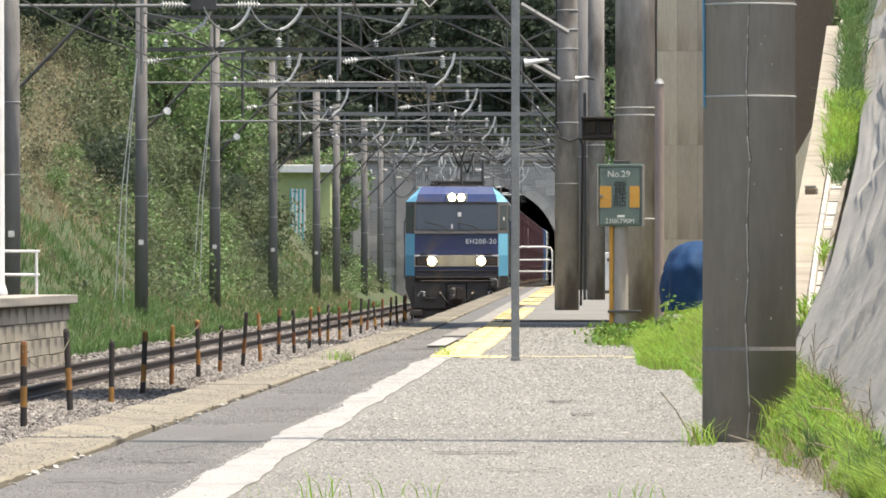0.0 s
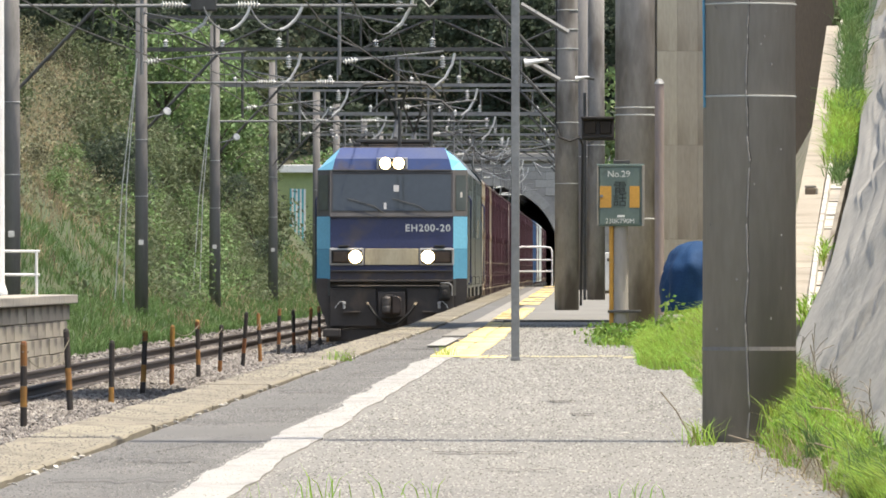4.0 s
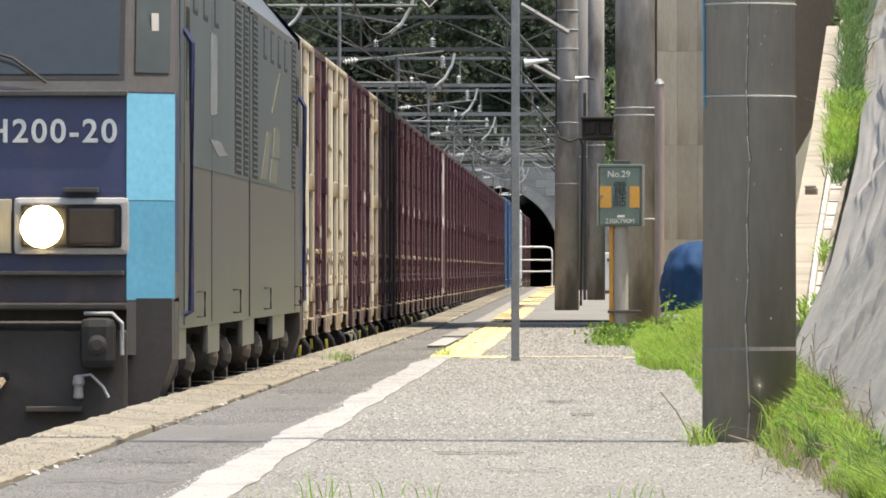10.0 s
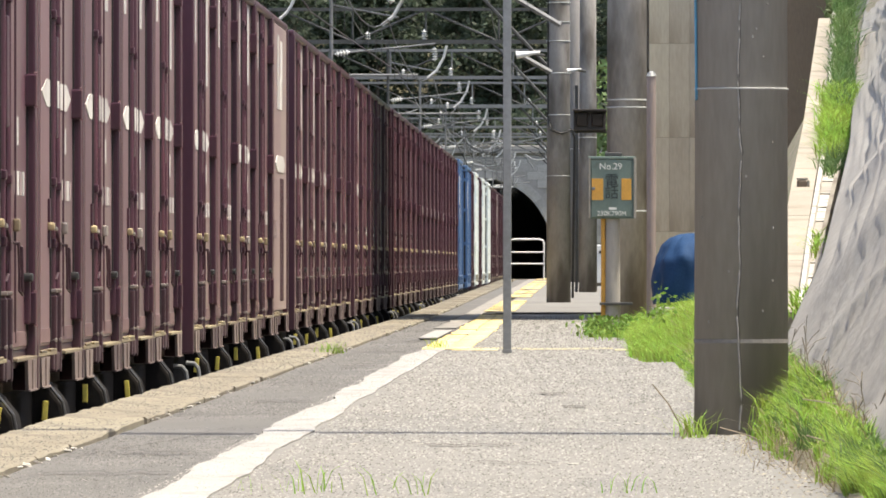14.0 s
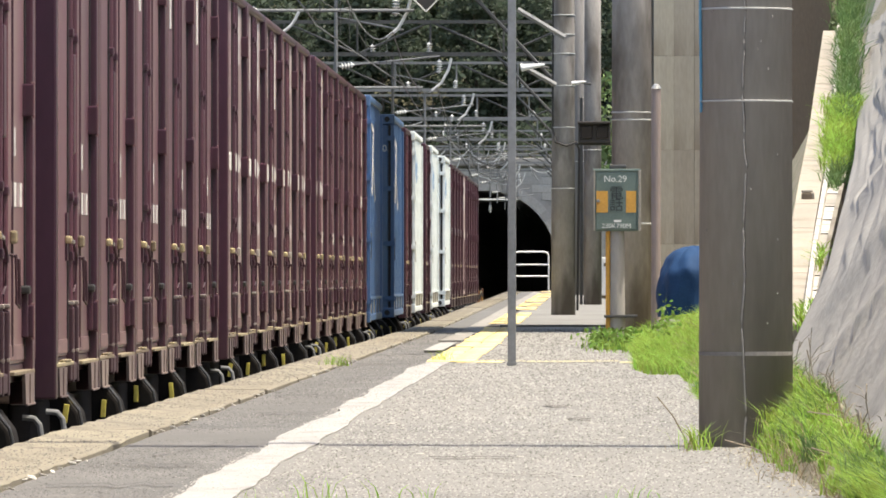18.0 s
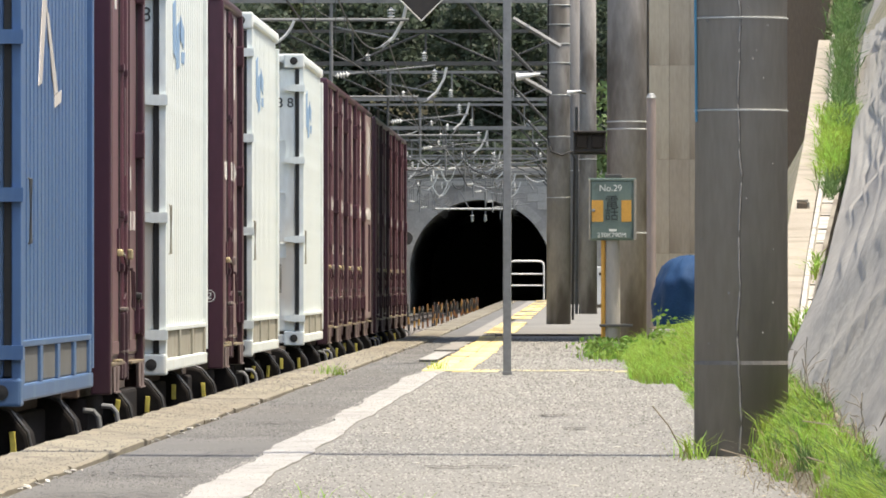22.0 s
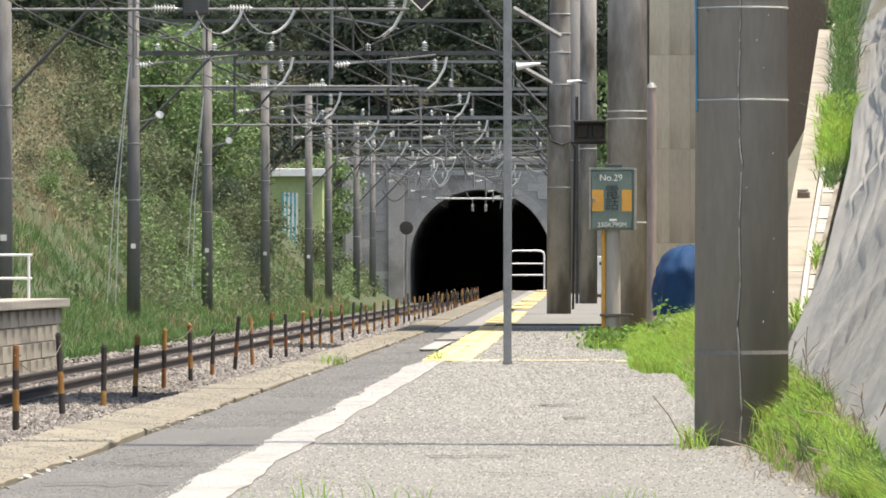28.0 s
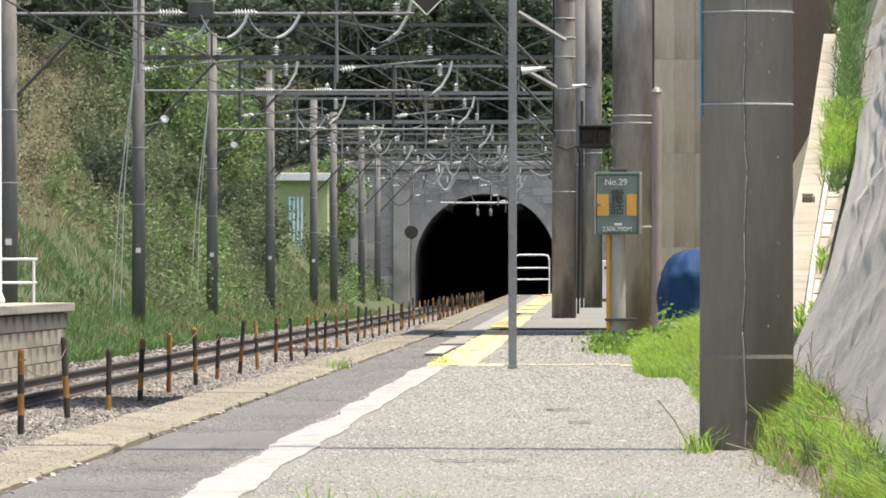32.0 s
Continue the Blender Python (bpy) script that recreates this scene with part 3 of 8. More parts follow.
# ---- near platform ----
def platform_near():
    p = thing("platform_near", "low asphalt station platform with a worn concrete edge", "platform", kind="structure")

    def strip(name, x0, x1, y0, y1, top, mat, label="", dy=6.0, bottom=-0.4, wob=0.0, wob2=None, hump=0.0):
        n = max(1, int((y1 - y0) / dy))
        bm = bmesh.new()
        rows = []
        for i in range(n + 1):
            y = y0 + (y1 - y0) * i / n
            z = plat_z(y) + top + hump * noise.noise((y * 0.22, x0, 4.0)) + hump * 0.5 * noise.noise((y * 0.9, x0, 9.0))
            e = wob * (noise.noise((y * 0.35, x0 * 5, 1.0)) + 0.45 * noise.noise((y * 1.3, x0 * 5, 3.0)))
            e2 = (wob if wob2 is None else wob2) * (noise.noise((y * 0.35, x1 * 5, 7.0)) + 0.45 * noise.noise((y * 1.3, x1 * 5, 5.0)))
            rows.append([bm.verts.new(c) for c in ((x0 + e, y, bottom), (x0 + e, y, z), (x1 + e2, y, z), (x1 + e2, y, bottom))])
        for a, b in zip(rows, rows[1:]):
            for k in range(3):
                bm.faces.new((a[k], a[k + 1], b[k + 1], b[k]))
        bm.faces.new(rows[0])
        bm.faces.new(rows[-1][::-1])
        bmesh.ops.recalc_face_normals(bm, faces=bm.faces)
        return part(name, bm, mat, p, label)

    strip("edge_wall", -2.34, -1.95, -40, 252, -0.075, M["concrete"], "stained concrete platform wall", bottom=-0.97)
    strip("asphalt_strip", -1.930, -1.20, -40, 252, -0.010, M["asphalt_dark"], "darker patched asphalt strip", dy=0.45, wob=0.022, hump=0.006)
    strip("asphalt_surface", -1.20, 0.66, -40, 71.5, 0.0, M["asphalt"], "pale weathered asphalt")
    bm = bmesh.new()
    spread = []
    for i in range(60):
        y = 36.0 - i * 0.3
        spread.append((max(0.668, edge_x(y) + 0.035 + 0.025 * noise.noise((y * 1.1, 3.0, 0.0)) + 0.012 * noise.noise((y * 4.0, 3.0, 0.0))), y))
    vs = [bm.verts.new((x, y, z)) for z in (-0.35, 0.0) for x, y in spread + [(0.661, spread[-1][1]), (0.661, 36.0)]]
    n = len(vs) // 2
    bm.faces.new(vs[n:])
    for i in range(n):
        bm.faces.new((vs[i], vs[(i + 1) % n], vs[n + (i + 1) % n], vs[n + i]))
    bmesh.ops.recalc_face_normals(bm, faces=bm.faces)
    part("asphalt_edge", bm, M["asphalt"], p, "crumbled edge of the asphalt")
    strip("asphalt_surface", -1.20, 0.40, 71.5, 118, 0.004, M["asphalt"], "pale weathered asphalt")
    strip("asphalt_surface", -1.20, 0.40, 118.3, 252, 0.03, M["asphalt"], "pale weathered asphalt")
    strip("white_line", -1.325, -1.135, -40, 71.5, 0.007, M["white_line"], "worn white painted line", dy=0.3, bottom=-0.05, wob=0.05, wob2=0.03)
    strip("edge_gap", -1.955, -1.93, -40, 252, -0.022, M["soil_dark"], "dirt-filled gap behind the coping", dy=2.0)
    strip("coping_run", -2.36, -1.947, -40, 5.98, 0.012, M["coping"], "worn coping concrete", bottom=-0.075)
    # joints and cracks
    for y, x0, x1, w in ((47.6, -0.25, -0.1, 0.10), (34.2, -0.62, -0.30, 0.05), (43.3, -0.12, 0.0, 0.10), (58.0, -0.7, -0.55, 0.07), (31.2, -0.4, -0.1, 0.03)):
        bm = bmesh.new()
        pts = [(x0 + (x1 - x0) * i / 24, y + 0.35 * noise.noise((i * 0.4, y, 0.0))) for i in range(25)]
        lo = [bm.verts.new((a, b - w, 0.0085)) for a, b in pts]
        hi = [bm.verts.new((a, b + w, 0.0085)) for a, b in pts]
        for i in range(24):
            bm.faces.new((lo[i], lo[i + 1], hi[i + 1], hi[i]))
        part("crack", bm, M["soil_dark"], p, "dark crack in the asphalt")
    for y, w in ((33.2, 0.08), (45.5, 0.10), (52.0, 0.12), (41.3, 0.07), (62.0, 0.16), (30.0, 0.06), (70.5, 0.25), (80.0, 0.2), (96.0, 0.35)):
        # transverse seams of the patched strip, a low dark step each
        bm = bmesh.new()
        a0, a1 = -1.92 + 0.3 * RNG.random(), -1.36 - 0.12 * RNG.random()
        pts = [(a0 + (a1 - a0) * i / 20, y + 0.5 * noise.noise((i * 0.3, y, 0.0))) for i in range(21)]
        lo = [bm.verts.new((a, b - w * (0.4 + 0.6 * abs(noise.noise((a * 6, b, 2.0)))), 0.0012)) for a, b in pts]
        hi = [bm.verts.new((a, b + w * 0.6, 0.0020)) for a, b in pts]
        for i in range(20):
            bm.faces.new((lo[i], lo[i + 1], hi[i + 1], hi[i]))
        part("seam", bm, M["asphalt_seam"], p, "dark seam across the patched strip")
    # long wandering cracks along the patched strip
    for y0, x0, dx, n in ((33.0, -1.85, 0.35, 34), (56.0, -1.8, 0.3, 30), (84.0, -1.8, 0.3, 26)):
        bm = bmesh.new()
        pts = [(x0 + dx * i / n + 0.03 * noise.noise((i * 0.5, y0, 2.0)), y0 + 5.0 * i / n + 0.3 * noise.noise((i * 0.4, y0, 5.0))) for i in range(n + 1)]
        lo = [bm.verts.new((a - 0.004, b, 0.0022)) for a, b in pts]
        hi = [bm.verts.new((a + 0.005 + 0.004 * noise.noise((b * 2, 0, 0)), b + 0.03, 0.0022)) for a, b in pts]
        for i in range(n):
            bm.faces.new((lo[i], hi[i], hi[i + 1], lo[i + 1]))
        part("crack", bm, M["asphalt_seam"], p, "wandering crack in the patched strip")
    # stone chips and litter along the coping joint
    chips = mesh_from(boxm(-0.5, -0.5, 0, 0.5, 0.5, 0.6, 0.15), "chip", M["stone_chip"])
    for i in range(46):
        y = 1 / (1 / 29 + (1 / 110 - 1 / 29) * RNG.random())
        sz = RNG.uniform(0.008, 0.022) * (y / 50) ** 0.5
        q = piece("stone_chip", chips, p, pose(-1.935 + RNG.normal(0, 0.012), y, -0.008, RNG.uniform(-20, 20), RNG.uniform(-20, 20), RNG.uniform(0, 90)))
        q.scale = (sz, sz * 2, sz * RNG.uniform(0.6, 1.2))
    for i in range(30):
        y = 1 / (1 / 28 + (1 / 70 - 1 / 28) * RNG.random())
        sz = RNG.uniform(0.006, 0.016)
        q = piece("stone_chip", chips, p, pose(RNG.uniform(-1.0, 0.6), y, 0.0, 0, 0, RNG.uniform(0, 90)))
        q.scale = (sz * 2, sz * 2, sz * 0.5)
    # coping slabs
    slabs = []
    for k in range(5):
        bm = bmesh.new()
        rows = []
        for i in range(17):
            y = 0.006 + 1.988 * i / 16
            e = -1.950 + 0.014 * noise.noise((y * 1.7, k * 9.0, 0.0)) + 0.008 * noise.noise((y * 6, k * 9.0, 4.0))
            f = -2.355 + 0.016 * noise.noise((y * 1.9, k * 5.0, 8.0))
            z = 0.010 + 0.004 * noise.noise((y * 1.2, k * 3.0, 2.0))
            rows.append([bm.verts.new(c) for c in ((f - 0.004, y, -0.075), (f, y, z - 0.012), (f + 0.012, y, z), (e - 0.01, y, z), (e, y, z - 0.008), (e, y, -0.075))])
        for a, b in zip(rows, rows[1:]):
            for j in range(5):
                bm.faces.new((a[j], a[j + 1], b[j + 1], b[j]))
        bm.faces.new(rows[0])
        bm.faces.new(rows[-1][::-1])
        bmesh.ops.recalc_face_normals(bm, faces=bm.faces)
        slabs.append(mesh_from(bm, "coping_slab", M["coping"]))
    for i in range(122):
        y = 6 + i * 2.0
        piece("coping_slab", slabs[int(RNG.integers(5))], p, pose(RNG.normal(0, 0.006), y, plat_z(y) + RNG.normal(0, 0.0008)))
    # yellow tactile tiles
    tile = mesh_from(boxm(-0.096, -0.29, 0, 0.096, 0.29, 0.007, 0.002), "tile", M["yellow_tile"])
    worn_tile = mesh_from(boxm(-0.096, -0.29, 0, 0.096, 0.29, 0.007, 0.002), "worn_tile", M["worn_tile"])
    for i in range(193):
        y = 72.2 + i * 0.92
        shift = (0.0 if y < 95 else -0.03) + 0.045 * noise.noise((y * 0.09, 3.0, 0.0))
        if (y > 128 and noise.noise((y * 0.07, 0.0, 5.0)) < -0.12) or 116.5 < y < 119.5:
            continue
        for k in (-1, 1):
            if RNG.uniform() < (0.05 if y < 116 else 0.10):
                continue
            q = piece("tactile_tile", tile, p, pose(-1.12 + shift + k * 0.10 + RNG.normal(0, 0.008), y, plat_z(y) + (0.032 if y > 118 else 0.004), 0, 0, RNG.normal(0, 1)))
            q.scale = (1, 1.5, 1)
    for i in range(8):
        q = piece("tactile_tile", tile if i < 2 else worn_tile, p, pose(-0.98 + i * 0.185, 72.4 + RNG.normal(0, 0.3), 0.001))
        q.scale = (0.93, 2.1 if i > 1 else 3.0, 0.6)
    q = piece("white_tile", mesh_from(boxm(-0.085, -4.6, 0, 0.085, 4.6, 0.012, 0.004), "white_tile", M["white_line"]), p, pose(-1.445, 86.5, 0.002))
    strip("paving_strip", -1.60, -1.37, 95, 250, 0.006, M["paving"], "pale worn paving beside the tactile tiles", dy=0.8, bottom=-0.05, wob=0.03)
    # exposed aggregate
    for name, mat, n, x0, x1, y0, y1, s0, z in (("pale_aggregate", M["grit_pale"], 17000, -1.12, 0.62, 24, 72, 0.0068, 0.0), ("dark_aggregate", M["grit_dark"], 13000, -1.12, 0.62, 24, 72, 0.0062, 0.0),
                                               ("strip_aggregate", M["grit_strip"], 9000, -1.92, -1.36, 24, 110, 0.0036, -0.0085), ("strip_dark_aggregate", M["asphalt_seam"], 8000, -1.92, -1.36, 24, 110, 0.0034, -0.0085), ("line_aggregate", M["grit_pale"], 2600, -1.34, -1.14, 24, 71, 0.005, 0.0065), ("coping_aggregate", M["grit_dark"], 3600, -2.34, -1.96, 30, 120, 0.0045, 0.01),
                                               ("far_aggregate", M["grit_dark"], 3500, -0.95, 0.38, 72, 118, 0.006, 0.004), ("far_pale_aggregate", M["grit_pale"], 5000, -0.95, 0.38, 72, 118, 0.006, 0.004)):
        u = RNG.random(n)
        y = 1 / (1 / y0 + (1 / y1 - 1 / y0) * u)
        x = RNG.uniform(x0, x1, n)
        s = (s0 * (y / 40) ** 0.7 * RNG.uniform(0.5, 1.4, n))[:, None]
        c = np.stack([x, y, np.full(n, z - 0.001)], 1)
        v = np.empty((n, 5, 3))
        for k in range(4):
            a = k * math.pi / 2 + 0.4
            v[:, k] = c + s * np.array([math.cos(a), math.sin(a) * 3.0, 0])
        v[:, 4] = c + s * np.array([0.1, 0.2, 0.75])
        f = np.arange(n)[:, None, None] * 5 + np.array([(0, 1, 4), (1, 2, 4), (2, 3, 4), (3, 0, 4)])[None]
        soup(name, v.reshape(-1, 3), f.reshape(-1, 3), mat, p, kind="stuff")
    # far end ramp kerb
    part("end_wall", boxm(-2.34, 252, -0.97, 0.5, 252.3, plat_z(252), 0.02), M["concrete"], p)
    return p


platform_near()


def platform_far():
    p = thing("platform_far", "opposite platform end of grey blocks with a concrete slab top", "platform", kind="structure")
    top = 0.27
    part("core", boxm(-15, 60, -1.0, -9.25, 157.0, top - 0.16, 0.02), M["concrete"], p)
    slab = mesh_from(boxm(-0.9, 0, -0.15, 0.12, 3.96, 0.0, 0.02), "slab", M["gutter"])
    for i in range(24):
        piece("slab", slab, p, pose(-9.15, 61 + i * 4.0, top, 0, 0, 0))
    part("surface", boxm(-15, 60, top - 0.16, -10.06, 157, top - 0.01), M["asphalt"], p)
    block = mesh_from(boxm(-0.12, 0.03, 0.006, 0.0, 1.97, 0.27, 0.012), "block", M["brick"])
    for r in range(4):
        for i in range(15):
            y = 127.5 + i * 2.0 + (1.0 if r % 2 else 0.0)
            if y + 1.97 > 157.1:
                continue
            piece("block", block, p, pose(-9.14 + RNG.normal(0, 0.006), y, -1.0 + r * 0.276))
    return p


platform_far()


# ---- tracks ----
def rail_profile(x, z):
    return [(x + a, z + b) for a, b in ((-0.06, -0.15), (0.06, -0.15), (0.06, -0.135), (0.012, -0.12), (0.01, -0.045), (0.033, -0.035), (0.033, -0.004), (0.026, 0), (-0.026, 0), (-0.033, -0.004), (-0.033, -0.035), (-0.01, -0.045), (-0.012, -0.12), (-0.06, -0.135))]


def track(xc, label):
    t = thing("railway_track", label, "track", "tracks", "structure")
    for s in (-0.533, 0.533):
        bm = bmesh.new()
        prism(bm, rail_profile(xc + s, RAIL), "y", -420, 620)
        part("rail", bm, M["rail"], t, "rusty steel rail")
    sl = mesh_from(boxm(-1.05, -0.11, -0.15, 1.05, 0.11, 0.0, 0.02), "sleeper", M["sleeper"])
    for i in range(150):
        piece("sleeper", sl, t, pose(xc, 60 + i * 1.2, RAIL - 0.155))
    bm = bmesh.new()
    for i in range(100):
        box(bm, xc - 1.05, 58.69 - i * 1.2, RAIL - 0.305, xc + 1.05, 58.91 - i * 1.2, RAIL - 0.155)
    tagged(part("sleeper_run", bm, M["sleeper"], t), kind="stuff")
    return t


track(TRACK, "near railway track with rusty rails in ballast")
track(TRACK_FAR, "far railway track with rusty rails in ballast")


def noise_band(x, y, centre, half):
    """Where the stones lie within a ragged band across the tracks."""
    return np.abs(y - centre + 0.8 * np.sin(x * 3.1)) < half


def ballast():
    bm = bmesh.new()
    prism(bm, [(-10.2, -1.0), (-2.36, -1.0), (-2.36, -0.93), (-5.4, -0.91), (-6.5, -0.95), (-9.1, -0.945), (-9.9, -0.99)], "y", -420, 640)
    part("ballast_bed", bm, M["ballast_bed"], None)
    tagged(bpy.data.objects["ballast_bed"], "grey crushed stone bed under the tracks", "ballast", "", "structure")
    n = 46000
    u = RNG.random(n)
    y = 1 / (1 / 72 + (1 / 330 - 1 / 72) * u)
    x = np.where(RNG.random(n) < 0.7, RNG.uniform(-6.7, -4.7, n), RNG.uniform(-9.8, -6.7, n))
    c = np.stack([x, y, np.where(x > -6.7, -0.90, -0.935)], 1)
    c[:, 2] += RNG.uniform(-0.015, 0.03, n)
    base = np.array([(1, 0, 0), (-1, 0, 0), (0, 1, 0), (0, -1, 0), (0, 0, 1), (0, 0, -1)], float)
    tri = np.array([(0, 2, 4), (2, 1, 4), (1, 3, 4), (3, 0, 4), (2, 0, 5), (1, 2, 5), (3, 1, 5), (0, 3, 5)])
    s = RNG.uniform(0.016, 0.038, (n, 1, 3)) * np.array([1, 1.6, 0.9]) * np.sqrt(y / 110)[:, None, None]
    ang = RNG.uniform(0, 6.28, n)
    v = base[None] * s
    v = v + RNG.normal(0, 0.007, v.shape)
    ca, sa = np.cos(ang)[:, None], np.sin(ang)[:, None]
    v = np.stack([v[:, :, 0] * ca - v[:, :, 1] * sa, v[:, :, 0] * sa + v[:, :, 1] * ca, v[:, :, 2]], 2) + c[:, None]
    f = (tri[None] + (np.arange(n) * 6)[:, None, None]).reshape(-1, 3)
    # dark stones paint a shadow band lying across the trackside
    dark = noise_band(x, y, 195.0, 5.0) & (x > -7.3)
    ff = f.reshape(n, 8, 3)
    soup("ballast_stones", v.reshape(-1, 3), ff[~dark].reshape(-1, 3), M["ballast"], None, "loose grey crushed stones between the rails", "ballast", "stuff")
    soup("stained_ballast", v.reshape(-1, 3), ff[dark].reshape(-1, 3), M["ballast_shaded"], None, "crushed stones painted dark as a shadow band across the trackside", "ballast", "stuff")
    # the same shadow painted on the bed beneath
    for y0, half in ((195.0, 5.0),):
        bm = bmesh.new()
        ring = [(-5.9 + 1.45 * math.cos(a) * (1 + 0.12 * noise.noise((a * 3, y0, 0))), y0 + half * math.sin(a) * (1 + 0.15 * noise.noise((a * 3, y0, 5)))) for a in [k * math.pi / 12 for k in range(24)]]
        prism(bm, ring, "z", -0.955, -0.899)
        tagged(part("oil_patch", bm, M["ballast_shaded"], None), "dark patch painted as shade in the ballast", "ballast", "", "structure")


ballast()


# ---- tunnel ----
TUN_X, TUN_Y, TUN_R, TUN_SPRING = -5.9, 500.0, 3.93, 1.45


def arch(r, n=28, base=-0.97, inner=True):
    pts = [(TUN_X + r, base)]
    for i in range(n + 1):
        a = math.pi * i / n
        pts.append((TUN_X + r * math.cos(a), TUN_SPRING + r * math.sin(a)))
    return pts + [(TUN_X - r, base)]


def tunnel():
    t = thing("tunnel_portal", "weathered grey stone railway tunnel portal, dark inside", "tunnel portal", kind="structure")
    x0, x1, top = -13.6, 4.0, 6.75
    ring = arch(TUN_R)
    bm = bmesh.new()
    # front wall as quads from the arch out to a rectangle
    def project(px, pz):
        dx, dz = px - TUN_X, pz - TUN_SPRING
        if dz <= 0:
            return (x1 if dx > 0 else x0, pz)
        k = min(((x1 - TUN_X) / dx) if dx > 1e-6 else 1e9, ((x0 - TUN_X) / dx) if dx < -1e-6 else 1e9, (top - TUN_SPRING) / dz)
        return (TUN_X + dx * k, TUN_SPRING + dz * k)
    fi = [bm.verts.new((x, TUN_Y, z)) for x, z in ring]
    fo = [bm.verts.new((*[project(x, z)[0]], TUN_Y, project(x, z)[1])) for x, z in ring]
    bi = [bm.verts.new((x, TUN_Y + 3.4, z)) for x, z in ring]
    bo = [bm.verts.new((project(x, z)[0], TUN_Y + 3.4, project(x, z)[1])) for x, z in ring]
    for i in range(len(ring) - 1):
        bm.faces.new((fi[i], fi[i + 1], fo[i + 1], fo[i]))
        bm.faces.new((bi[i], bo[i], bo[i + 1], bi[i + 1]))
        bm.faces.new((fi[i], bi[i], bi[i + 1], fi[i + 1]))
        bm.faces.new((fo[i], fo[i + 1], bo[i + 1], bo[i]))
    bmesh.ops.recalc_face_normals(bm, faces=bm.faces)
    part("wall", bm, M["stone_wall"], t)
    part("cornice", boxm(x0 - 0.2, TUN_Y - 0.25, top, x1 + 0.2, TUN_Y + 3.5, top + 0.45, 0.05), M["stone_wall"], t)
    for px in (-13.0, -10.6):
        part("pilaster", boxm(px - 0.45, TUN_Y - 0.22, -0.97, px + 0.45, TUN_Y - 0.004, top - 0.5, 0.04), M["stone_wall"], t)
    # arch stones
    n = 27
    for i in range(n):
        a0, a1 = math.pi * i / n + 0.0015, math.pi * (i + 1) / n - 0.0015
        bm = bmesh.new()
        o = [(TUN_X + r * math.cos(a), TUN_SPRING + r * math.sin(a)) for r, a in ((TUN_R + 0.02, a0), (TUN_R + 0.55, a0), (TUN_R + 0.55, a1), (TUN_R + 0.02, a1))]
        prism(bm, o, "y", TUN_Y - 0.05, TUN_Y - 0.004)
        part("arch_stone", bm, M["stone_wall"], t)
    # wall courses
    st = mesh_from(boxm(0.004, -0.03, 0.004, 1.138, -0.003, 0.438, 0.012), "wall_stone", M["stone_wall"])
    for r in range(17):
        z = -0.95 + r * 0.445
        for i in range(16):
            x = x0 + i * 1.145 + (0.57 if r % 2 else 0)
            if x + 1.14 > x1 or z + 0.44 > top:
                continue
            if any(math.hypot(max(abs(cx - TUN_X), 0), max(cz - TUN_SPRING, 0)) < TUN_R + 0.58 for cx in (x, x + 1.14) for cz in (z, z + 0.43)):
                continue
            piece("wall_stone", st, t, pose(x, TUN_Y + RNG.normal(0, 0.012), z))
    g = thing("round_sign", "dark round signal sign on a slim post by the tunnel", "sign", at=pose(-9.93, 495.0, -0.97))
    part("disc", lathe(bmesh.new(), [(0.05, 0), (0.36, 0.0), (0.38, 0.02), (0.36, 0.04), (0.05, 0.05)], Matrix.Translation((0, 0, 4.2)) @ pose(0, 0, 0, 90, 0, 0), 20), M["stake_black"], g)
    part("post", rod(bmesh.new(), (0, 0.06, 0), (0, 0.06, 4.2), 0.05, seg=8), M["steel_matte"], g)
    k = thing("cable_support", "pale pipe with hanging insulators across the tunnel mouth", "cable support")
    part("pipe", rod(bmesh.new(), (-8.1, 481, 4.72), (-3.9, 481, 4.72), 0.055, seg=8), M["steel_pale"], k)
    for x, h in ((-8.1, 1.9), (-3.9, 1.9)):
        part("hanger", rod(bmesh.new(), (x, 481, 4.72), (x, 481, 4.72 + h), 0.04, seg=6), M["steel_matte"], k)
    for x in (-6.1, -5.4):
        insulator(Matrix.Translation((x, 481, 4.05)), 6, 0.10, parent=k)
        part("drop_rod", rod(bmesh.new(), (x, 481, 4.40), (x, 481, 4.72), 0.03, seg=6), M["steel_matte"], k)
    # lining
    lin_ = thing("tunnel_lining", "pale grey tunnel lining with an added end wall in the hill", "tunnel", kind="structure")
    bm = bmesh.new()
    a = [bm.verts.new((x, TUN_Y + 3.0, z)) for x, z in arch(TUN_R + 0.01)]
    b = [bm.verts.new((x, TUN_Y + 72, z)) for x, z in arch(TUN_R + 0.01)]
    for i in range(len(a) - 1):
        bm.faces.new((a[i], a[i + 1], b[i + 1], b[i]))
    # end wall added to catch light from the mouth
    bm.faces.new(b)
    part("lining", bm, M["lining_grey"], lin_)
    part("floor", boxm(TUN_X - TUN_R, TUN_Y + 0.1, -1.1, TUN_X + TUN_R, TUN_Y + 72, -0.955), M["lining_grey"], lin_)


tunnel()


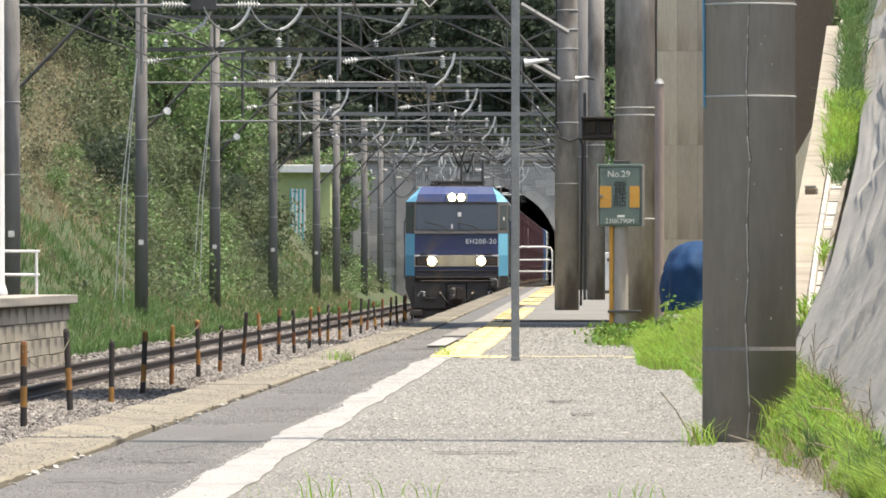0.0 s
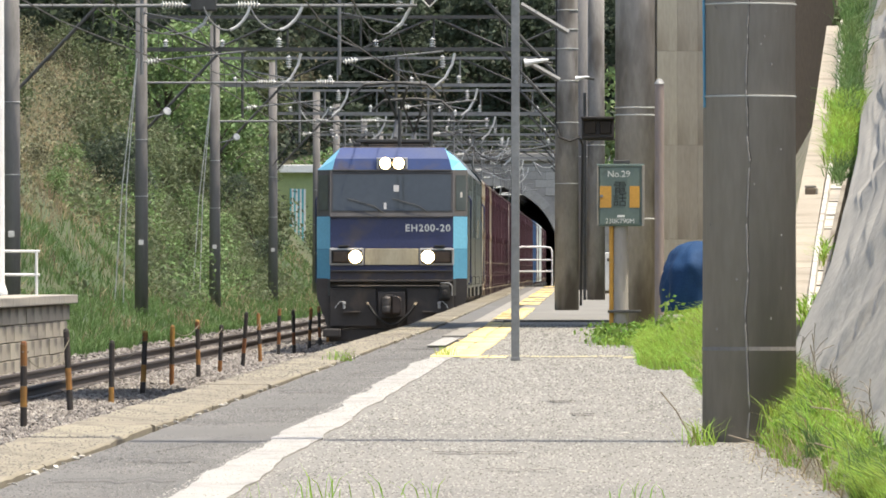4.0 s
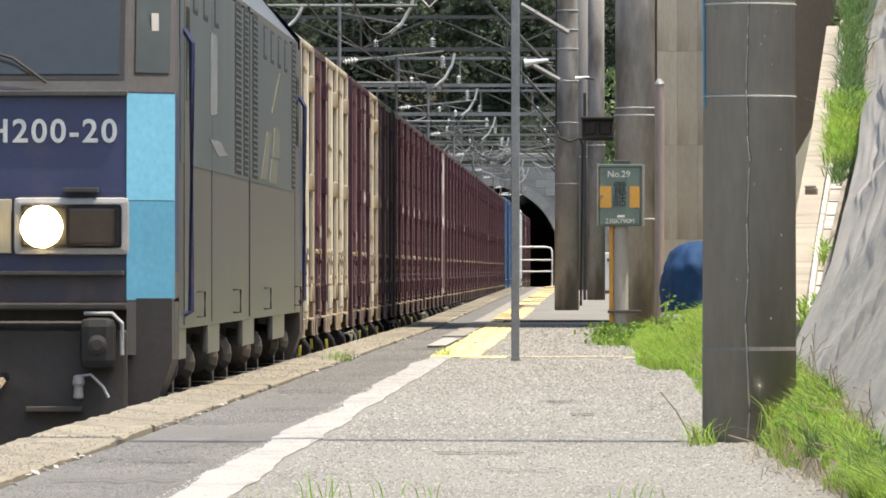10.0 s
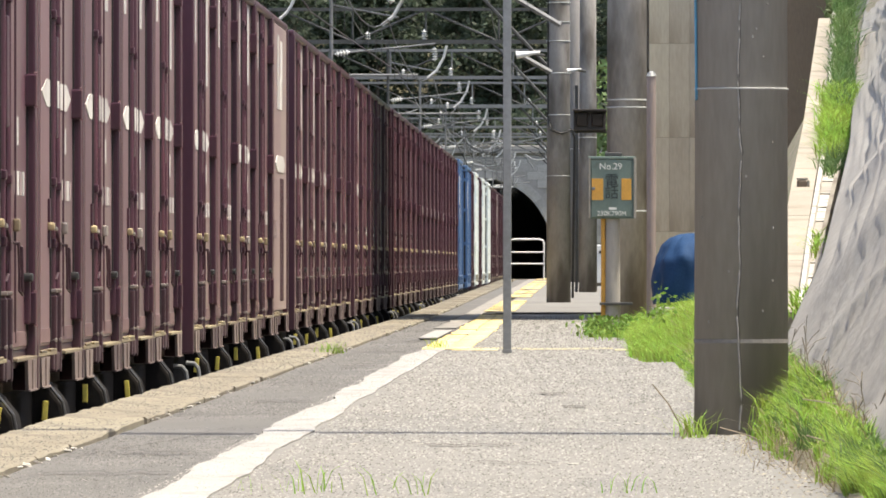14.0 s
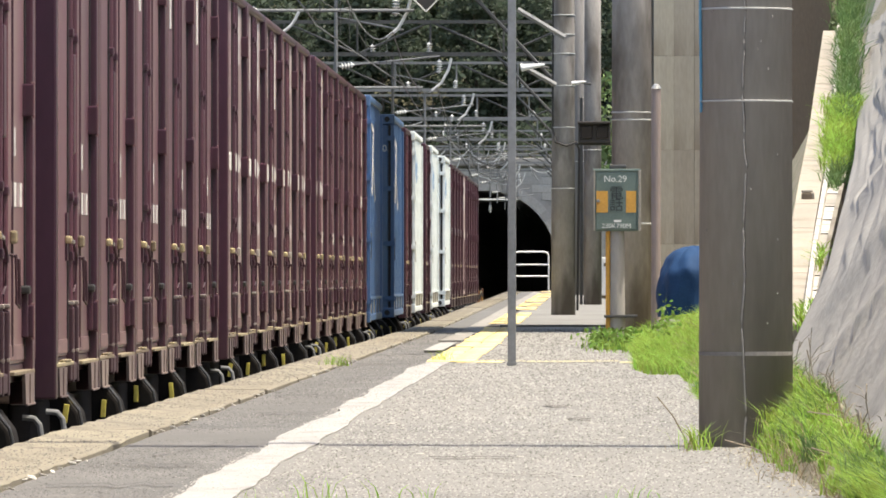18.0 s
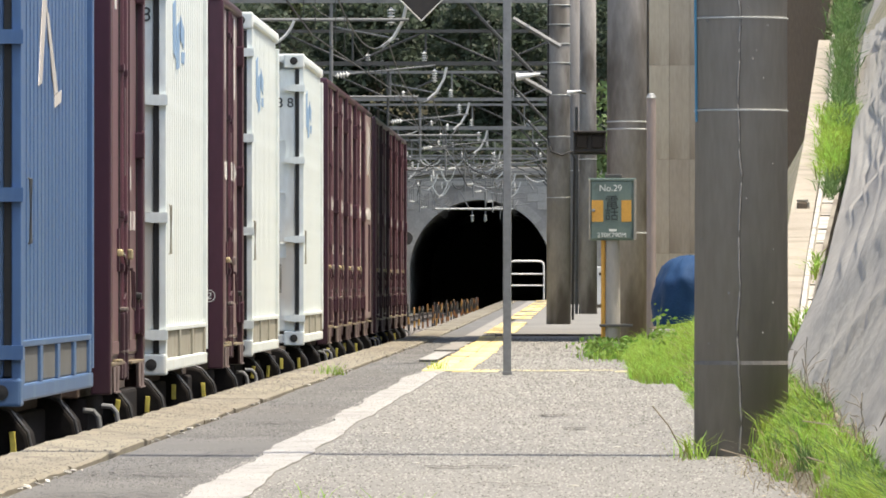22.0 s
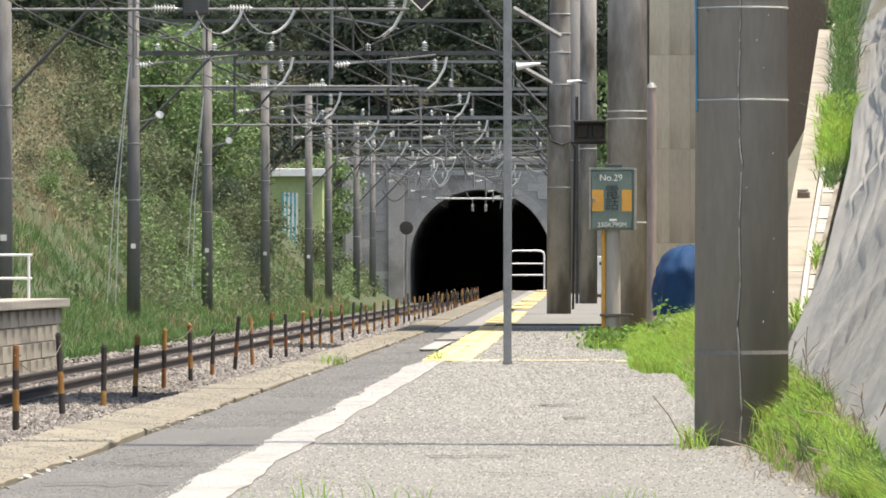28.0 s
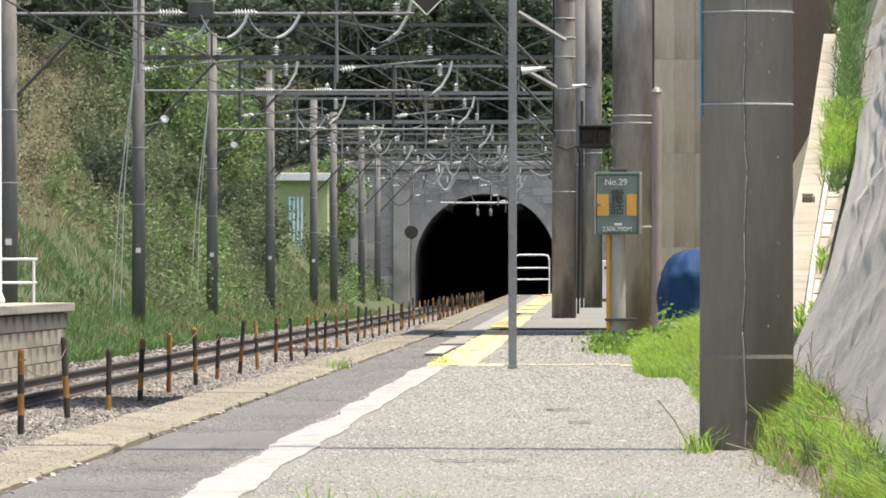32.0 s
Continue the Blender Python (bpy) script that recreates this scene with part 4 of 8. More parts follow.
# ---- right side: mortar slope, gutter, abutment ----
def right_bank():
    s = thing("retaining_wall", "pale grey sprayed-mortar slope with flowing folds", "retaining wall", kind="structure")
    def edge_y(z):
        """How far along the line the mortar reaches at height z."""
        for a, b, p, q in ((0.0, 0.36, 42.0, 44.0), (0.36, 0.72, 44.0, 46.0), (0.72, 1.385, 46.0, 55.0), (1.385, 2.48, 55.0, 75.0), (2.48, 3.08, 75.0, 85.0), (3.08, 9.0, 85.0, 160.0)):
            if z <= b:
                return p + (q - p) * (z - a) / (b - a)

    rows = []
    bm = bmesh.new()
    nj = 260
    for j in range(nj + 1):
        row = []
        for i in range(49):
            z = 0.13 + 4.76 * i / 48
            end = edge_y(z)
            u = j / nj
            y = -30 + 58 * u / 0.1 if u < 0.1 else 28 + (end - 28) * (u - 0.1) / 0.9
            x = 0.985 + 0.60 * (z - 0.36)
            flow = (z + 0.15 * y) * 3.2 + 0.5 * noise.noise((y * 0.06, z * 0.6, 11.0))
            fold = noise.noise((flow, z * 0.35, 2.0))
            crease = 1.0 - abs(noise.noise((flow * 1.3 + 7.0, z * 0.4, 8.0))) * 2.6
            edge = min(1.0, (nj - j) / 24)
            x += (0.060 * (fold + 0.5) + 0.022 * max(crease, 0.0) ** 2 + 0.010 * noise.noise((flow * 2.9, z * 0.5, 5.0))) * edge
            x += 0.003 * noise.noise((y * 0.9, z * 7.0, 5.0))
            if j == nj:
                x += 0.16
            row.append(bm.verts.new((x, y, z)))
        rows.append(row)
    for a, b in zip(rows, rows[1:]):
        for i in range(48):
            bm.faces.new((a[i], b[i], b[i + 1], a[i + 1]))
    for f in bm.faces:
        f.smooth = True
    part("mortar_skin", bm, M["shotcrete"], s)

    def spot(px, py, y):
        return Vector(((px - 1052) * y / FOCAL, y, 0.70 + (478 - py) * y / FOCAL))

    def slab(quad, depth, name, mat, parent, label=""):
        bm = bmesh.new()
        hi = [bm.verts.new(v) for v in quad]
        lo = [bm.verts.new(v + Vector((0.03, 0.02, -depth))) for v in quad]
        bm.faces.new(hi)
        bm.faces.new(lo[::-1])
        for k in range(4):
            bm.faces.new((lo[k], lo[(k + 1) % 4], hi[(k + 1) % 4], hi[k]))
        bmesh.ops.recalc_face_normals(bm, faces=bm.faces)
        return part(name, bm, mat, parent, label)

    # sloping concrete apron beside the stepped gutter
    ap = thing("concrete_apron", "pale sandy concrete apron lying on the bank", "apron", kind="structure")
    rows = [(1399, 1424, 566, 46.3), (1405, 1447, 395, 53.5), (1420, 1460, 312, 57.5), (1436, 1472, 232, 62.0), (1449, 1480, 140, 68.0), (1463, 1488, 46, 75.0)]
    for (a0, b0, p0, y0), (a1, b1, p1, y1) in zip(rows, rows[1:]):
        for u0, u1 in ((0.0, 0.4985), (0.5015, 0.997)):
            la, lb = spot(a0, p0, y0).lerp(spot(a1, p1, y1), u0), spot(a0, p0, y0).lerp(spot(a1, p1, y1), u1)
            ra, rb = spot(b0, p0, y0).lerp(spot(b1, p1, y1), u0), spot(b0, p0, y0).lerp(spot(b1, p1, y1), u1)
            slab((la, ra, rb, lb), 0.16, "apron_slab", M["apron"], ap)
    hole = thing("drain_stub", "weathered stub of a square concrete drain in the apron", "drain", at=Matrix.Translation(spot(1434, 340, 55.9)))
    part("mouth", boxm(-0.034, -0.045, -0.034, 0.030, 0.03, 0.026, 0.012), M["concrete_brown"], hole, "shaded mouth")
    part("rim", boxm(-0.036, -0.040, 0.0265, 0.036, 0.03, 0.042, 0.006), M["gutter"], hole)
    part("rim", boxm(0.0305, -0.040, -0.030, 0.046, 0.03, 0.0262, 0.006), M["gutter"], hole)
    # stepped gutter running up the bank
    g = thing("drain_gutter", "pale stepped concrete drain gutter running up the bank", "gutter", kind="structure")
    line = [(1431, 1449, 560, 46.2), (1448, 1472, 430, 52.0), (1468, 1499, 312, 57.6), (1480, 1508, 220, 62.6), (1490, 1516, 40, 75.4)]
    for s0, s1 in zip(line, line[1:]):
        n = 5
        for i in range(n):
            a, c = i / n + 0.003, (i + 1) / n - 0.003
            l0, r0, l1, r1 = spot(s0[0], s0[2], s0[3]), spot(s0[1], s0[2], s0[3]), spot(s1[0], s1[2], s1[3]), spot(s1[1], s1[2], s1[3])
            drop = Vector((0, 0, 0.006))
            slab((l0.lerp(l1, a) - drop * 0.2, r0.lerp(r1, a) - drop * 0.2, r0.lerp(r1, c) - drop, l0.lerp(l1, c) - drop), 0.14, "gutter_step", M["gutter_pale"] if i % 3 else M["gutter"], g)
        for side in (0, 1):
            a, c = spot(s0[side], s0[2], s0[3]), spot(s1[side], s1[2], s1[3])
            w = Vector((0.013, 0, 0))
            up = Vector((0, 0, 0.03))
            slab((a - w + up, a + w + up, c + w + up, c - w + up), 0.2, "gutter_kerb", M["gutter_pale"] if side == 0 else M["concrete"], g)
    b = thing("abutment", "tall board-marked concrete abutment with dark stains", "abutment", kind="structure")
    ya = 108.0
    k = ya / FOCAL
    x0, x1, x2 = (1163 - 1052) * k, (1245 - 1052) * k, (1478 - 1052) * k
    z0 = 0.2
    bm = bmesh.new()
    prism(bm, [(x0, z0), (x2 - 0.55, z0), (x2 - 0.40, 1.7), (x2 + 0.08, 4.3), (x2 + 0.3, 6), (x0, 6)], "y", ya, ya + 6)
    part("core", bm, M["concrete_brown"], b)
    panel = mesh_from(boxm(0.001, -0.05, 0.001, 0.244, -0.003, 1.128, 0.001), "panel", M["abutment"])
    for i in range(4):
        for j in range(6):
            piece("board_panel", panel, b, pose(x0 + i * 0.245, ya + 0.006 * (i % 2), -0.06 + j * 1.13))


right_bank()


def overbridge():
    """An unseen bridge on the abutment, inferred from the shade on the line beneath it."""
    b = thing("overbridge", "concrete bridge deck high over the tracks on its abutment", "bridge", kind="structure")
    part("deck", boxm(-17.0, 107.4, 8.2, 6.0, 118.0, 8.6, 0.03), M["concrete"], b)
    for i in range(5):
        y = 108.2 + i * 2.3
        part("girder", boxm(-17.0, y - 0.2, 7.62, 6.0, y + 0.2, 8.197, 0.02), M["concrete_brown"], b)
    for y in (107.5, 117.7):
        part("parapet", boxm(-17.0, y, 8.603, 6.0, y + 0.2, 9.5, 0.02), M["concrete"], b)
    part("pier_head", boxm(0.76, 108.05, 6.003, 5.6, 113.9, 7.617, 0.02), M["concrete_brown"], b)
    part("far_pier", boxm(-17.0, 108.0, 5.0, -14.5, 114.0, 7.617, 0.03), M["concrete"], b)


overbridge()


# ---- locomotive ----
def locomotive():
    t = thing("locomotive", "blue and grey electric freight locomotive with lit headlamps", "locomotive")
    L = 23.0
    hw = 1.41
    bm = bmesh.new()
    prism(bm, [(-hw, 1.12), (hw, 1.12), (hw, 2.62), (hw - 0.015, 3.30), (hw - 0.36, 3.72), (-hw + 0.36, 3.72), (-hw + 0.015, 3.30), (-hw, 2.62)], "y", 0.88, L - 0.88)
    part("body", bm, M["loco_grey"], t)
    for sx in (-1, 1):
        part("upper_band", boxm(sx * hw - 0.004, 1.0, 2.08, sx * hw + 0.004, L - 1.0, 3.24), M["loco_upper"], t, "blue-grey upper side")
    part("roof", boxm(-0.95, 0.75, 3.70, 0.95, L - 0.75, 3.78, 0.03), M["loco_dark"], t)

    def loft(rings):
        b = bmesh.new()
        vs = [[b.verts.new(p) for p in r] for r in rings]
        for p, q in zip(vs, vs[1:]):
            for i in range(len(p) - 1):
                b.faces.new((p[i], p[i + 1], q[i + 1], q[i]))
        bmesh.ops.recalc_face_normals(b, faces=b.faces)
        return b

    def front(z):
        """How far the raked face stands back at height z."""
        return 0.02 if z < 1.9 else 0.02 + (z - 1.9) * 0.05 if z < 2.47 else 0.05 + (z - 2.47) * 0.30

    def plan(z):
        y = front(z)
        return [(-hw, 0.9, z), (-hw, y + 0.30, z), (-1.16, y, z), (1.16, y, z), (hw, y + 0.30, z), (hw, 0.9, z)]

    def slab(x0, x1, z0, z1, out=0.008, thick=0.02):
        """A thin panel lying on the raked face between two heights."""
        return loft([[(x0, front(z0) - out + thick, z0), (x0, front(z0) - out, z0), (x1, front(z0) - out, z0), (x1, front(z0) - out + thick, z0)],
                     [(x0, front(z1) - out + thick, z1), (x0, front(z1) - out, z1), (x1, front(z1) - out, z1), (x1, front(z1) - out + thick, z1)]])

    for s in (0, 1):
        m = Matrix() if s == 0 else Matrix.Translation((0, L, 0)) @ pose(0, 0, 0, 0, 0, 180)

        def put(name, bm, mat, label=""):
            ob = part(name, bm, mat, t, label)
            ob.matrix_basis = m
            return ob

        put("front_lower", loft([plan(1.452), plan(1.9), plan(2.47)]), M["blue"], "deep blue lower front")
        put("front_apron", loft([plan(1.28), plan(1.45)]), M["grimy_blue"], "grimy blue-brown apron below the lamps")
        put("window_surround", loft([plan(2.47), plan(3.34)]), M["cab_frame"], "dark grey window surround")
        y1 = front(3.34)
        brow = [[(-hw, 0.95, 3.34), (-hw, y1 + 0.30, 3.34), (-1.12, y1, 3.34), (1.12, y1, 3.34), (hw, y1 + 0.30, 3.34), (hw, 0.95, 3.34)],
                [(-1.27, 0.95, 3.5), (-1.25, y1 + 0.36, 3.5), (-1.07, y1 + 0.09, 3.55), (1.07, y1 + 0.09, 3.55), (1.25, y1 + 0.36, 3.5), (1.27, 0.95, 3.5)],
                [(-1.03, 1.05, 3.72), (-1.01, y1 + 0.55, 3.72), (-0.98, y1 + 0.34, 3.76), (0.98, y1 + 0.34, 3.76), (1.01, y1 + 0.55, 3.72), (1.03, 1.05, 3.72)]]
        put("brow", loft([r[2:4] for r in brow[:2]]), M["blue_bright"], "bright blue sloping brow")
        put("brow_crest", loft([r[2:4] for r in brow[1:]]), M["dusty_crest"], "dusty grey-blue roof crest")
        put("brow_corner", loft([r[:3] for r in brow]), M["cyan"], "sky blue brow corner")
        put("brow_corner", loft([r[3:] for r in brow]), M["cyan"], "sky blue brow corner")
        put("brow_top", loft([brow[2], [(x, 1.2, z) for x, _, z in brow[2]]]), M["loco_dark"])
        screen = put("windscreen", slab(-1.11, 1.11, 2.57, 3.25, 0.006), M["glass"], "dark windscreen")
        case = put("roof_lamp_case", boxm(-0.29, y1 - 0.02, 3.35, 0.29, y1 + 0.2, 3.57, 0.02), M["housing"], "pale lamp case in the brow")

        def put_in(name, bm, mat, label=""):
            return part(name, bm, mat, case, label)

        for sx in (-1, 1):
            for z0, z1, mt, nm in ((1.29, 1.85, M["cyan_deep"], "mid-blue corner panel"), (0.98, 1.28, M["loco_grey"], "dusty grey corner panel"), (1.855, 2.46, M["cyan"], "sky blue corner panel")):
                b = bmesh.new()
                q = [b.verts.new(v) for v in ((sx * (hw + 0.004), front(z0) + 0.29, z0), (sx * 1.155, front(z0) - 0.008, z0), (sx * 1.155, front(z1) - 0.008, z1), (sx * (hw + 0.004), front(z1) + 0.29, z1))]
                b.faces.new(q)
                put("corner_panel", b, mt, nm)
            b = bmesh.new()
            q = [b.verts.new(v) for v in ((sx * 1.385, front(2.58) + 0.255, 2.58), (sx * 1.20, front(2.58) + 0.03, 2.58), (sx * 1.20, front(3.24) + 0.03, 3.24), (sx * 1.385, front(3.24) + 0.255, 3.24))]
            b.faces.new(q)
            put("quarter_window", b, M["pale_glass"], "narrow quarter window with a reflection painted pale")
            hx = sx * 0.845
            hous = put("lamp_housing", boxm(hx - 0.325, -0.055, 1.545, hx + 0.325, 0.03, 1.87, 0.03), M["housing"], "pale grey lamp surround")
            sub = lambda nm, b_, mt_, lb_="": part(nm, b_, mt_, hous, lb_)
            sub("lamp_recess", boxm(hx - 0.285, -0.062, 1.585, hx + 0.285, -0.05, 1.83, 0.02), M["black"], "dark lamp recess")
            sub("marker_lamp", boxm(sx * 0.96 - 0.14, -0.072, 1.60, sx * 0.96 + 0.14, -0.06, 1.815, 0.02), M["glass_warm"], "unlit tail lamp")
            b = bmesh.new()
            lathe(b, [(0.01, -0.01), (0.115, 0.0), (0.12, 0.03), (0.02, 0.045)], Matrix.Translation((sx * 0.68, -0.062, 1.705)) @ pose(0, 0, 0, 90, 0, 0), 24)
            sub("headlamp", b, M["lamp"] if s == 0 else M["glass"], "bright warm headlamp" if s == 0 else "unlit headlamp")
            b = bmesh.new()
            lathe(b, [(0.01, -0.01), (0.10, 0.0), (0.105, 0.03), (0.02, 0.045)], Matrix.Translation((sx * 0.125, y1 + 0.0, 3.46)) @ pose(0, 0, 0, 90, 0, 0), 24)
            put_in("roof_lamp", b, M["lamp"] if s == 0 else M["glass"], "bright warm headlamp" if s == 0 else "unlit headlamp")
            b = bmesh.new()
            px = 0.02 if sx < 0 else 0.86
            tube(b, [(px - 0.16, front(2.5) - 0.02, 2.52), (px - 0.35, front(2.6) - 0.05, 2.66), (px - 0.85, front(2.75) - 0.05, 2.80)], 0.010)
            part("wiper", b, M["black"], screen, "black windscreen wiper")
            b = bmesh.new()
            tube(b, [(sx * (hw + 0.005), 1.35, 1.2), (sx * (hw + 0.05), 1.35, 1.22), (sx * (hw + 0.055), 1.35, 2.78), (sx * (hw + 0.005), 1.35, 2.86)], 0.021)
            put("handrail", b, M["blue"], "dark blue handrail")
            cab_door = put("cab_door", boxm(sx * hw - 0.006, 1.48, 1.14, sx * hw + 0.008, 2.18, 3.1, 0.004), M["loco_grey"])
            part("door_window", boxm(sx * hw + 0.001 * sx - 0.004, 1.62, 2.45, sx * hw + 0.012 * sx, 2.04, 3.0, 0.002), M["glass"], cab_door)
            put("front_step", boxm(sx * 0.9 - 0.1, -0.10, 1.90, sx * 0.9 + 0.1, 0.02, 1.925, 0.004), M["steel_dark"])
            hose = put("air_hose", tube(bmesh.new(), [(sx * 0.47, -0.02, 0.86), (sx * 0.43, -0.14, 0.80), (sx * 0.32, -0.18, 0.64), (sx * 0.12, -0.18, 0.46), (sx * -0.10, -0.14, 0.41)], 0.028), M["black"], "black air hose")
            part("hose_collar", tube(bmesh.new(), [(sx * 0.455, -0.08, 0.835), (sx * 0.425, -0.15, 0.79)], 0.028), M["rust_edge"], hose, "pale hose collar")
            put("hose_cock", lathe(bmesh.new(), [(0.012, -0.07), (0.03, -0.06), (0.026, 0.0), (0.036, 0.02), (0.03, 0.06), (0.01, 0.07)], Matrix.Translation((sx * 0.89, -0.10, 0.80)), 12), M["housing"], "pale hose cock")
            put("cock_lever", tube(bmesh.new(), [(sx * 0.89, -0.10, 0.86), (sx * 0.96, -0.11, 0.87), (sx * 1.03, -0.11, 0.80), (sx * 1.06, -0.11, 0.74)], 0.009), M["steel_pale"])
            put("skirt_panel", boxm(sx * 0.72 - 0.44, -0.02, 0.40, sx * 0.72 + 0.44, 0.06, 1.12, 0.02), M["loco_dark"])
            put("plough_blade", boxm(sx * 1.12 - 0.17, -0.14, 0.20, sx * 1.12 + 0.17, 0.3, 0.36, 0.03), M["loco_dark"])
            put("skirt_step", boxm(sx * 0.75 - 0.16, -0.12, 0.66, sx * 0.75 + 0.16, 0.0, 0.69, 0.006), M["loco_dark"])
        put("windscreen_seal", slab(-1.14, 1.14, 2.535, 3.285, 0.002), M["black"])
        if s == 0:
            b = boxm(-0.03, -0.004, -0.05, 0.03, 0.0, 0.05)
            put("sticker", b, M["plate_white"], "white sticker in the quarter window").matrix_basis = pose(1.30, front(2.9) + 0.13, 2.87, 0, 0, 51)
        part("cab_fitting", slab(0.03, 0.13, 2.93, 3.05, 0.010), M["housing"], screen, "pale cab fitting behind the glass")
        part("cab_fitting", slab(-0.15, -0.10, 2.60, 2.72, 0.010), M["housing"], screen, "pale cab fitting behind the glass")
        put_in("roof_lamp_recess", boxm(-0.25, y1 - 0.027, 3.375, 0.25, y1 - 0.015, 3.545, 0.01), M["black"], "dark lamp recess")
        put("cream_band", boxm(-0.505, -0.02, 1.555, 0.505, 0.03, 1.86, 0.006), M["cream_band"], "dusty cream band between the lamps")
        put("gutter_lip", boxm(-1.16, 0.0, 2.445, 1.16, 0.08, 2.475, 0.006), M["cab_frame"])
        put("upper_lip", boxm(-1.12, y1 - 0.03, 3.315, 1.12, y1 + 0.05, 3.345, 0.006), M["cab_frame"])
        put("lower_lip", boxm(-1.14, -0.03, 1.43, 1.14, 0.03, 1.455, 0.006), M["cab_frame"])
        put("step_ledge", boxm(-1.16, -0.10, 1.235, 1.16, 0.05, 1.275, 0.012), M["loco_dark"])
        b = bmesh.new()
        prism(b, [(-hw, 1.30), (hw, 1.30), (hw, 0.95), (1.20, 0.36), (-1.20, 0.36), (-hw, 0.95)], "y", 0.07, 0.92)
        put("skirt", b, M["loco_dark"], "sooty snow-plough skirt")
        put("coupler", boxm(-0.18, -0.30, 0.64, 0.18, 0.07, 0.965, 0.05), M["coupler_rust"], "greasy dark coupler head")
        put("coupler_knuckle", lathe(bmesh.new(), [(0.02, 0.0), (0.075, 0.0), (0.09, 0.03), (0.088, 0.10), (0.075, 0.13), (0.085, 0.17), (0.09, 0.27), (0.07, 0.305), (0.02, 0.31)], Matrix.Translation((-0.085, -0.38, 0.66)), 16), M["coupler_grey"], "rubbed grey coupler knuckle")
        b = bmesh.new()
        prism(b, [(0.03, 0.66), (0.15, 0.66), (0.185, 0.72), (0.185, 0.86), (0.15, 0.93), (0.09, 0.965), (0.03, 0.965)], "y", -0.46, -0.29)
        put("coupler_guard_arm", b, M["coupler_rust"], "dark rusty coupler guard arm")
        put("arm_edge", tube(bmesh.new(), [(0.05, -0.462, 0.968), (0.09, -0.462, 0.966), (0.15, -0.462, 0.932), (0.186, -0.462, 0.862), (0.186, -0.462, 0.74)], 0.006), M["coupler_grey"])
        put("lock_plate", boxm(-0.10, -0.40, 0.968, 0.03, -0.22, 0.995, 0.01), M["coupler_grey"])
        # dark plate added for the shade between skirt and rails
        put("rail_guard", boxm(-1.18, 0.10, 0.12, 1.18, 0.30, 0.355, 0.03), M["loco_dark"], "dark plate standing in for the shade under the nose")
        put("coupler_guard", boxm(-0.26, -0.10, 0.56, 0.26, 0.06, 1.05, 0.02), M["loco_dark"])
        put("jumper_socket", boxm(0.90, -0.16, 0.90, 1.10, 0.06, 1.19, 0.05), M["black"])
        put("jumper_pipe", tube(bmesh.new(), [(0.92, -0.08, 1.215), (1.08, -0.10, 1.215), (1.135, -0.10, 1.16), (1.135, -0.10, 0.98)], 0.013), M["housing"], "bent grey pipe round the socket")
        put("jumper_cover", lathe(bmesh.new(), [(0.02, 0.0), (0.05, 0.0), (0.055, 0.012), (0.03, 0.02)], Matrix.Translation((1.0, -0.16, 1.04)) @ pose(0, 0, 0, 90, 0, 0), 14), M["loco_dark"])
        put("apron_rail", tube(bmesh.new(), [(-1.0, -0.03, 1.16), (-1.0, -0.10, 1.16), (1.0, -0.10, 1.16), (1.0, -0.03, 1.16)], 0.014), M["loco_dark"])
        if s == 0:
            label_text("EH200-20", 0.185, t, Matrix.Translation((0.675, front(2.24) - 0.006, 2.24)) @ pose(0, 0, 0, 87.2, 0, 0), M["lettering"], "fleet_lettering", 0.004, 0.003, 1.16)
    for y, w in ((9.38, 0.55), (10.73, 0.42), (12.38, 0.48), (20.5, 0.5)):
        grille = part("louvre_frame", boxm(hw - 0.01, y - w, 2.10, hw + 0.006, y + w, 3.26, 0.002), M["black"], t, "dark louvred air intake")
        slat = mesh_from(boxm(0, -w + 0.03, 0, 0.010, w - 0.03, 0.014), "louvre_slat", M["loco_upper"])
        for i in range(28):
            piece("louvre_slat", slat, grille, pose(hw + 0.001, y, 2.125 + i * 0.040))
    part("panel_seam", boxm(hw - 0.01, 11.36, 1.14, hw + 0.0065, 11.46, 3.28), M["black"], t)
    part("panel_seam", boxm(hw - 0.01, 5.28, 1.14, hw + 0.005, 5.31, 3.28), M["loco_dark"], t)
    for y in (3.2, 8.65, 14.2, 20.8):
        bm = bmesh.new()
        tube(bm, [(hw, y, 1.33), (hw + 0.05, y, 1.33), (hw + 0.05, y, 1.18), (hw, y, 1.18)], 0.008)
        part("grab_handle", bm, M["black"], t)
    for y in (2.6, 4.0, 5.6, 14.0, 15.4, 16.9, 18.3):
        vent = part("side_vent", boxm(hw - 0.02, y, 2.98, hw + 0.008, y + 0.66, 3.24, 0.02), M["black"], t, "dark-rimmed side vent")
        part("vent_panel", boxm(hw - 0.02, y + 0.10, 3.005, hw + 0.011, y + 0.56, 3.215, 0.02), M["loco_upper"], vent)
    def side_mark(outline, mat, label):
        part("side_mark", prism(bmesh.new(), outline, "x", hw + 0.004, hw + 0.0075), mat, t, label)
    side_mark([(4.9, 2.27), (6.4, 2.28), (7.6, 2.20), (6.2, 2.18)], M["side_mark_pale"], "muted pale slanted marking")
    side_mark([(5.0, 2.42), (6.0, 2.44), (6.0, 2.94), (5.0, 2.94)], M["side_mark_pale"], "muted pale block marking")
    side_mark([(13.5, 2.11), (14.6, 2.11), (15.6, 2.47), (14.7, 2.47)], M["side_mark_olive"], "muted yellow slanting stripe")
    side_mark([(15.2, 2.10), (16.7, 2.10), (16.9, 2.28), (15.6, 2.28)], M["side_mark_olive"], "muted yellow slanting stripe")
    side_mark([(15.9, 2.30), (17.3, 2.30), (17.3, 2.52), (16.2, 2.52)], M["side_mark_olive"], "muted yellow slanting stripe")
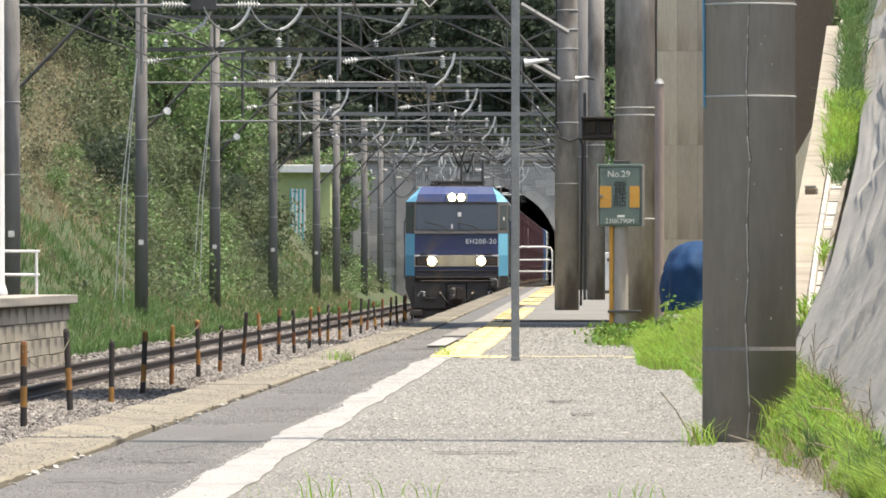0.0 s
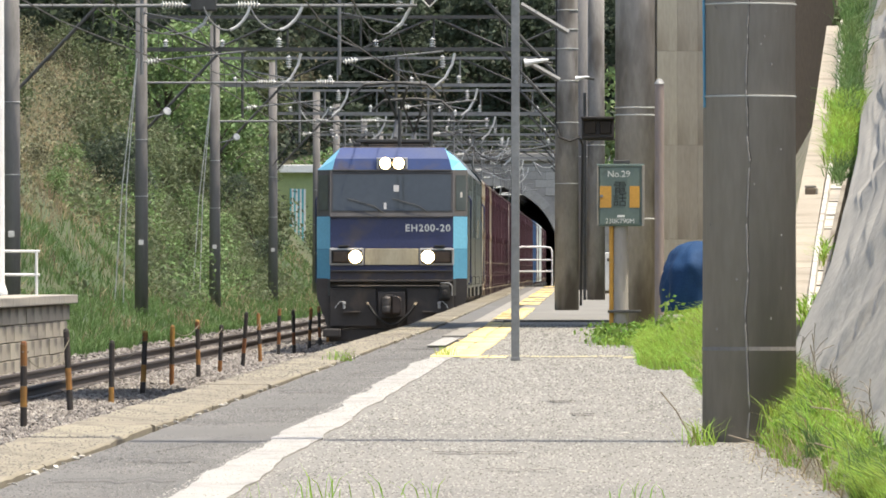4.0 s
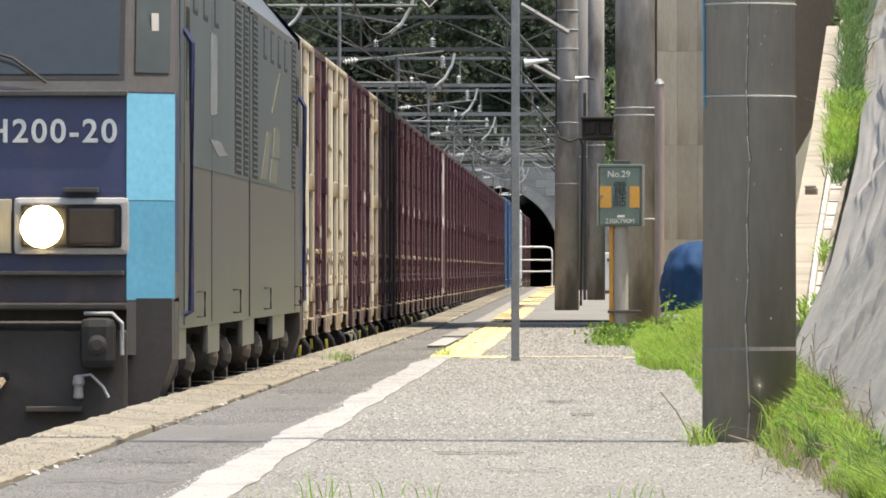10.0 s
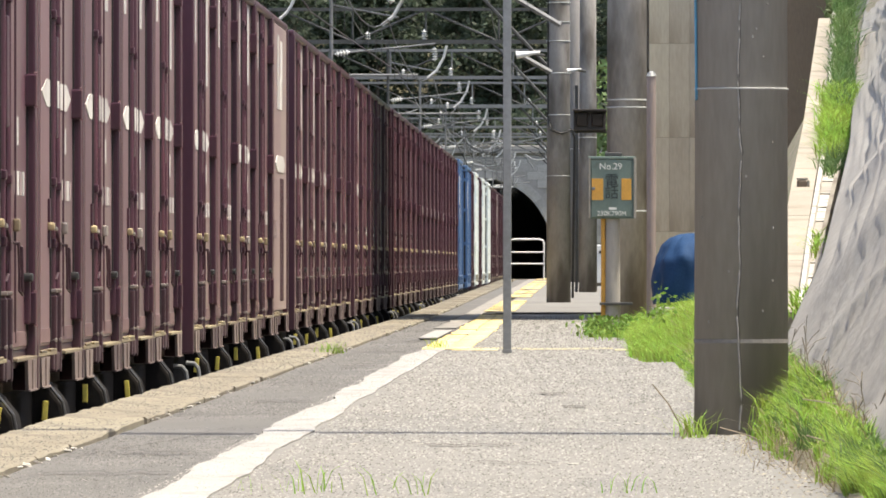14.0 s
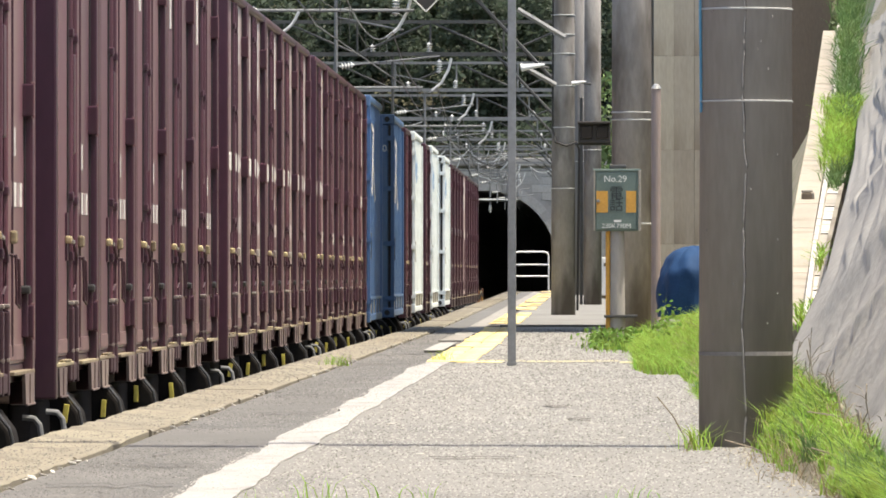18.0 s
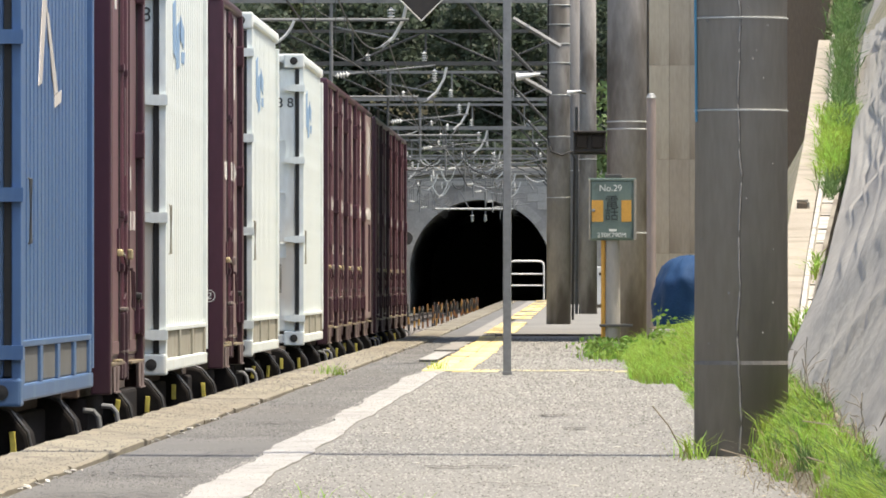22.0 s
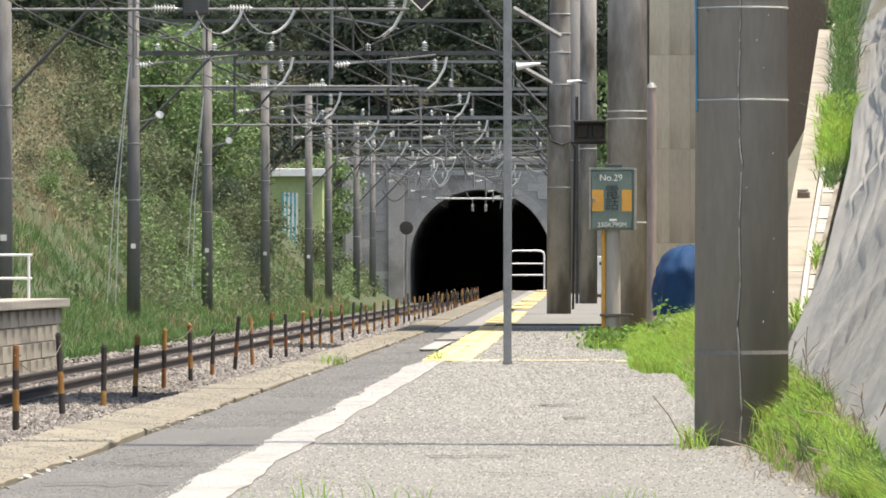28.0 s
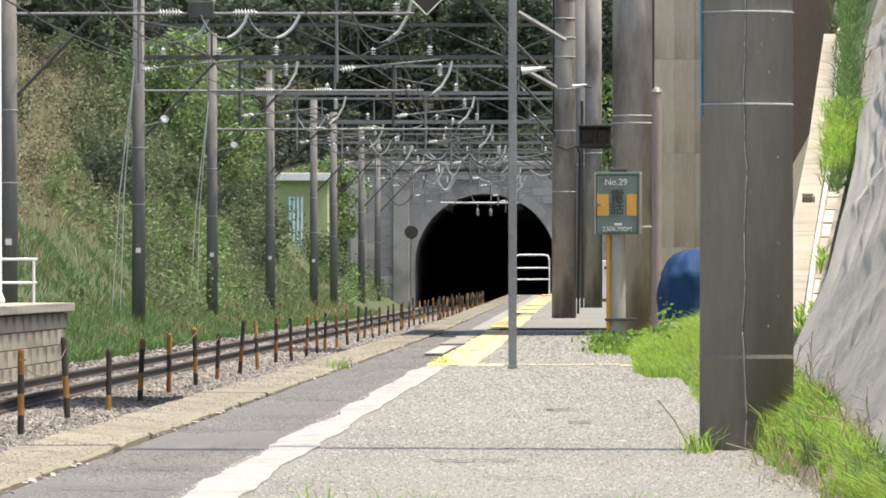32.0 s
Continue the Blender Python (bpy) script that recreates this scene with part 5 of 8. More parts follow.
    side_mark([(15.6, 2.62), (16.0, 2.62), (17.6, 2.95), (17.2, 2.95)], M["side_mark_olive"], "muted yellow slanting stripe")
    for k in range(4):
        y = 3.2 + k * 5.55
        part("bogie_frame", boxm(-1.15, y - 1.6, 0.35, 1.15, y + 1.6, 0.72, 0.05), M["wagon"], t)
        for w in (-1.1, 1.1):
            bm = bmesh.new()
            rod(bm, (-0.62, y + w, 0.56), (0.62, y + w, 0.56), 0.08, seg=10)
            for sx in (-1, 1):
                rod(bm, (sx * 0.50, y + w, 0.56), (sx * 0.62, y + w, 0.56), 0.56, seg=28)
            part("wheelset", bm, M["wagon"], t)
            for sx in (-1, 1):
                bm = bmesh.new()
                rod(bm, (sx * 1.05, y + w, 0.86), (sx * 1.32, y + w, 0.86), 0.15, seg=16)
                part("axle_box", bm, M["loco_dark"], t)
                part("axle_cap", lathe(bmesh.new(), [(0.02, -0.10), (0.10, -0.08), (0.15, 0.0), (0.15, 0.12), (0.02, 0.14)], Matrix.Translation((sx * 1.22, y + w - 0.5, 0.90)) @ pose(0, 0, 0, -90, 0, 0), 16), M["loco_dark"], t, "domed end of a spring housing")
                part("side_step", boxm(sx * 1.28 - 0.1, y + w - 0.35, 0.72, sx * 1.28 + 0.1, y + w + 0.15, 0.74, 0.006), M["steel_dark"], t)
    part("underframe", boxm(-1.2, 1.0, 0.62, 1.2, L - 1.0, 1.13, 0.02), M["wagon"], t)
    for y0, y1 in ((1.0, 1.9), (4.9, 6.6), (10.4, 12.4), (16.1, 18.6), (22.3, 22.9)):
        part("side_skirt", boxm(hw - 0.05, y0, 0.94, hw - 0.004, y1, 1.13, 0.015), M["loco_grey"], t)
    for y in (3.4, L - 3.4):
        part("pantograph_base", boxm(-0.75, y - 0.9, 3.88, 0.75, y + 0.9, 3.95, 0.02), M["steel_dark"], t)
        for sx in (-1, 1):
            for dy in (-0.7, 0.7):
                bm = bmesh.new()
                lathe(bm, [(0.03, 0), (0.07, 0.02), (0.04, 0.05), (0.075, 0.08), (0.04, 0.11), (0.03, 0.13)], Matrix.Translation((sx * 0.6, y + dy, 3.76)))
                part("insulator", bm, M["porcelain"], t)
        knee = (0, y + 1.5, 4.35)
        part("pantograph_arm", tube(bmesh.new(), [(0, y - 0.5, 3.95), knee], 0.05), M["steel_dark"], t)
        bm = bmesh.new()
        for sx in (-1, 1):
            tube(bm, [knee, (sx * 0.22, y - 0.1, 4.94)], 0.024)
        part("pantograph_upper_arm", bm, M["steel_dark"], t)
        for dy in (-0.2, 0.2):
            bm = bmesh.new()
            tube(bm, [(-0.85, y + dy - 0.1, 4.78), (-0.6, y + dy - 0.1, 5.0), (0, y + dy - 0.1, 5.04), (0.6, y + dy - 0.1, 5.0), (0.85, y + dy - 0.1, 4.78)], 0.03)
            part("collector_head", bm, M["steel_dark"], t)
    for y in (6.5, 10.2, 14.5, 18.0):
        part("roof_box", boxm(-0.6, y - 0.7, 3.78, 0.6, y + 0.7, 3.92, 0.03), M["loco_dark"], t)
    part("horn_cover", boxm(-0.75, 1.0, 3.76, -0.60, 1.2, 3.86, 0.03), M["black"], t)
    for x in (0.03, 0.62):
        part("roof_mast", rod(bmesh.new(), (x + 0.08, 2.0, 3.78), (x + 0.08, 2.0, 4.5), 0.035, seg=8), M["steel_dark"], t)
    return t, L


# ---- containers and wagons ----
CW, CH, CL = 1.225, 2.55, 3.715


def container12(name, paint, label, plain=False, post_paint=None, marks=0):
    """A twelve-foot rail container standing on its base at z = 0, y from 0 to its length."""
    c = thing(name, label, "container", "rail containers on the wagons")
    post_paint = post_paint or paint
    cream = paint.name.startswith("cream")
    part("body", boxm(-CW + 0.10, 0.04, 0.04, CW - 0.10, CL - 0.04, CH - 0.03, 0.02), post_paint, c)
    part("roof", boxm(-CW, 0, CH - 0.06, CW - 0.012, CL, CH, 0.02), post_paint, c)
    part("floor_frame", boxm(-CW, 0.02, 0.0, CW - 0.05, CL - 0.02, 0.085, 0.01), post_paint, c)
    sill = part("sill", boxm(CW - 0.06, 0.03, 0.042, CW - 0.002, 1.46, 0.060, 0.004), M["cream_tan"] if cream else M["sill_lip"], c, "dusty sill ledge")
    part("sill", boxm(CW - 0.06, 2.20, 0.036, CW - 0.002, CL - 0.03, 0.054, 0.004), M["cream_tan"] if cream else M["sill_lip"], c, "dusty sill ledge")
    part("sill_box", boxm(CW - 0.07, 1.50, -0.04, CW - 0.020, 2.16, 0.05, 0.010), M["maroon_blackish"], c, "blackish maroon box under the lock rods")
    chock = mesh_from(boxm(-0.03, -0.22, 0, 0.004, 0.22, 0.012, 0.004), "sill_cap", M["latch_dull"])
    for y in (1.0,) if marks % 2 else (0.45, 1.2):
        piece("sill_cap", chock, sill, pose(CW - 0.004, y, 0.0605))
    # corner posts, proud of the doors
    post = mesh_from(boxm(-0.06, -0.075, -0.112, 0.050, 0.075, CH - 0.04, 0.012), "corner_post", post_paint)
    # pale strips paint the light caught on post edges; cream boxes get rust
    edge_line = mesh_from(boxm(-0.004, -0.010, 0.1, 0.0015, 0.010, CH - 0.12, 0.001), "worn_edge", M["rust_edge"] if cream else M["maroon_glint"])
    for sx in (-1, 1):
        for y in (0.078, CL - 0.078):
            q = piece("corner_post", post, c, pose(sx * (CW - 0.055), y, 0))
            if sx > 0 and not plain:
                piece("worn_edge", edge_line, q, pose(0.0505, 0.066, 0))
    # tapering feet under both ends of the side, a rib down each
    bm = bmesh.new()
    prism(bm, [(-0.34, 0.038), (0.34, 0.038), (0.28, -0.102), (-0.28, -0.102)], "x", -0.014, 0.002)
    box(bm, 0.001, -0.28, -0.108, 0.012, 0.28, -0.098, 0.002)
    box(bm, 0.001, -0.03, -0.097, 0.008, 0.0, 0.036, 0.002)
    foot = mesh_from(bm, "foot", M["cream_tan"] if cream else M["foot"])
    for y in (0.48, CL - 0.48):
        piece("foot", foot, c, pose(CW, y, 0))
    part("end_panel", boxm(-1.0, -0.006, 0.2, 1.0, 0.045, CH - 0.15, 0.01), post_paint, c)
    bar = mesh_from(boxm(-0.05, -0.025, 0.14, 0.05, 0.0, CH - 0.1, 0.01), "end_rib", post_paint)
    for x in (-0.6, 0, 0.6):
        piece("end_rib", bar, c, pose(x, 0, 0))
    if plain:
        part("side_panel", boxm(CW - 0.12, 0.155, 0.086, CW - 0.018, CL - 0.155, CH - 0.062, 0.01), paint, c)
        line = mesh_from(boxm(-0.01, -0.02, 0.16, 0.006, 0.02, CH - 1.35, 0.003), "side_rib", post_paint)
        for i in range(4):
            piece("side_rib", line, c, pose(CW - 0.018, 1.95 + i * 0.24, 0))
        bm = bmesh.new()
        prism(bm, [(-1.15, 0), (-0.7, 0.068), (0.7, 0.068), (1.15, 0), (0.7, -0.068), (-0.7, -0.068)], "x", 0, 0.006)
        part("hexagon_marking", bm, M["plate_white"], c, "white hexagon marking").matrix_basis = pose(CW - 0.017, 1.86, 1.32)
        for y0, y1, z0, z1 in ((1.2, 1.6, 1.78, 2.40), (1.75, 2.25, 1.78, 2.05), (1.9, 2.4, 2.02, 2.36)):
            part("marking", boxm(CW - 0.02, y0, z0, CW - 0.013, y1, z1), M["plate_white"], c, "white marking block")
        for k in range(4):
            part("marking", boxm(CW - 0.02, 0.55 + k * 0.17, 0.70, CW - 0.013, 0.64 + k * 0.17, 0.84), M["plate_dim"], c, "faded white number block")
        return c
    # two door leaves set back between the posts, each folding on a thin hinge line
    face = CW - 0.046
    leaves_ = []
    for y0, y1 in ((0.158, 1.60), (2.10, CL - 0.158)):
        lf = part("door_leaf", boxm(CW - 0.099, y0, 0.086, face, y1, CH - 0.062, 0.006), paint, c)
        leaves_.append(lf)
        ym = y0 + 0.38 * (y1 - y0)
        part("fold_hinge", rod(bmesh.new(), (face, ym, 0.12), (face, ym, CH - 0.09), 0.010, seg=8), post_paint, lf)
        part("kick_strip", boxm(face - 0.002, y0 + 0.02, 0.10, face + 0.004, y1 - 0.02, 0.17, 0.002), M["dusty_maroon"] if not cream else M["rust_edge"], lf, "worn strip along the foot of the door")
    part("centre_strip", boxm(CW - 0.099, 1.605, 0.086, CW - 0.078, 2.095, CH - 0.062), post_paint, c)
    # black strips paint the shade in the gaps beside rods and post
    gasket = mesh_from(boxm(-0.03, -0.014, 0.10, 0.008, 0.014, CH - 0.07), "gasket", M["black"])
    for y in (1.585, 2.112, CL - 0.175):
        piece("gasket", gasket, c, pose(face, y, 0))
    # hinge blocks down the far post and a heavier stop block near its foot
    hinge_ = mesh_from(boxm(-0.05, -0.07, 0, 0.010, 0.05, 0.15, 0.008), "hinge", paint if cream else post_paint)
    # the same drawn highlight along each hinge block
    edge_ = mesh_from(boxm(-0.012, -0.012, 0, 0.003, 0.0, 0.17, 0.002), "worn_edge", M["rust_edge"] if cream else M["maroon_glint"])
    for z in (0.20, 1.22, 2.12):
        h = piece("hinge", hinge_, c, pose(CW - 0.004, CL - 0.20, z))
        piece("worn_edge", edge_, h, pose(0.010, -0.052, -0.01))
    part("door_stop", boxm(CW - 0.055, CL - 0.40, 0.40, CW - 0.004, CL - 0.28, 0.44, 0.012), M["black"] if not cream else M["rust_edge"], c, "dark door stop")
    part("stop_arm", boxm(CW - 0.055, CL - 0.33, 0.20, CW - 0.018, CL - 0.28, 0.42, 0.01), post_paint, c)
    # two lock rods in guides, with sleeves at their feet
    stem = bmesh.new()
    rod(stem, (0, 0, 0.02), (0, 0, CH - 0.07), 0.018, seg=10)
    stem = mesh_from(stem, "lock_rod", post_paint if cream else M["rod_gloss"])
    sleeve = mesh_from(boxm(-0.03, -0.038, -0.05, 0.024, 0.038, 0.33, 0.010), "rod_sleeve", M["maroon_blackish"] if not cream else M["cream"])
    guide = mesh_from(boxm(-0.03, -0.04, 0, 0.022, 0.04, 0.045, 0.008), "rod_bracket", post_paint)
    boss = mesh_from(boxm(-0.01, -0.038, 0, 0.027, -0.01, 0.020, 0.005), "rod_bolt", M["worn_bolt"])
    for i, y in enumerate((1.66, 2.04)):
        lr = piece("lock_rod", stem, c, pose(CW - 0.038, y, 0))
        for z in (0.56, 0.86, 1.68, 2.28):
            piece("rod_bracket", guide, lr, pose(0.0, 0, z - 0.02 * i))
        piece("rod_sleeve", sleeve, lr, pose(0, 0, 0))
        for z in (0.10, 0.34):
            piece("rod_bolt", boss, lr, pose(0, 0, z))
    part("cover_plate", boxm(CW - 0.062, 1.82, 1.10, CW - 0.024, 1.985, 1.60, 0.008), paint if cream else post_paint, c)
    # yellow latch before the rods, a paler catch after them, a hanging handle
    plate = part("latch_plate", boxm(face - 0.002, 1.42, 0.56, face + 0.012, 1.50, 0.80, 0.004), post_paint, c)
    part("latch", boxm(face, 1.41, 0.645, face + 0.034, 1.48, 0.685, 0.012), M["latch"], plate, "yellow latch block")
    part("latch_pin", rod(bmesh.new(), (face + 0.03, 1.50, 0.66), (face + 0.03, 1.64, 0.65), 0.010, seg=8), M["worn_bolt"], plate)
    part("catch", boxm(face, 2.56, 0.63, face + 0.030, 2.66, 0.69, 0.010), M["latch_dull"] if marks % 2 else M["worn_bolt"], c, "dull yellow catch")
    part("latch_handle", tube(bmesh.new(), [(face, 2.50, 0.58), (face + 0.030, 2.50, 0.58), (face + 0.034, 2.50, 0.36), (face + 0.034, 2.72, 0.34), (face + 0.030, 2.72, 0.56), (face, 2.72, 0.58)], 0.008), M["maroon_blackish"] if not cream else M["rust_edge"], c)
    part("seal_loop", tube(bmesh.new(), [(CW - 0.012, 1.62, 0.64), (CW - 0.004, 1.70, 0.58), (CW - 0.012, 1.72, 0.44), (CW - 0.02, 1.66, 0.40)], 0.007), M["worn_bolt"] if marks == 4 else M["maroon_blackish"], c)

    # a long hexagon across both doors, broken by the lock rods
    def hex_half(y):
        return max(0.0, min(0.066, (1.22 - abs(y - 2.13)) * 0.165))
    if marks in (0, 2, 3):
        for y0, ya, y1, x in ((0.92, 1.31, 1.565, face), (1.83, 1.9, 1.97, CW - 0.024), (2.13, 2.95, 3.34, face)):
            bm = bmesh.new()
            prism(bm, [(y, hex_half(y)) for y in (y0, ya, y1)] + [(y, -hex_half(y) - 0.0005) for y in (y1, ya, y0)], "x", 0, 0.004)
            part("hexagon_marking", bm, M["plate_white"], c, "white hexagon marking").matrix_basis = pose(x - 0.0005, 0, 1.315)
    tall = [((1.16, 1.90, 2.46, 0.13), (2.92, 1.86, 2.46, 0.15)), ((1.24, 2.02, 2.40, 0.09),), ((0.98, 1.72, 2.46, 0.10), (2.86, 2.05, 2.46, 0.16)),
            ((2.96, 1.70, 2.44, 0.12), (1.18, 1.96, 2.46, 0.09)), ()]
    for y, z0, z1, w in tall[marks]:
        part("marking", boxm(face - 0.001, y - w, z0, face + 0.004, y + w, z1), M["plate_white"], c, "tall white label")
    if not cream:
        for k in range(4):
            part("marking", boxm(face - 0.001, 2.62 + k * 0.20, 0.80, face + 0.003, 2.76 + k * 0.20, 0.90 + 0.01 * (marks % 3)), M["plate_white"] if k % 2 == marks % 2 else M["plate_dim"], c, "faded white number block")
        part("marking", boxm(face - 0.001, 2.80, 1.03, face + 0.004, 2.90, 1.16), M["plate_white"], c, "small white label")
    else:
        part("marking", boxm(face - 0.001, 0.30, 0.25, face + 0.003, 0.62, 2.2), M["pink_fade"], c, "faded pink stripe")
    return c


def container20(name, paint, label, logo, dark, digits, posts):
    c = thing(name, label, "container", "rail containers on the wagons")
    L, H = 6.06, 2.66
    ink = M["lettering_dark"] if logo is M["logo_blue"] else M["lettering"]
    part("body", boxm(-CW + 0.03, 0.10, 0.27, CW - 0.03, L - 0.04, H - 0.05, 0.02), paint, c)
    part("roof", boxm(-CW, 0, H - 0.08, CW - 0.003, L, H, 0.02), paint, c)
    part("base_frame", boxm(-CW, 0, 0.02, CW - 0.004, L, 0.10, 0.012), paint, c)
    part("base_sill", boxm(-CW + 0.02, 0.12, 0.10, CW - 0.02, L - 0.02, 0.27, 0.01), dark, c)
    st = mesh_from(boxm(-0.04, -0.09, 0.10, 0.010, 0.09, 0.27, 0.006), "sill_post", paint if posts else dark)
    for i in range(posts or 4):
        piece("sill_post", st, c, pose(CW - 0.014, 0.25 + i * (1.39 if posts else 1.85), 0))
    part("sill_rail", boxm(CW - 0.03, 0.12, 0.27, CW - 0.006, L - 0.12, 0.30, 0.005), paint, c)
    post = mesh_from(boxm(-0.022, -0.07, 0.12, 0.022, 0.07, H - 0.13, 0.006), "corner_post", paint)
    cast = mesh_from(boxm(-0.16, -0.09, 0.0, 0.024, 0.09, 0.13, 0.014), "corner_casting", paint)
    eye = mesh_from(lathe(bmesh.new(), [(0.01, 0.0), (0.034, 0.0), (0.036, 0.01), (0.01, 0.012)], pose(-0.07, -0.088, 0.065, 90, 0, 0), 14), "casting_hole", M["black"])
    for sx in (-1, 1):
        for y in (0.07, L - 0.07):
            piece("corner_post", post, c, pose(sx * (CW - 0.022), y, 0))
    for z in (0.0, H - 0.13):
        q = piece("corner_casting", cast, c, pose(CW - 0.022, 0.07, z))
        piece("casting_hole", eye, q, pose(0, 0, 0))
    rib = mesh_from(boxm(-0.02, -0.06, 0.305, 0.0035, 0.06, H - 0.09, 0.0015), "side_rib", paint)
    for i in range(20):
        piece("side_rib", rib, c, pose(CW - 0.029, 0.30 + i * 0.288, 0))
    # end doors, facing the front of the train: pressed bands, hinges, a dark gap beside the post
    recess = bmesh.new()
    box(recess, -0.29, 0.0, 0.0, 0.29, 0.004, 0.115)
    box(recess, -0.29, -0.012, 0.115, 0.29, 0.004, 0.135, 0.004)
    for x in (-0.30, 0.29):
        box(recess, x, -0.012, 0.0, x + 0.01, 0.004, 0.115)
    recess = mesh_from(recess, "door_panel_band", paint)
    hinge_ = bmesh.new()
    prism(hinge_, [(-0.09, -0.028), (0.0, -0.045), (0.10, -0.045), (0.10, 0.02), (0.0, 0.02), (-0.09, 0.004)], "y", -0.030, 0.02)
    hinge_ = mesh_from(hinge_, "hinge", paint)
    bar_ = mesh_from(rod(bmesh.new(), (0, 0, 0.14), (0, 0, H - 0.16), 0.018, seg=8), "lock_rod", paint)
    for sx in (-1, 1):
        door = part("end_door", boxm(sx * 0.575 - 0.57, 0.03, 0.13, sx * 0.575 + 0.57, 0.09, H - 0.14, 0.012), paint, c)
        for z in (0.80, 1.27, 1.745):
            piece("door_panel_band", recess, door, pose(sx * 0.76, 0.026, z))
        for z in (0.26, 0.98, 1.70, 2.36):
            piece("hinge", hinge_, door, pose(sx * 1.135, 0.0, z) if sx > 0 else pose(-1.135, 0, z, 0, 0, 0))
        for dx in (0.14, 0.42):
            piece("lock_rod", bar_, door, pose(sx * dx, -0.005, 0))
        part("door_gap", boxm(sx * 1.166 - 0.020, 0.012, 0.14, sx * 1.166 + 0.020, 0.05, H - 0.14), M["black"], c)
    part("header", boxm(-1.0, 0.0, H - 0.13, 1.0, 0.06, H - 0.085, 0.006), M["black"] if not posts else dark, c)
    rows = [("KG", 1.66), ("LB", 1.60), ("KG", 1.51), ("LB", 1.45), ("KG", 1.21), ("LB", 1.15), ("CU.M", 1.075), ("CU.FT", 1.015)]
    for word, z in rows:
        label_text(word, 0.066, c, Matrix.Translation((0.85 + 0.013 * len(word), 0.024, z)) @ FACING, ink, "weight_lettering", bold=0.001)
    label_text(digits, 0.125, c, Matrix.Translation((1.02, 0.024, 2.21)) @ FACING, ink, "number_lettering")
    if posts:
        part("data_plate", boxm(0.88, 0.020, 0.20, 1.006, 0.029, 0.26, 0.003), M["plate_white"], c, "small white data plate")
    else:
        for x0, z0, x1, z1 in ((0.80, 0.48, 1.02, 0.50), (0.80, 0.72, 1.02, 0.74), (0.80, 0.502, 0.82, 0.718), (1.0, 0.502, 1.02, 0.718), (0.89, 0.52, 0.95, 0.70)):
            part("placard_frame", boxm(x0, 0.012, z0, x1, 0.029, z1, 0.002), M["sill_grey"], c)
    # a tall mark of brush strokes on the side
    def stroke(pts):
        part("side_logo", prism(bmesh.new(), pts, "x", CW - 0.026, CW - 0.0225), logo, c, "plain stroke of a side logo")
    if posts:
        stroke([(1.55, 2.36), (2.65, 2.30), (2.60, 2.24), (1.60, 2.28)])
        stroke([(2.25, 2.24), (2.62, 2.24), (1.95, 1.52), (1.68, 1.50)])
        stroke([(2.20, 1.92), (2.50, 1.86), (3.25, 1.50), (2.95, 1.48)])
        stroke([(2.95, 1.475), (3.55, 1.52), (3.50, 1.46), (2.95, 1.42)])
    else:
        stroke([(1.40, 2.32), (1.80, 2.36), (1.85, 1.98), (1.45, 2.02)])
        stroke([(1.95, 2.20), (2.35, 2.24), (2.30, 1.94), (1.90, 1.92)])
        stroke([(2.45, 2.28), (3.00, 2.20), (2.95, 2.08), (2.50, 2.12)])
        stroke([(2.60, 2.05), (3.10, 2.06), (3.00, 1.98), (2.60, 1.98)])
    bm = bmesh.new()
    tube(bm, [(CW - 0.03, 0.9, 0.75), (CW - 0.012, 0.9, 0.75), (CW - 0.012, 0.9, 1.05), (CW - 0.03, 0.9, 1.05)], 0.010)
    part("grab_handle", bm, dark, c)
    return c


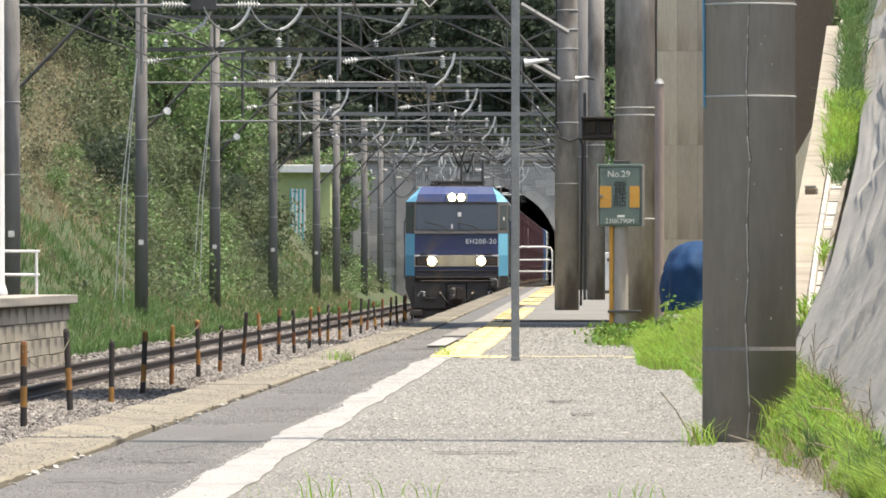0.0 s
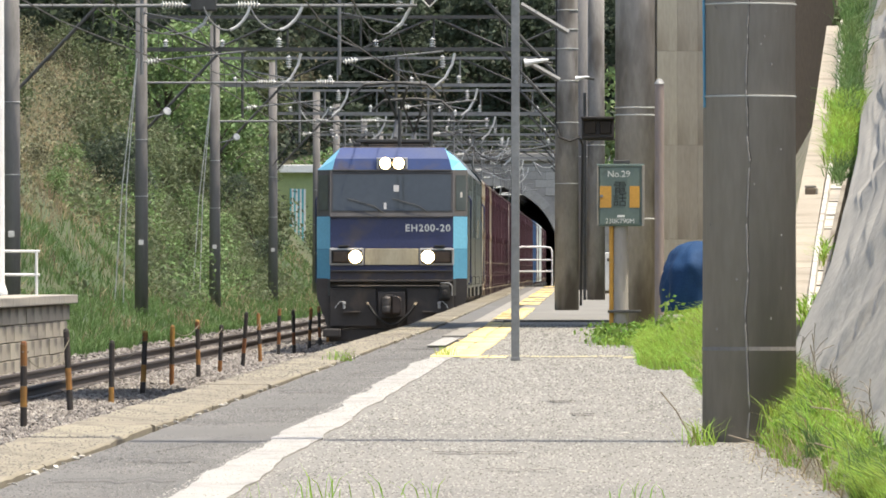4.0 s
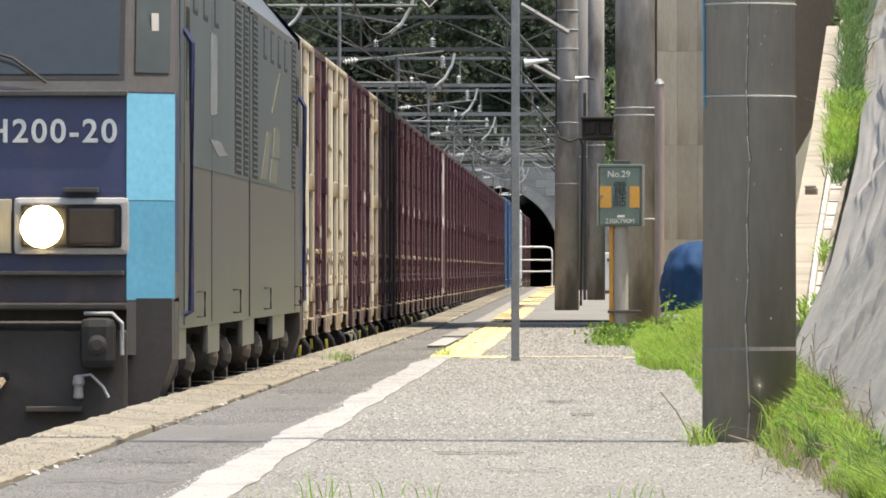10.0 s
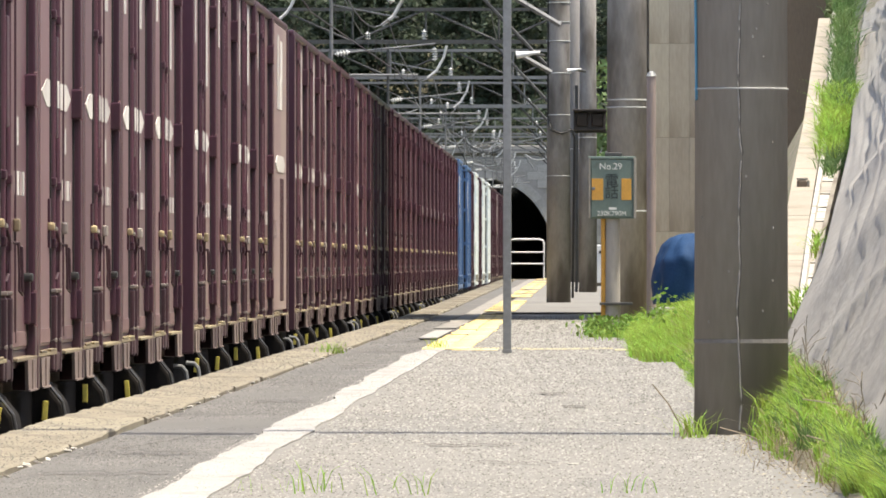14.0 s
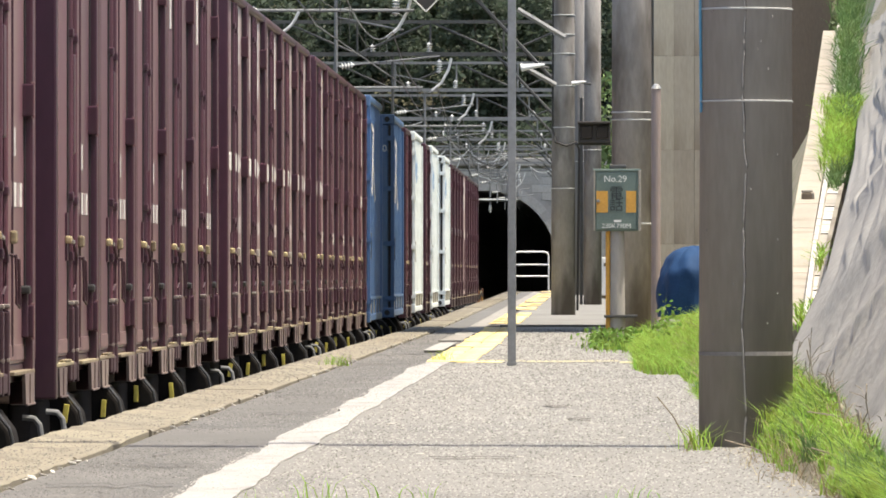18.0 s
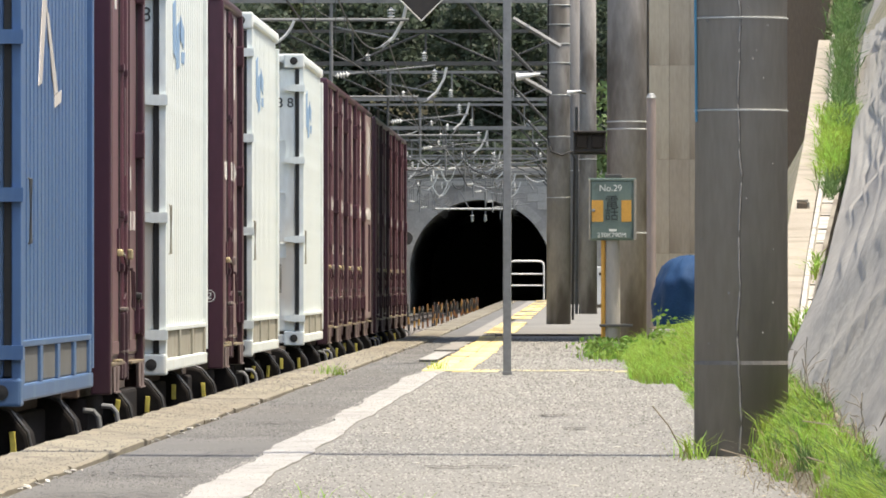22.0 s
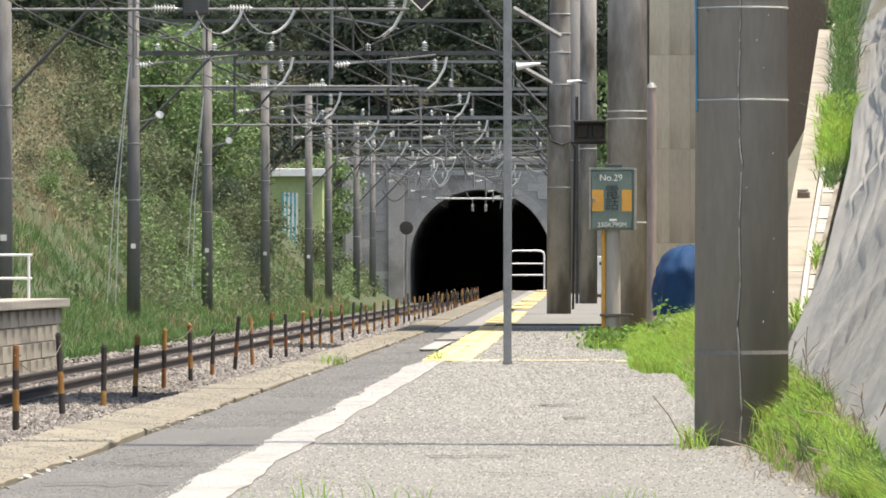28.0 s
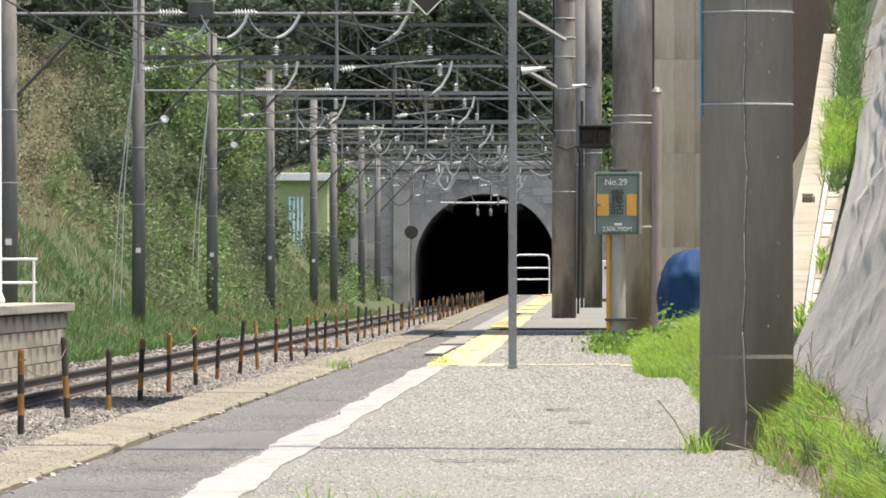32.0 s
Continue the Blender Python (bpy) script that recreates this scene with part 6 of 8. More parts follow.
def wagon_maker():
    w = thing("container_wagon", "grimy flat container wagon with yellow brake handles", "wagon", "container wagons")
    L = 20.4
    for sx in (-1, 1):
        part("side_sill", boxm(sx * 1.04 - 0.05, 0.9, 0.42, sx * 1.04 + 0.05, L - 0.9, 0.838, 0.02), M["wagon"], w)
        for y in (0.85, L - 0.85):
            bm = bmesh.new()
            tube(bm, [(sx * 1.255, y, 0.34), (sx * 1.26, y, 0.70), (sx * 1.25, y, 0.765), (sx * 1.225, y, 0.795), (sx * 1.17, y, 0.80)], 0.014, 8)
            part("step_rail", bm, M["steel_matte"], w, "bent grey step rail")
    part("deck", boxm(-1.05, 0.7, 0.84, 1.05, L - 0.7, 0.895, 0.01), M["rusty_deck"], w, "rusty wagon deck")
    part("centre_sill", boxm(-0.3, 0.2, 0.55, 0.3, L - 0.2, 0.86, 0.02), M["wagon"], w)
    for y in (-0.15, L - 0.25):
        part("coupler", boxm(-0.12, y, 0.68, 0.12, y + 0.4, 0.94, 0.03), M["rust_edge"], w)
    # bolster ends with sloping shoulders and a bent tube along each front edge, one under every container place
    bm = bmesh.new()
    prism(bm, [(0.88, 0.34), (1.225, 0.34), (1.252, 0.67), (1.232, 0.77), (1.155, 0.868), (1.10, 0.886), (0.88, 0.886)], "y", -0.26, 0.30)
    bmesh.ops.bevel(bm, geom=[e for e in bm.edges], offset=0.018, segments=2, affect="EDGES", profile=0.6)
    bolster = mesh_from(bm, "bolster_end", M["wagon"])
    bm = bmesh.new()
    tube(bm, [(0.98, -0.275, 0.892), (1.10, -0.275, 0.899), (1.16, -0.275, 0.879), (1.238, -0.275, 0.780), (1.260, -0.275, 0.67), (1.260, -0.26, 0.45)], 0.009)
    pipe = mesh_from(bm, "air_pipe", M["pipe_sheen"])
    bm = bmesh.new()
    box(bm, -0.014, -0.010, -0.048, 0.014, 0.010, 0.048, 0.004)
    grip = mesh_from(bm, "release_handle", M["tag_yellow"])
    for i in range(5):
        y = 0.85 + i * 3.78 + 1.90
        b = piece("bolster_end", bolster, w, pose(0, y, 0))
        piece("air_pipe", pipe, b, pose(0, 0, 0))
        if i != 4:
            piece("release_handle", grip, b, pose(1.17 - 0.015 * (i % 3), -0.290, 0.765 - 0.03 * (i % 2), 0, 8 - 4 * i))
        part("twist_lock", boxm(1.0, y - 0.22, 0.76, 1.12, y + 0.24, 0.893, 0.03), M["wagon"], w)
    for i in range(4):
        part("hanging_hook", tube(bmesh.new(), [(1.10, 4.2 + i * 3.78, 0.6), (1.14, 4.2 + i * 3.78, 0.40), (1.14, 4.45 + i * 3.78, 0.36)], 0.012), M["pipe_sheen"], w)
    for y in (3.1, L - 3.1):
        part("bogie_frame", boxm(-1.0, y - 1.35, 0.30, 1.0, y + 1.35, 0.55, 0.05), M["wagon"], w)
        for d in (-0.95, 0.95):
            bm = bmesh.new()
            rod(bm, (-0.6, y + d, 0.43), (0.6, y + d, 0.43), 0.07, seg=8)
            for sx in (-1, 1):
                rod(bm, (sx * 0.50, y + d, 0.43), (sx * 0.60, y + d, 0.43), 0.43, seg=20)
            part("wheelset", bm, M["wagon"], w)
    return w


TRAIN = []


def build_train():
    loco, ll = locomotive()
    TRAIN.append((loco, 0.0, 0.0))
    w0 = wagon_maker()
    tones = [("maroon", "maroon_deep_shade", 0), ("maroon_dark", "maroon_deep_shade", 1), ("maroon_pale", "maroon_deep_shade", 2), ("maroon", "maroon_deep_shade", 3), ("maroon_dark", "maroon_deep_shade", 0)]
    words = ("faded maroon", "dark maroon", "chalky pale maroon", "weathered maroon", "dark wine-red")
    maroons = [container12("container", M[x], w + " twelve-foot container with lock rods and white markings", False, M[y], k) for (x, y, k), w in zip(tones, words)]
    a = "maroon"
    b = container12("container", M["cream"], "cream rust-streaked twelve-foot container with lock rods", False, M["cream_tan"], 4)
    c = container12("container", M["maroon_pale"], "chalky maroon flat-sided container with white markings", True, M["maroon_deep_shade"])
    bl = container20("container", M["box_blue"], "blue corrugated twenty-foot container with white logo", M["plate_white"], M["wagon_grey"], "69 0", 5)
    wh = container20("container", M["box_white"], "white corrugated twenty-foot container with blue logo", M["logo_blue"], M["sill_grey"], "08 8", 0)
    used = set()
    pick = random.Random(4)

    def place(ob, s, z):
        if ob == "maroon":
            ob = maroons[pick.choice((0, 0, 3, 3, 4) if s > WAGON0 + 11.5 * WAGON else (0, 0, 1, 1, 1, 2, 3, 3, 3, 4))]
        q = ob if ob not in used else copy_thing(ob, Matrix())
        used.add(ob)
        TRAIN.append((q, s, z))
        return q

    plan = {0: [(b, 0), (b, 1), (a, 2), (b, 3), (b, 4)], 1: [(a, 0), (a, 1), (b, 2), (a, 3), (a, 4)],
            9: [(bl, "f"), (bl, "r")], 10: [(a, 0), (wh, "m"), (a, 4)], 11: [(wh, "f"), (wh, "r")],
            12: [(a, 0), (a, 1), (a, 2), (a, 3), (c, 4)], 3: [(a, 0), (a, 1), (a, 2), (a, 3), (c, 4)]}
    for k in range(14):
        s = WAGON0 + k * WAGON
        place(w0, s, 0.0)
        for ob, slot in plan.get(k, [(a, i) for i in range(5)]):
            off = {"f": 0.9, "r": WAGON - 0.9 - 6.06, "m": 7.17}.get(slot) if isinstance(slot, str) else 0.85 + slot * 3.78
            box_ = place(ob, s + off, 0.97 if isinstance(slot, int) else 0.90)
            if (k, slot) == (10, 4):
                label_text("②", 0.105, box_, Matrix.Translation((1.12, -0.012, 0.40)) @ FACING, M["lettering"])
    for spare in maroons:
        if spare not in used:
            place(spare, WAGON0 + 2 * WAGON + 0.85, 0.97)


WAGON0, WAGON = 23.6, 20.5


def front_y(t):
    """Where the front of the train is at t seconds."""
    return 247.5 - 19.85 * t + 0.0175 * t * t


build_train()


def motions():
    for ob, s, z in TRAIN:
        walk(ob, [(t, pose(TRACK, front_y(t) + s, RAIL + z)) for t in (0, 3, 6, 9, 12, 15, 18, 21, 24, 27, 30, 32)])


# ---- stakes between the tracks ----
def stakes():
    ys = [89.7 + i * 8.05 for i in range(30)] + [331.2 + i * 5.4 for i in range(27)]
    rng = np.random.default_rng(23)
    tops = []

    def make(bands):
        s = thing("marker_stake", "black and orange banded marker stake in the ballast", "stake", "marker stakes beside the track")
        z = 0.0
        for mat, h in bands:
            bm = bmesh.new()
            lathe(bm, [(0.034, z), (0.034, z + h - 0.003)], seg=10)
            part("band", bm, M["stake_orange"] if mat == "o" else M["stake_black"], s)
            z += h
        bm = bmesh.new()
        lathe(bm, [(0.034, z), (0.028, z + 0.02), (0.012, z + 0.03)], seg=10)
        part("cap", bm, M["stake_orange"] if bands[-1][0] == "o" else M["stake_black"], s)
        part("eyelet", tube(bmesh.new(), [(-0.042, -0.02, z - 0.08), (0.042, -0.02, z - 0.08)], 0.009), M["rust_edge"], s)
        return s
    kinds = [make(k) for k in ((("b", 0.20), ("o", 0.21), ("b", 0.20), ("o", 0.22)), (("b", 0.22), ("o", 0.24), ("b", 0.40)), (("o", 0.26), ("b", 0.20), ("b", 0.32)), (("b", 0.18), ("o", 0.22), ("b", 0.30), ("o", 0.10)), (("o", 0.30), ("b", 0.24), ("o", 0.26)))]
    order = (0, 1, 2, 3, 4, 3, 2, 1, 4, 3, 1, 0, 3, 2, 4)
    seen = set()
    for i, y in enumerate(ys):
        src = kinds[order[i % 15]]
        dz = (0.03, 0.075, -0.04, 0.0, 0.02, 0.05, -0.05, 0.03)[i % 8]
        m = pose(-5.72 + rng.normal(0, 0.03), y, -0.90 + dz, rng.normal(0, 1.6), rng.normal(0, 1.8), rng.uniform(0, 360))
        tops.append(-0.14 + dz)
        if src in seen:
            copy_thing(src, m)
        else:
            seen.add(src)
            src.matrix_basis = m
    for i in range(len(ys) - 1):
        if i % 5 in (1, 3):
            continue
        sag = 0.10 + 0.14 * rng.random()
        r = bmesh.new()
        tube(r, [(-5.72, ys[i] + (ys[i + 1] - ys[i]) * k / 8, tops[i] + (tops[i + 1] - tops[i]) * k / 8 - sag * 4 * (k / 8) * (1 - k / 8)) for k in range(9)], 0.005, 5)
        ob = part("rope", r, M["rope"], None)
        tagged(ob, "thin sagging rope between marker stakes", "rope", "ropes between the stakes")


stakes()


# ---- overhead line ----
def concrete_pole(x, y, z, h, r0, r1, label, mat="pole"):
    p = thing("catenary_pole", label, "pole", "catenary poles", at=pose(x, y, z))
    bm = bmesh.new()
    lathe(bm, [(r0, 0), (r0 + (r1 - r0) * 0.5, h * 0.5), (r1, h)], seg=28)
    for f in bm.faces:
        f.smooth = len(f.verts) == 4
    part("shaft", bm, M[mat], p)
    return p


def band(p, h, r, label="steel band", half=0.009):
    bm = bmesh.new()
    lathe(bm, [(r + 0.0005, h - half), (r + half, h - half * 0.6), (r + half, h + half * 0.6), (r + 0.0005, h + half)], seg=28)
    part("band", bm, M["steel_pale"], p, label)


def portal(y, left, right, dark=False):
    """A lattice beam across both tracks with brackets, insulators and registration arms."""
    g = thing("catenary_portal", "lattice steel beam across the tracks with insulators", "catenary portal", "catenary portals")
    z0, z1 = 6.15, 6.95
    st = M["steel_dark"] if dark else M["steel_matte"]
    bm = bmesh.new()
    box(bm, left, y - 0.05, z0 - 0.05, right, y + 0.05, z0 + 0.05)
    part("bottom_chord", bm, st, g)
    part("top_chord", boxm(left, y - 0.04, z1 - 0.04, right, y + 0.04, z1 + 0.04), st, g)
    n = 6
    for i in range(n):
        xa, xb = left + (right - left) * i / n, left + (right - left) * (i + 1) / n
        part("lacing", rod(bmesh.new(), (xa, y, z0 if i % 2 else z1), (xb, y, z1 if i % 2 else z0), 0.028, seg=6), M["steel_dark"], g)
        if i:
            part("vertical", rod(bmesh.new(), (xa, y, z0), (xa, y, z1), 0.03, seg=6), st, g)
    for s, xx in ((1, left), (-1, right)):
        part("knee_brace", rod(bmesh.new(), (xx, y, z0 - 2.1), (xx + s * 2.0, y, z0), 0.036, seg=6), M["steel_dark"], g)
    if y < 300:
        zp, xe = {172.6: (5.77, -3.4), 222.0: (5.32, -4.15), 265.0: (5.08, -3.1)}[y]
        part("feeder_arm", rod(bmesh.new(), (left + 0.15, y - 0.3, zp), (xe, y - 0.3, zp), 0.032, seg=8), M["steel_matte"], g, "galvanised feeder arm")
        for xi in (-8.1, -6.65):
            insulator(Matrix.Translation((xi - 0.2, y - 0.3, zp + 0.02)) @ pose(0, 0, 0, 0, 90, 0), 7, 0.08, parent=g)
        if y < 200:
            part("transformer", boxm(-7.75, y - 0.35, zp - 0.1, -7.25, y + 0.1, zp + 0.25, 0.03), M["steel_dark"], g, "dark grey equipment box on the beam")
            for xa, xb in ((-7.5, -6.6), (-6.6, -5.6)):
                loop = [(xa + (xb - xa) * i / 14, y - 0.35, zp - 0.02 - 0.45 * (4 * (i / 14) * (1 - i / 14)) ** 0.8) for i in range(15)]
                part("jumper_loop", tube(bmesh.new(), loop[:9], 0.020), M["steel_matte"], g, "dull bare jumper cable")
                part("jumper_sleeve", tube(bmesh.new(), loop[8:], 0.034), M["porcelain"], g, "pale sleeved jumper cable")
    if y > 300:
        # slack cables and small fittings crowding the far beams
        rng = random.Random(int(y))
        for i in range(7):
            xa = rng.uniform(left + 0.5, -3.0)
            span, z, sag = rng.uniform(0.5, 2.2), z0 - rng.uniform(-0.5, 1.3), rng.uniform(0.15, 0.6)
            part("slack_cable", tube(bmesh.new(), [(xa + span * k / 8, y - 0.25, z - sag * 4 * (k / 8) * (1 - k / 8)) for k in range(9)], rng.choice((0.018, 0.024, 0.03)), 5), M[rng.choice(("steel_dark", "steel_matte", "steel_pale"))], g)
        for i in range(4):
            xa, z = rng.uniform(left + 0.3, -2.0), z0 - rng.uniform(-0.6, 1.2)
            part("stay_rod", rod(bmesh.new(), (xa, y - 0.2, z), (xa + rng.uniform(-0.8, 0.8), y - 0.2, z - rng.uniform(0.3, 1.2)), 0.022, seg=5), M[rng.choice(("steel_dark", "steel_matte"))], g)
            insulator(Matrix.Translation((rng.uniform(left + 0.3, -2.0), y - 0.3, z0 - rng.uniform(-0.4, 1.0))) @ pose(0, rng.uniform(-60, 60), 0), 3, 0.06, parent=g)
    for xi in (left + 0.6, -9.2, -5.4, -2.0):
        insulator(Matrix.Translation((xi, y, z0 + 0.06)), 3, 0.08, parent=g)
    for tc in (TRACK, TRACK_FAR):
        # hanger post, insulators, registration arm
        part("hanger", rod(bmesh.new(), (tc - 1.1, y, z0), (tc - 1.1, y, z0 - 1.7), 0.035, seg=8), st, g)
        part("cantilever", rod(bmesh.new(), (tc - 1.1, y, z0 - 1.45), (tc + 0.9, y, z0 - 1.25), 0.018, seg=6), M["steel_matte"], g)
        part("cantilever", rod(bmesh.new(), (tc - 1.1, y, z0 - 0.5), (tc + 0.2, y, z0 - 0.75), 0.018, seg=6), M["steel_matte"], g)
        insulator(Matrix.Translation((tc + 0.05, y, z0 - 0.45)), 5, 0.08, parent=g)
        insulator(Matrix.Translation((tc - 1.0, y, z0 - 1.45)) @ pose(0, 0, 0, 0, 82, 0), 4, 0.07, parent=g)
        insulator(Matrix.Translation((tc - 0.2, y, z0 + 0.05)), 4, 0.08, parent=g)
        bm = bmesh.new()
        tube(bm, [(tc + 0.35, y - 0.2, z0 - 0.1), (tc + 0.28, y - 0.2, z0 - 0.4), (tc + 0.1, y - 0.2, z0 - 0.72), (tc - 0.12, y - 0.2, z0 - 0.9)], 0.038)
        part("cable_sleeve", bm, M["porcelain"], g, "white sleeved cable")
    return g


def wires():
    def line(name, pts, r, label, mat=None):
        ob = part(name, tube(bmesh.new(), pts, r, 5), mat or M["wire"], None)
        tagged(ob, label, "wire", "overhead wires")
    sup = [40, 90, 131, 172, 222, 265, 313, 362, 400, 437, 498]
    for tc in (TRACK, TRACK_FAR):
        contact = [(tc + (0.2 if i % 2 else -0.2), y, 4.34) for i, y in enumerate(sup)] + [(tc, 620, 4.3)]
        line("contact_wire", contact, 0.012, "thin copper contact wire over the track")
        pts, drops = [], []
        for a, b in zip(sup, sup[1:]):
            for k in range(8):
                u = k / 8
                z = 5.35 - 0.55 * 4 * u * (1 - u)
                yy = a + (b - a) * u
                pts.append((tc, yy, z))
                if k:
                    drops.append((yy, z))
        line("messenger_wire", pts + [(tc, 498, 5.3)], 0.014, "sagging messenger wire over the track")
        for yy, z in drops:
            part("dropper", rod(bmesh.new(), (tc, yy, 4.34), (tc, yy, z), 0.006, seg=4), M["wire"], None)
            tagged(bpy.data.objects[-1] if False else scene.collection.objects[-1], "thin vertical dropper wire", "wire", "overhead wires")
    for x, z in ((-11.0, 7.4), (-10.4, 6.6), (-2.4, 7.2), (-0.4, 6.6), (-6.0, 7.3)):
        pts = []
        for a, b in zip(sup, sup[1:]):
            pts += [(x, a + (b - a) * k / 8, z - 0.5 * 4 * (k / 8) * (1 - k / 8)) for k in range(8)]
        line("feeder_wire", pts, 0.014, "sagging feeder wire along the poles")


LEFT_X = -11.2
PORTAL_Y = (172.6, 222.0, 265.0, 313.0, 362.0, 390.0, 437.0, 470.0)


def overhead():
    for i, y in enumerate(PORTAL_Y):
        p = concrete_pole(LEFT_X, y, ground_z(LEFT_X, y) - 0.2, 8.6, 0.17, 0.14, "slim grey concrete catenary pole on the bank", "pole_dark")
        band(p, 3.2, 0.16)
        band(p, 4.6, 0.158)
        if i < 5:
            part("number_tag", boxm(-0.06, -0.19, 2.0, 0.06, -0.172, 2.12, 0.003), M["plate_white"], p, "small white tag")
        if i in (1, 2):
            g = bmesh.new()
            for dx in (0.0, 0.22):
                tube(g, [(-0.45 - dx, -0.2, 0.3), (-0.35 - dx * 0.5, -0.2, 3.5), (-0.1, -0.15, 6.6)], 0.016, 5)
            part("guy_wire", g, M["steel_pale"], p, "pale guy wires")
            part("lamp_head", lathe(bmesh.new(), [(0.02, 0), (0.09, 0.02), (0.11, 0.08), (0.09, 0.1), (0.02, 0.11)], Matrix.Translation((0.62, -0.2, 5.27)) @ pose(0, 0, 0, 70, 0, 25), 14), M["steel_pale"], p, "round white lamp head")
            part("lamp_arm", rod(bmesh.new(), (0.1, 0, 5.12), (0.6, -0.15, 5.24), 0.02, seg=6), M["steel"], p)
        portal(y, LEFT_X, -0.35, dark=i in (1,))
        if i:
            q = concrete_pole(-0.25, y, -0.5, 8.8, 0.19, 0.15, "grey concrete catenary pole beside the platform", "pole_dark")
            band(q, 4.0, 0.18)
    wires()


overhead()


# ---- poles along the platform ----
def near_poles():
    k = 36.6 / FOCAL
    p = concrete_pole((1326 - 1052) * k, 36.6, 0.0, 9.5, 0.192, 0.165, "stout grey concrete pole with wire bands on the platform")
    for h in (1.405, 1.78):
        band(p, h, 0.1885, "thin wire band", 0.0042)

    def front(h):
        return -(0.192 - 0.027 * h / 9.5)
    hs = [0.02 + i * 0.045 for i in range(110)]

    def seam(h):
        return 0.014 * noise.noise((h * 3.1, 0, 0)) + 0.006 * noise.noise((h * 11, 2, 0)) + 0.003 * noise.noise((h * 31, 4, 0))
    ring = bmesh.new()
    lathe(ring, [(0.1922, 0.372), (0.1922, 0.379), (0.1922, 0.388)], seg=28)
    part("joint_ring", ring, M["joint"], p, "faint pale joint ring")
    chips = random.Random(41)
    for i in range(22):
        a, h = chips.uniform(-2.7, -0.5), chips.uniform(0.08, 2.6)
        chip_ = boxm(-0.003, -0.002, -0.004, 0.003, 0.002, 0.006, 0.001)
        part("mortar_fleck", chip_, M["ring"], p).matrix_basis = pose(math.cos(a) * 0.189, math.sin(a) * 0.189, h, 0, 0, math.degrees(a) + 90)
    bm = bmesh.new()
    tube(bm, [(-0.012 + seam(h), front(h) + 0.0022, h) for h in hs], 0.0048, 8)
    part("mortar_seam", bm, M["ring"], p, "pale mould seam down the pole")
    bm = bmesh.new()
    tube(bm, [(-0.0065 + seam(h), front(h) + 0.0006, h) for h in hs], 0.0016, 5)
    part("seam_groove", bm, M["black"], p, "dark groove beside the seam")
    bm = bmesh.new()
    tube(bm, [(-0.183, -0.054, 1.36), (-0.187, -0.054, 1.83), (-0.184, -0.054, 3.2)], 0.006, 6)
    part("cable_guard", bm, M["cyan_deep"], p, "pale blue cable guard")
    q = concrete_pole((1124 - 1052) * 97.0 / FOCAL, 97.0, -0.05, 8.0, 0.222, 0.20, "grey concrete pole standing in grass", "pole_mid")
    band(q, 2.50, 0.214)
    band(q, 2.42, 0.214)
    band(q, 1.30, 0.218)
    r = concrete_pole((1003 - 1052) * 140.0 / FOCAL, 140.0, plat_z(140) - 0.0, 8.0, 0.19, 0.165, "grey concrete catenary pole standing on the platform", "pole_mid")
    for h in (2.0, 2.95, 3.6, 4.1, 4.4, 4.7, 5.0):
        band(r, h, 0.178)
    bm = bmesh.new()
    tube(bm, [(-0.17, -0.06, 2.95), (-0.12, -0.2, 2.72), (0.05, -0.22, 2.66), (0.2, -0.2, 2.72), (0.25, -0.1, 2.6), (0.22, 0, 0.1)], 0.02, 6)
    tube(bm, [(-0.16, -0.08, 2.95), (-0.15, -0.08, 6.0)], 0.022, 6)
    part("cable", bm, M["black"], r, "black cable clipped to the pole")
    s = concrete_pole((1055 - 1052) * 172.6 / FOCAL, 172.6, plat_z(172) - 0.0, 8.2, 0.175, 0.15, "grey concrete catenary pole further along the platform", "pole_mid")
    band(s, 3.0, 0.17)
    bm = bmesh.new()
    rod(bm, (-0.22, -0.05, 0), (-0.22, -0.05, 4.0), 0.03, seg=8)
    part("conduit", bm, M["steel_dark"], s, "dark conduit pipe")
    # plain pipes
    t = thing("pipe_post", "slim rusty steel pipe post in the grass", "post", at=pose((1167 - 1052) * 87.0 / FOCAL, 87.0, 0.0))
    bm = bmesh.new()
    rod(bm, (0, 0, 0), (0, 0, 2.50), 0.046, seg=16)
    part("pipe", bm, M["rusty_pipe"], t)
    bm = bmesh.new()
    lathe(bm, [(0.054, 2.50), (0.03, 2.54), (0.01, 2.55)], seg=12)
    part("cap", bm, M["steel"], t)
    u = thing("square_post", "tall grey square steel signpost on the platform", "signpost", at=pose((912 - 1052) * 69.0 / FOCAL, 69.0, 0.0))
    part("post", boxm(-0.032, -0.03, 0, 0.032, 0.03, 3.4, 0.006), M["steel"], u)
    part("collar", boxm(-0.037, -0.035, 0, 0.037, 0.035, 0.03, 0.004), M["steel"], u)


near_poles()


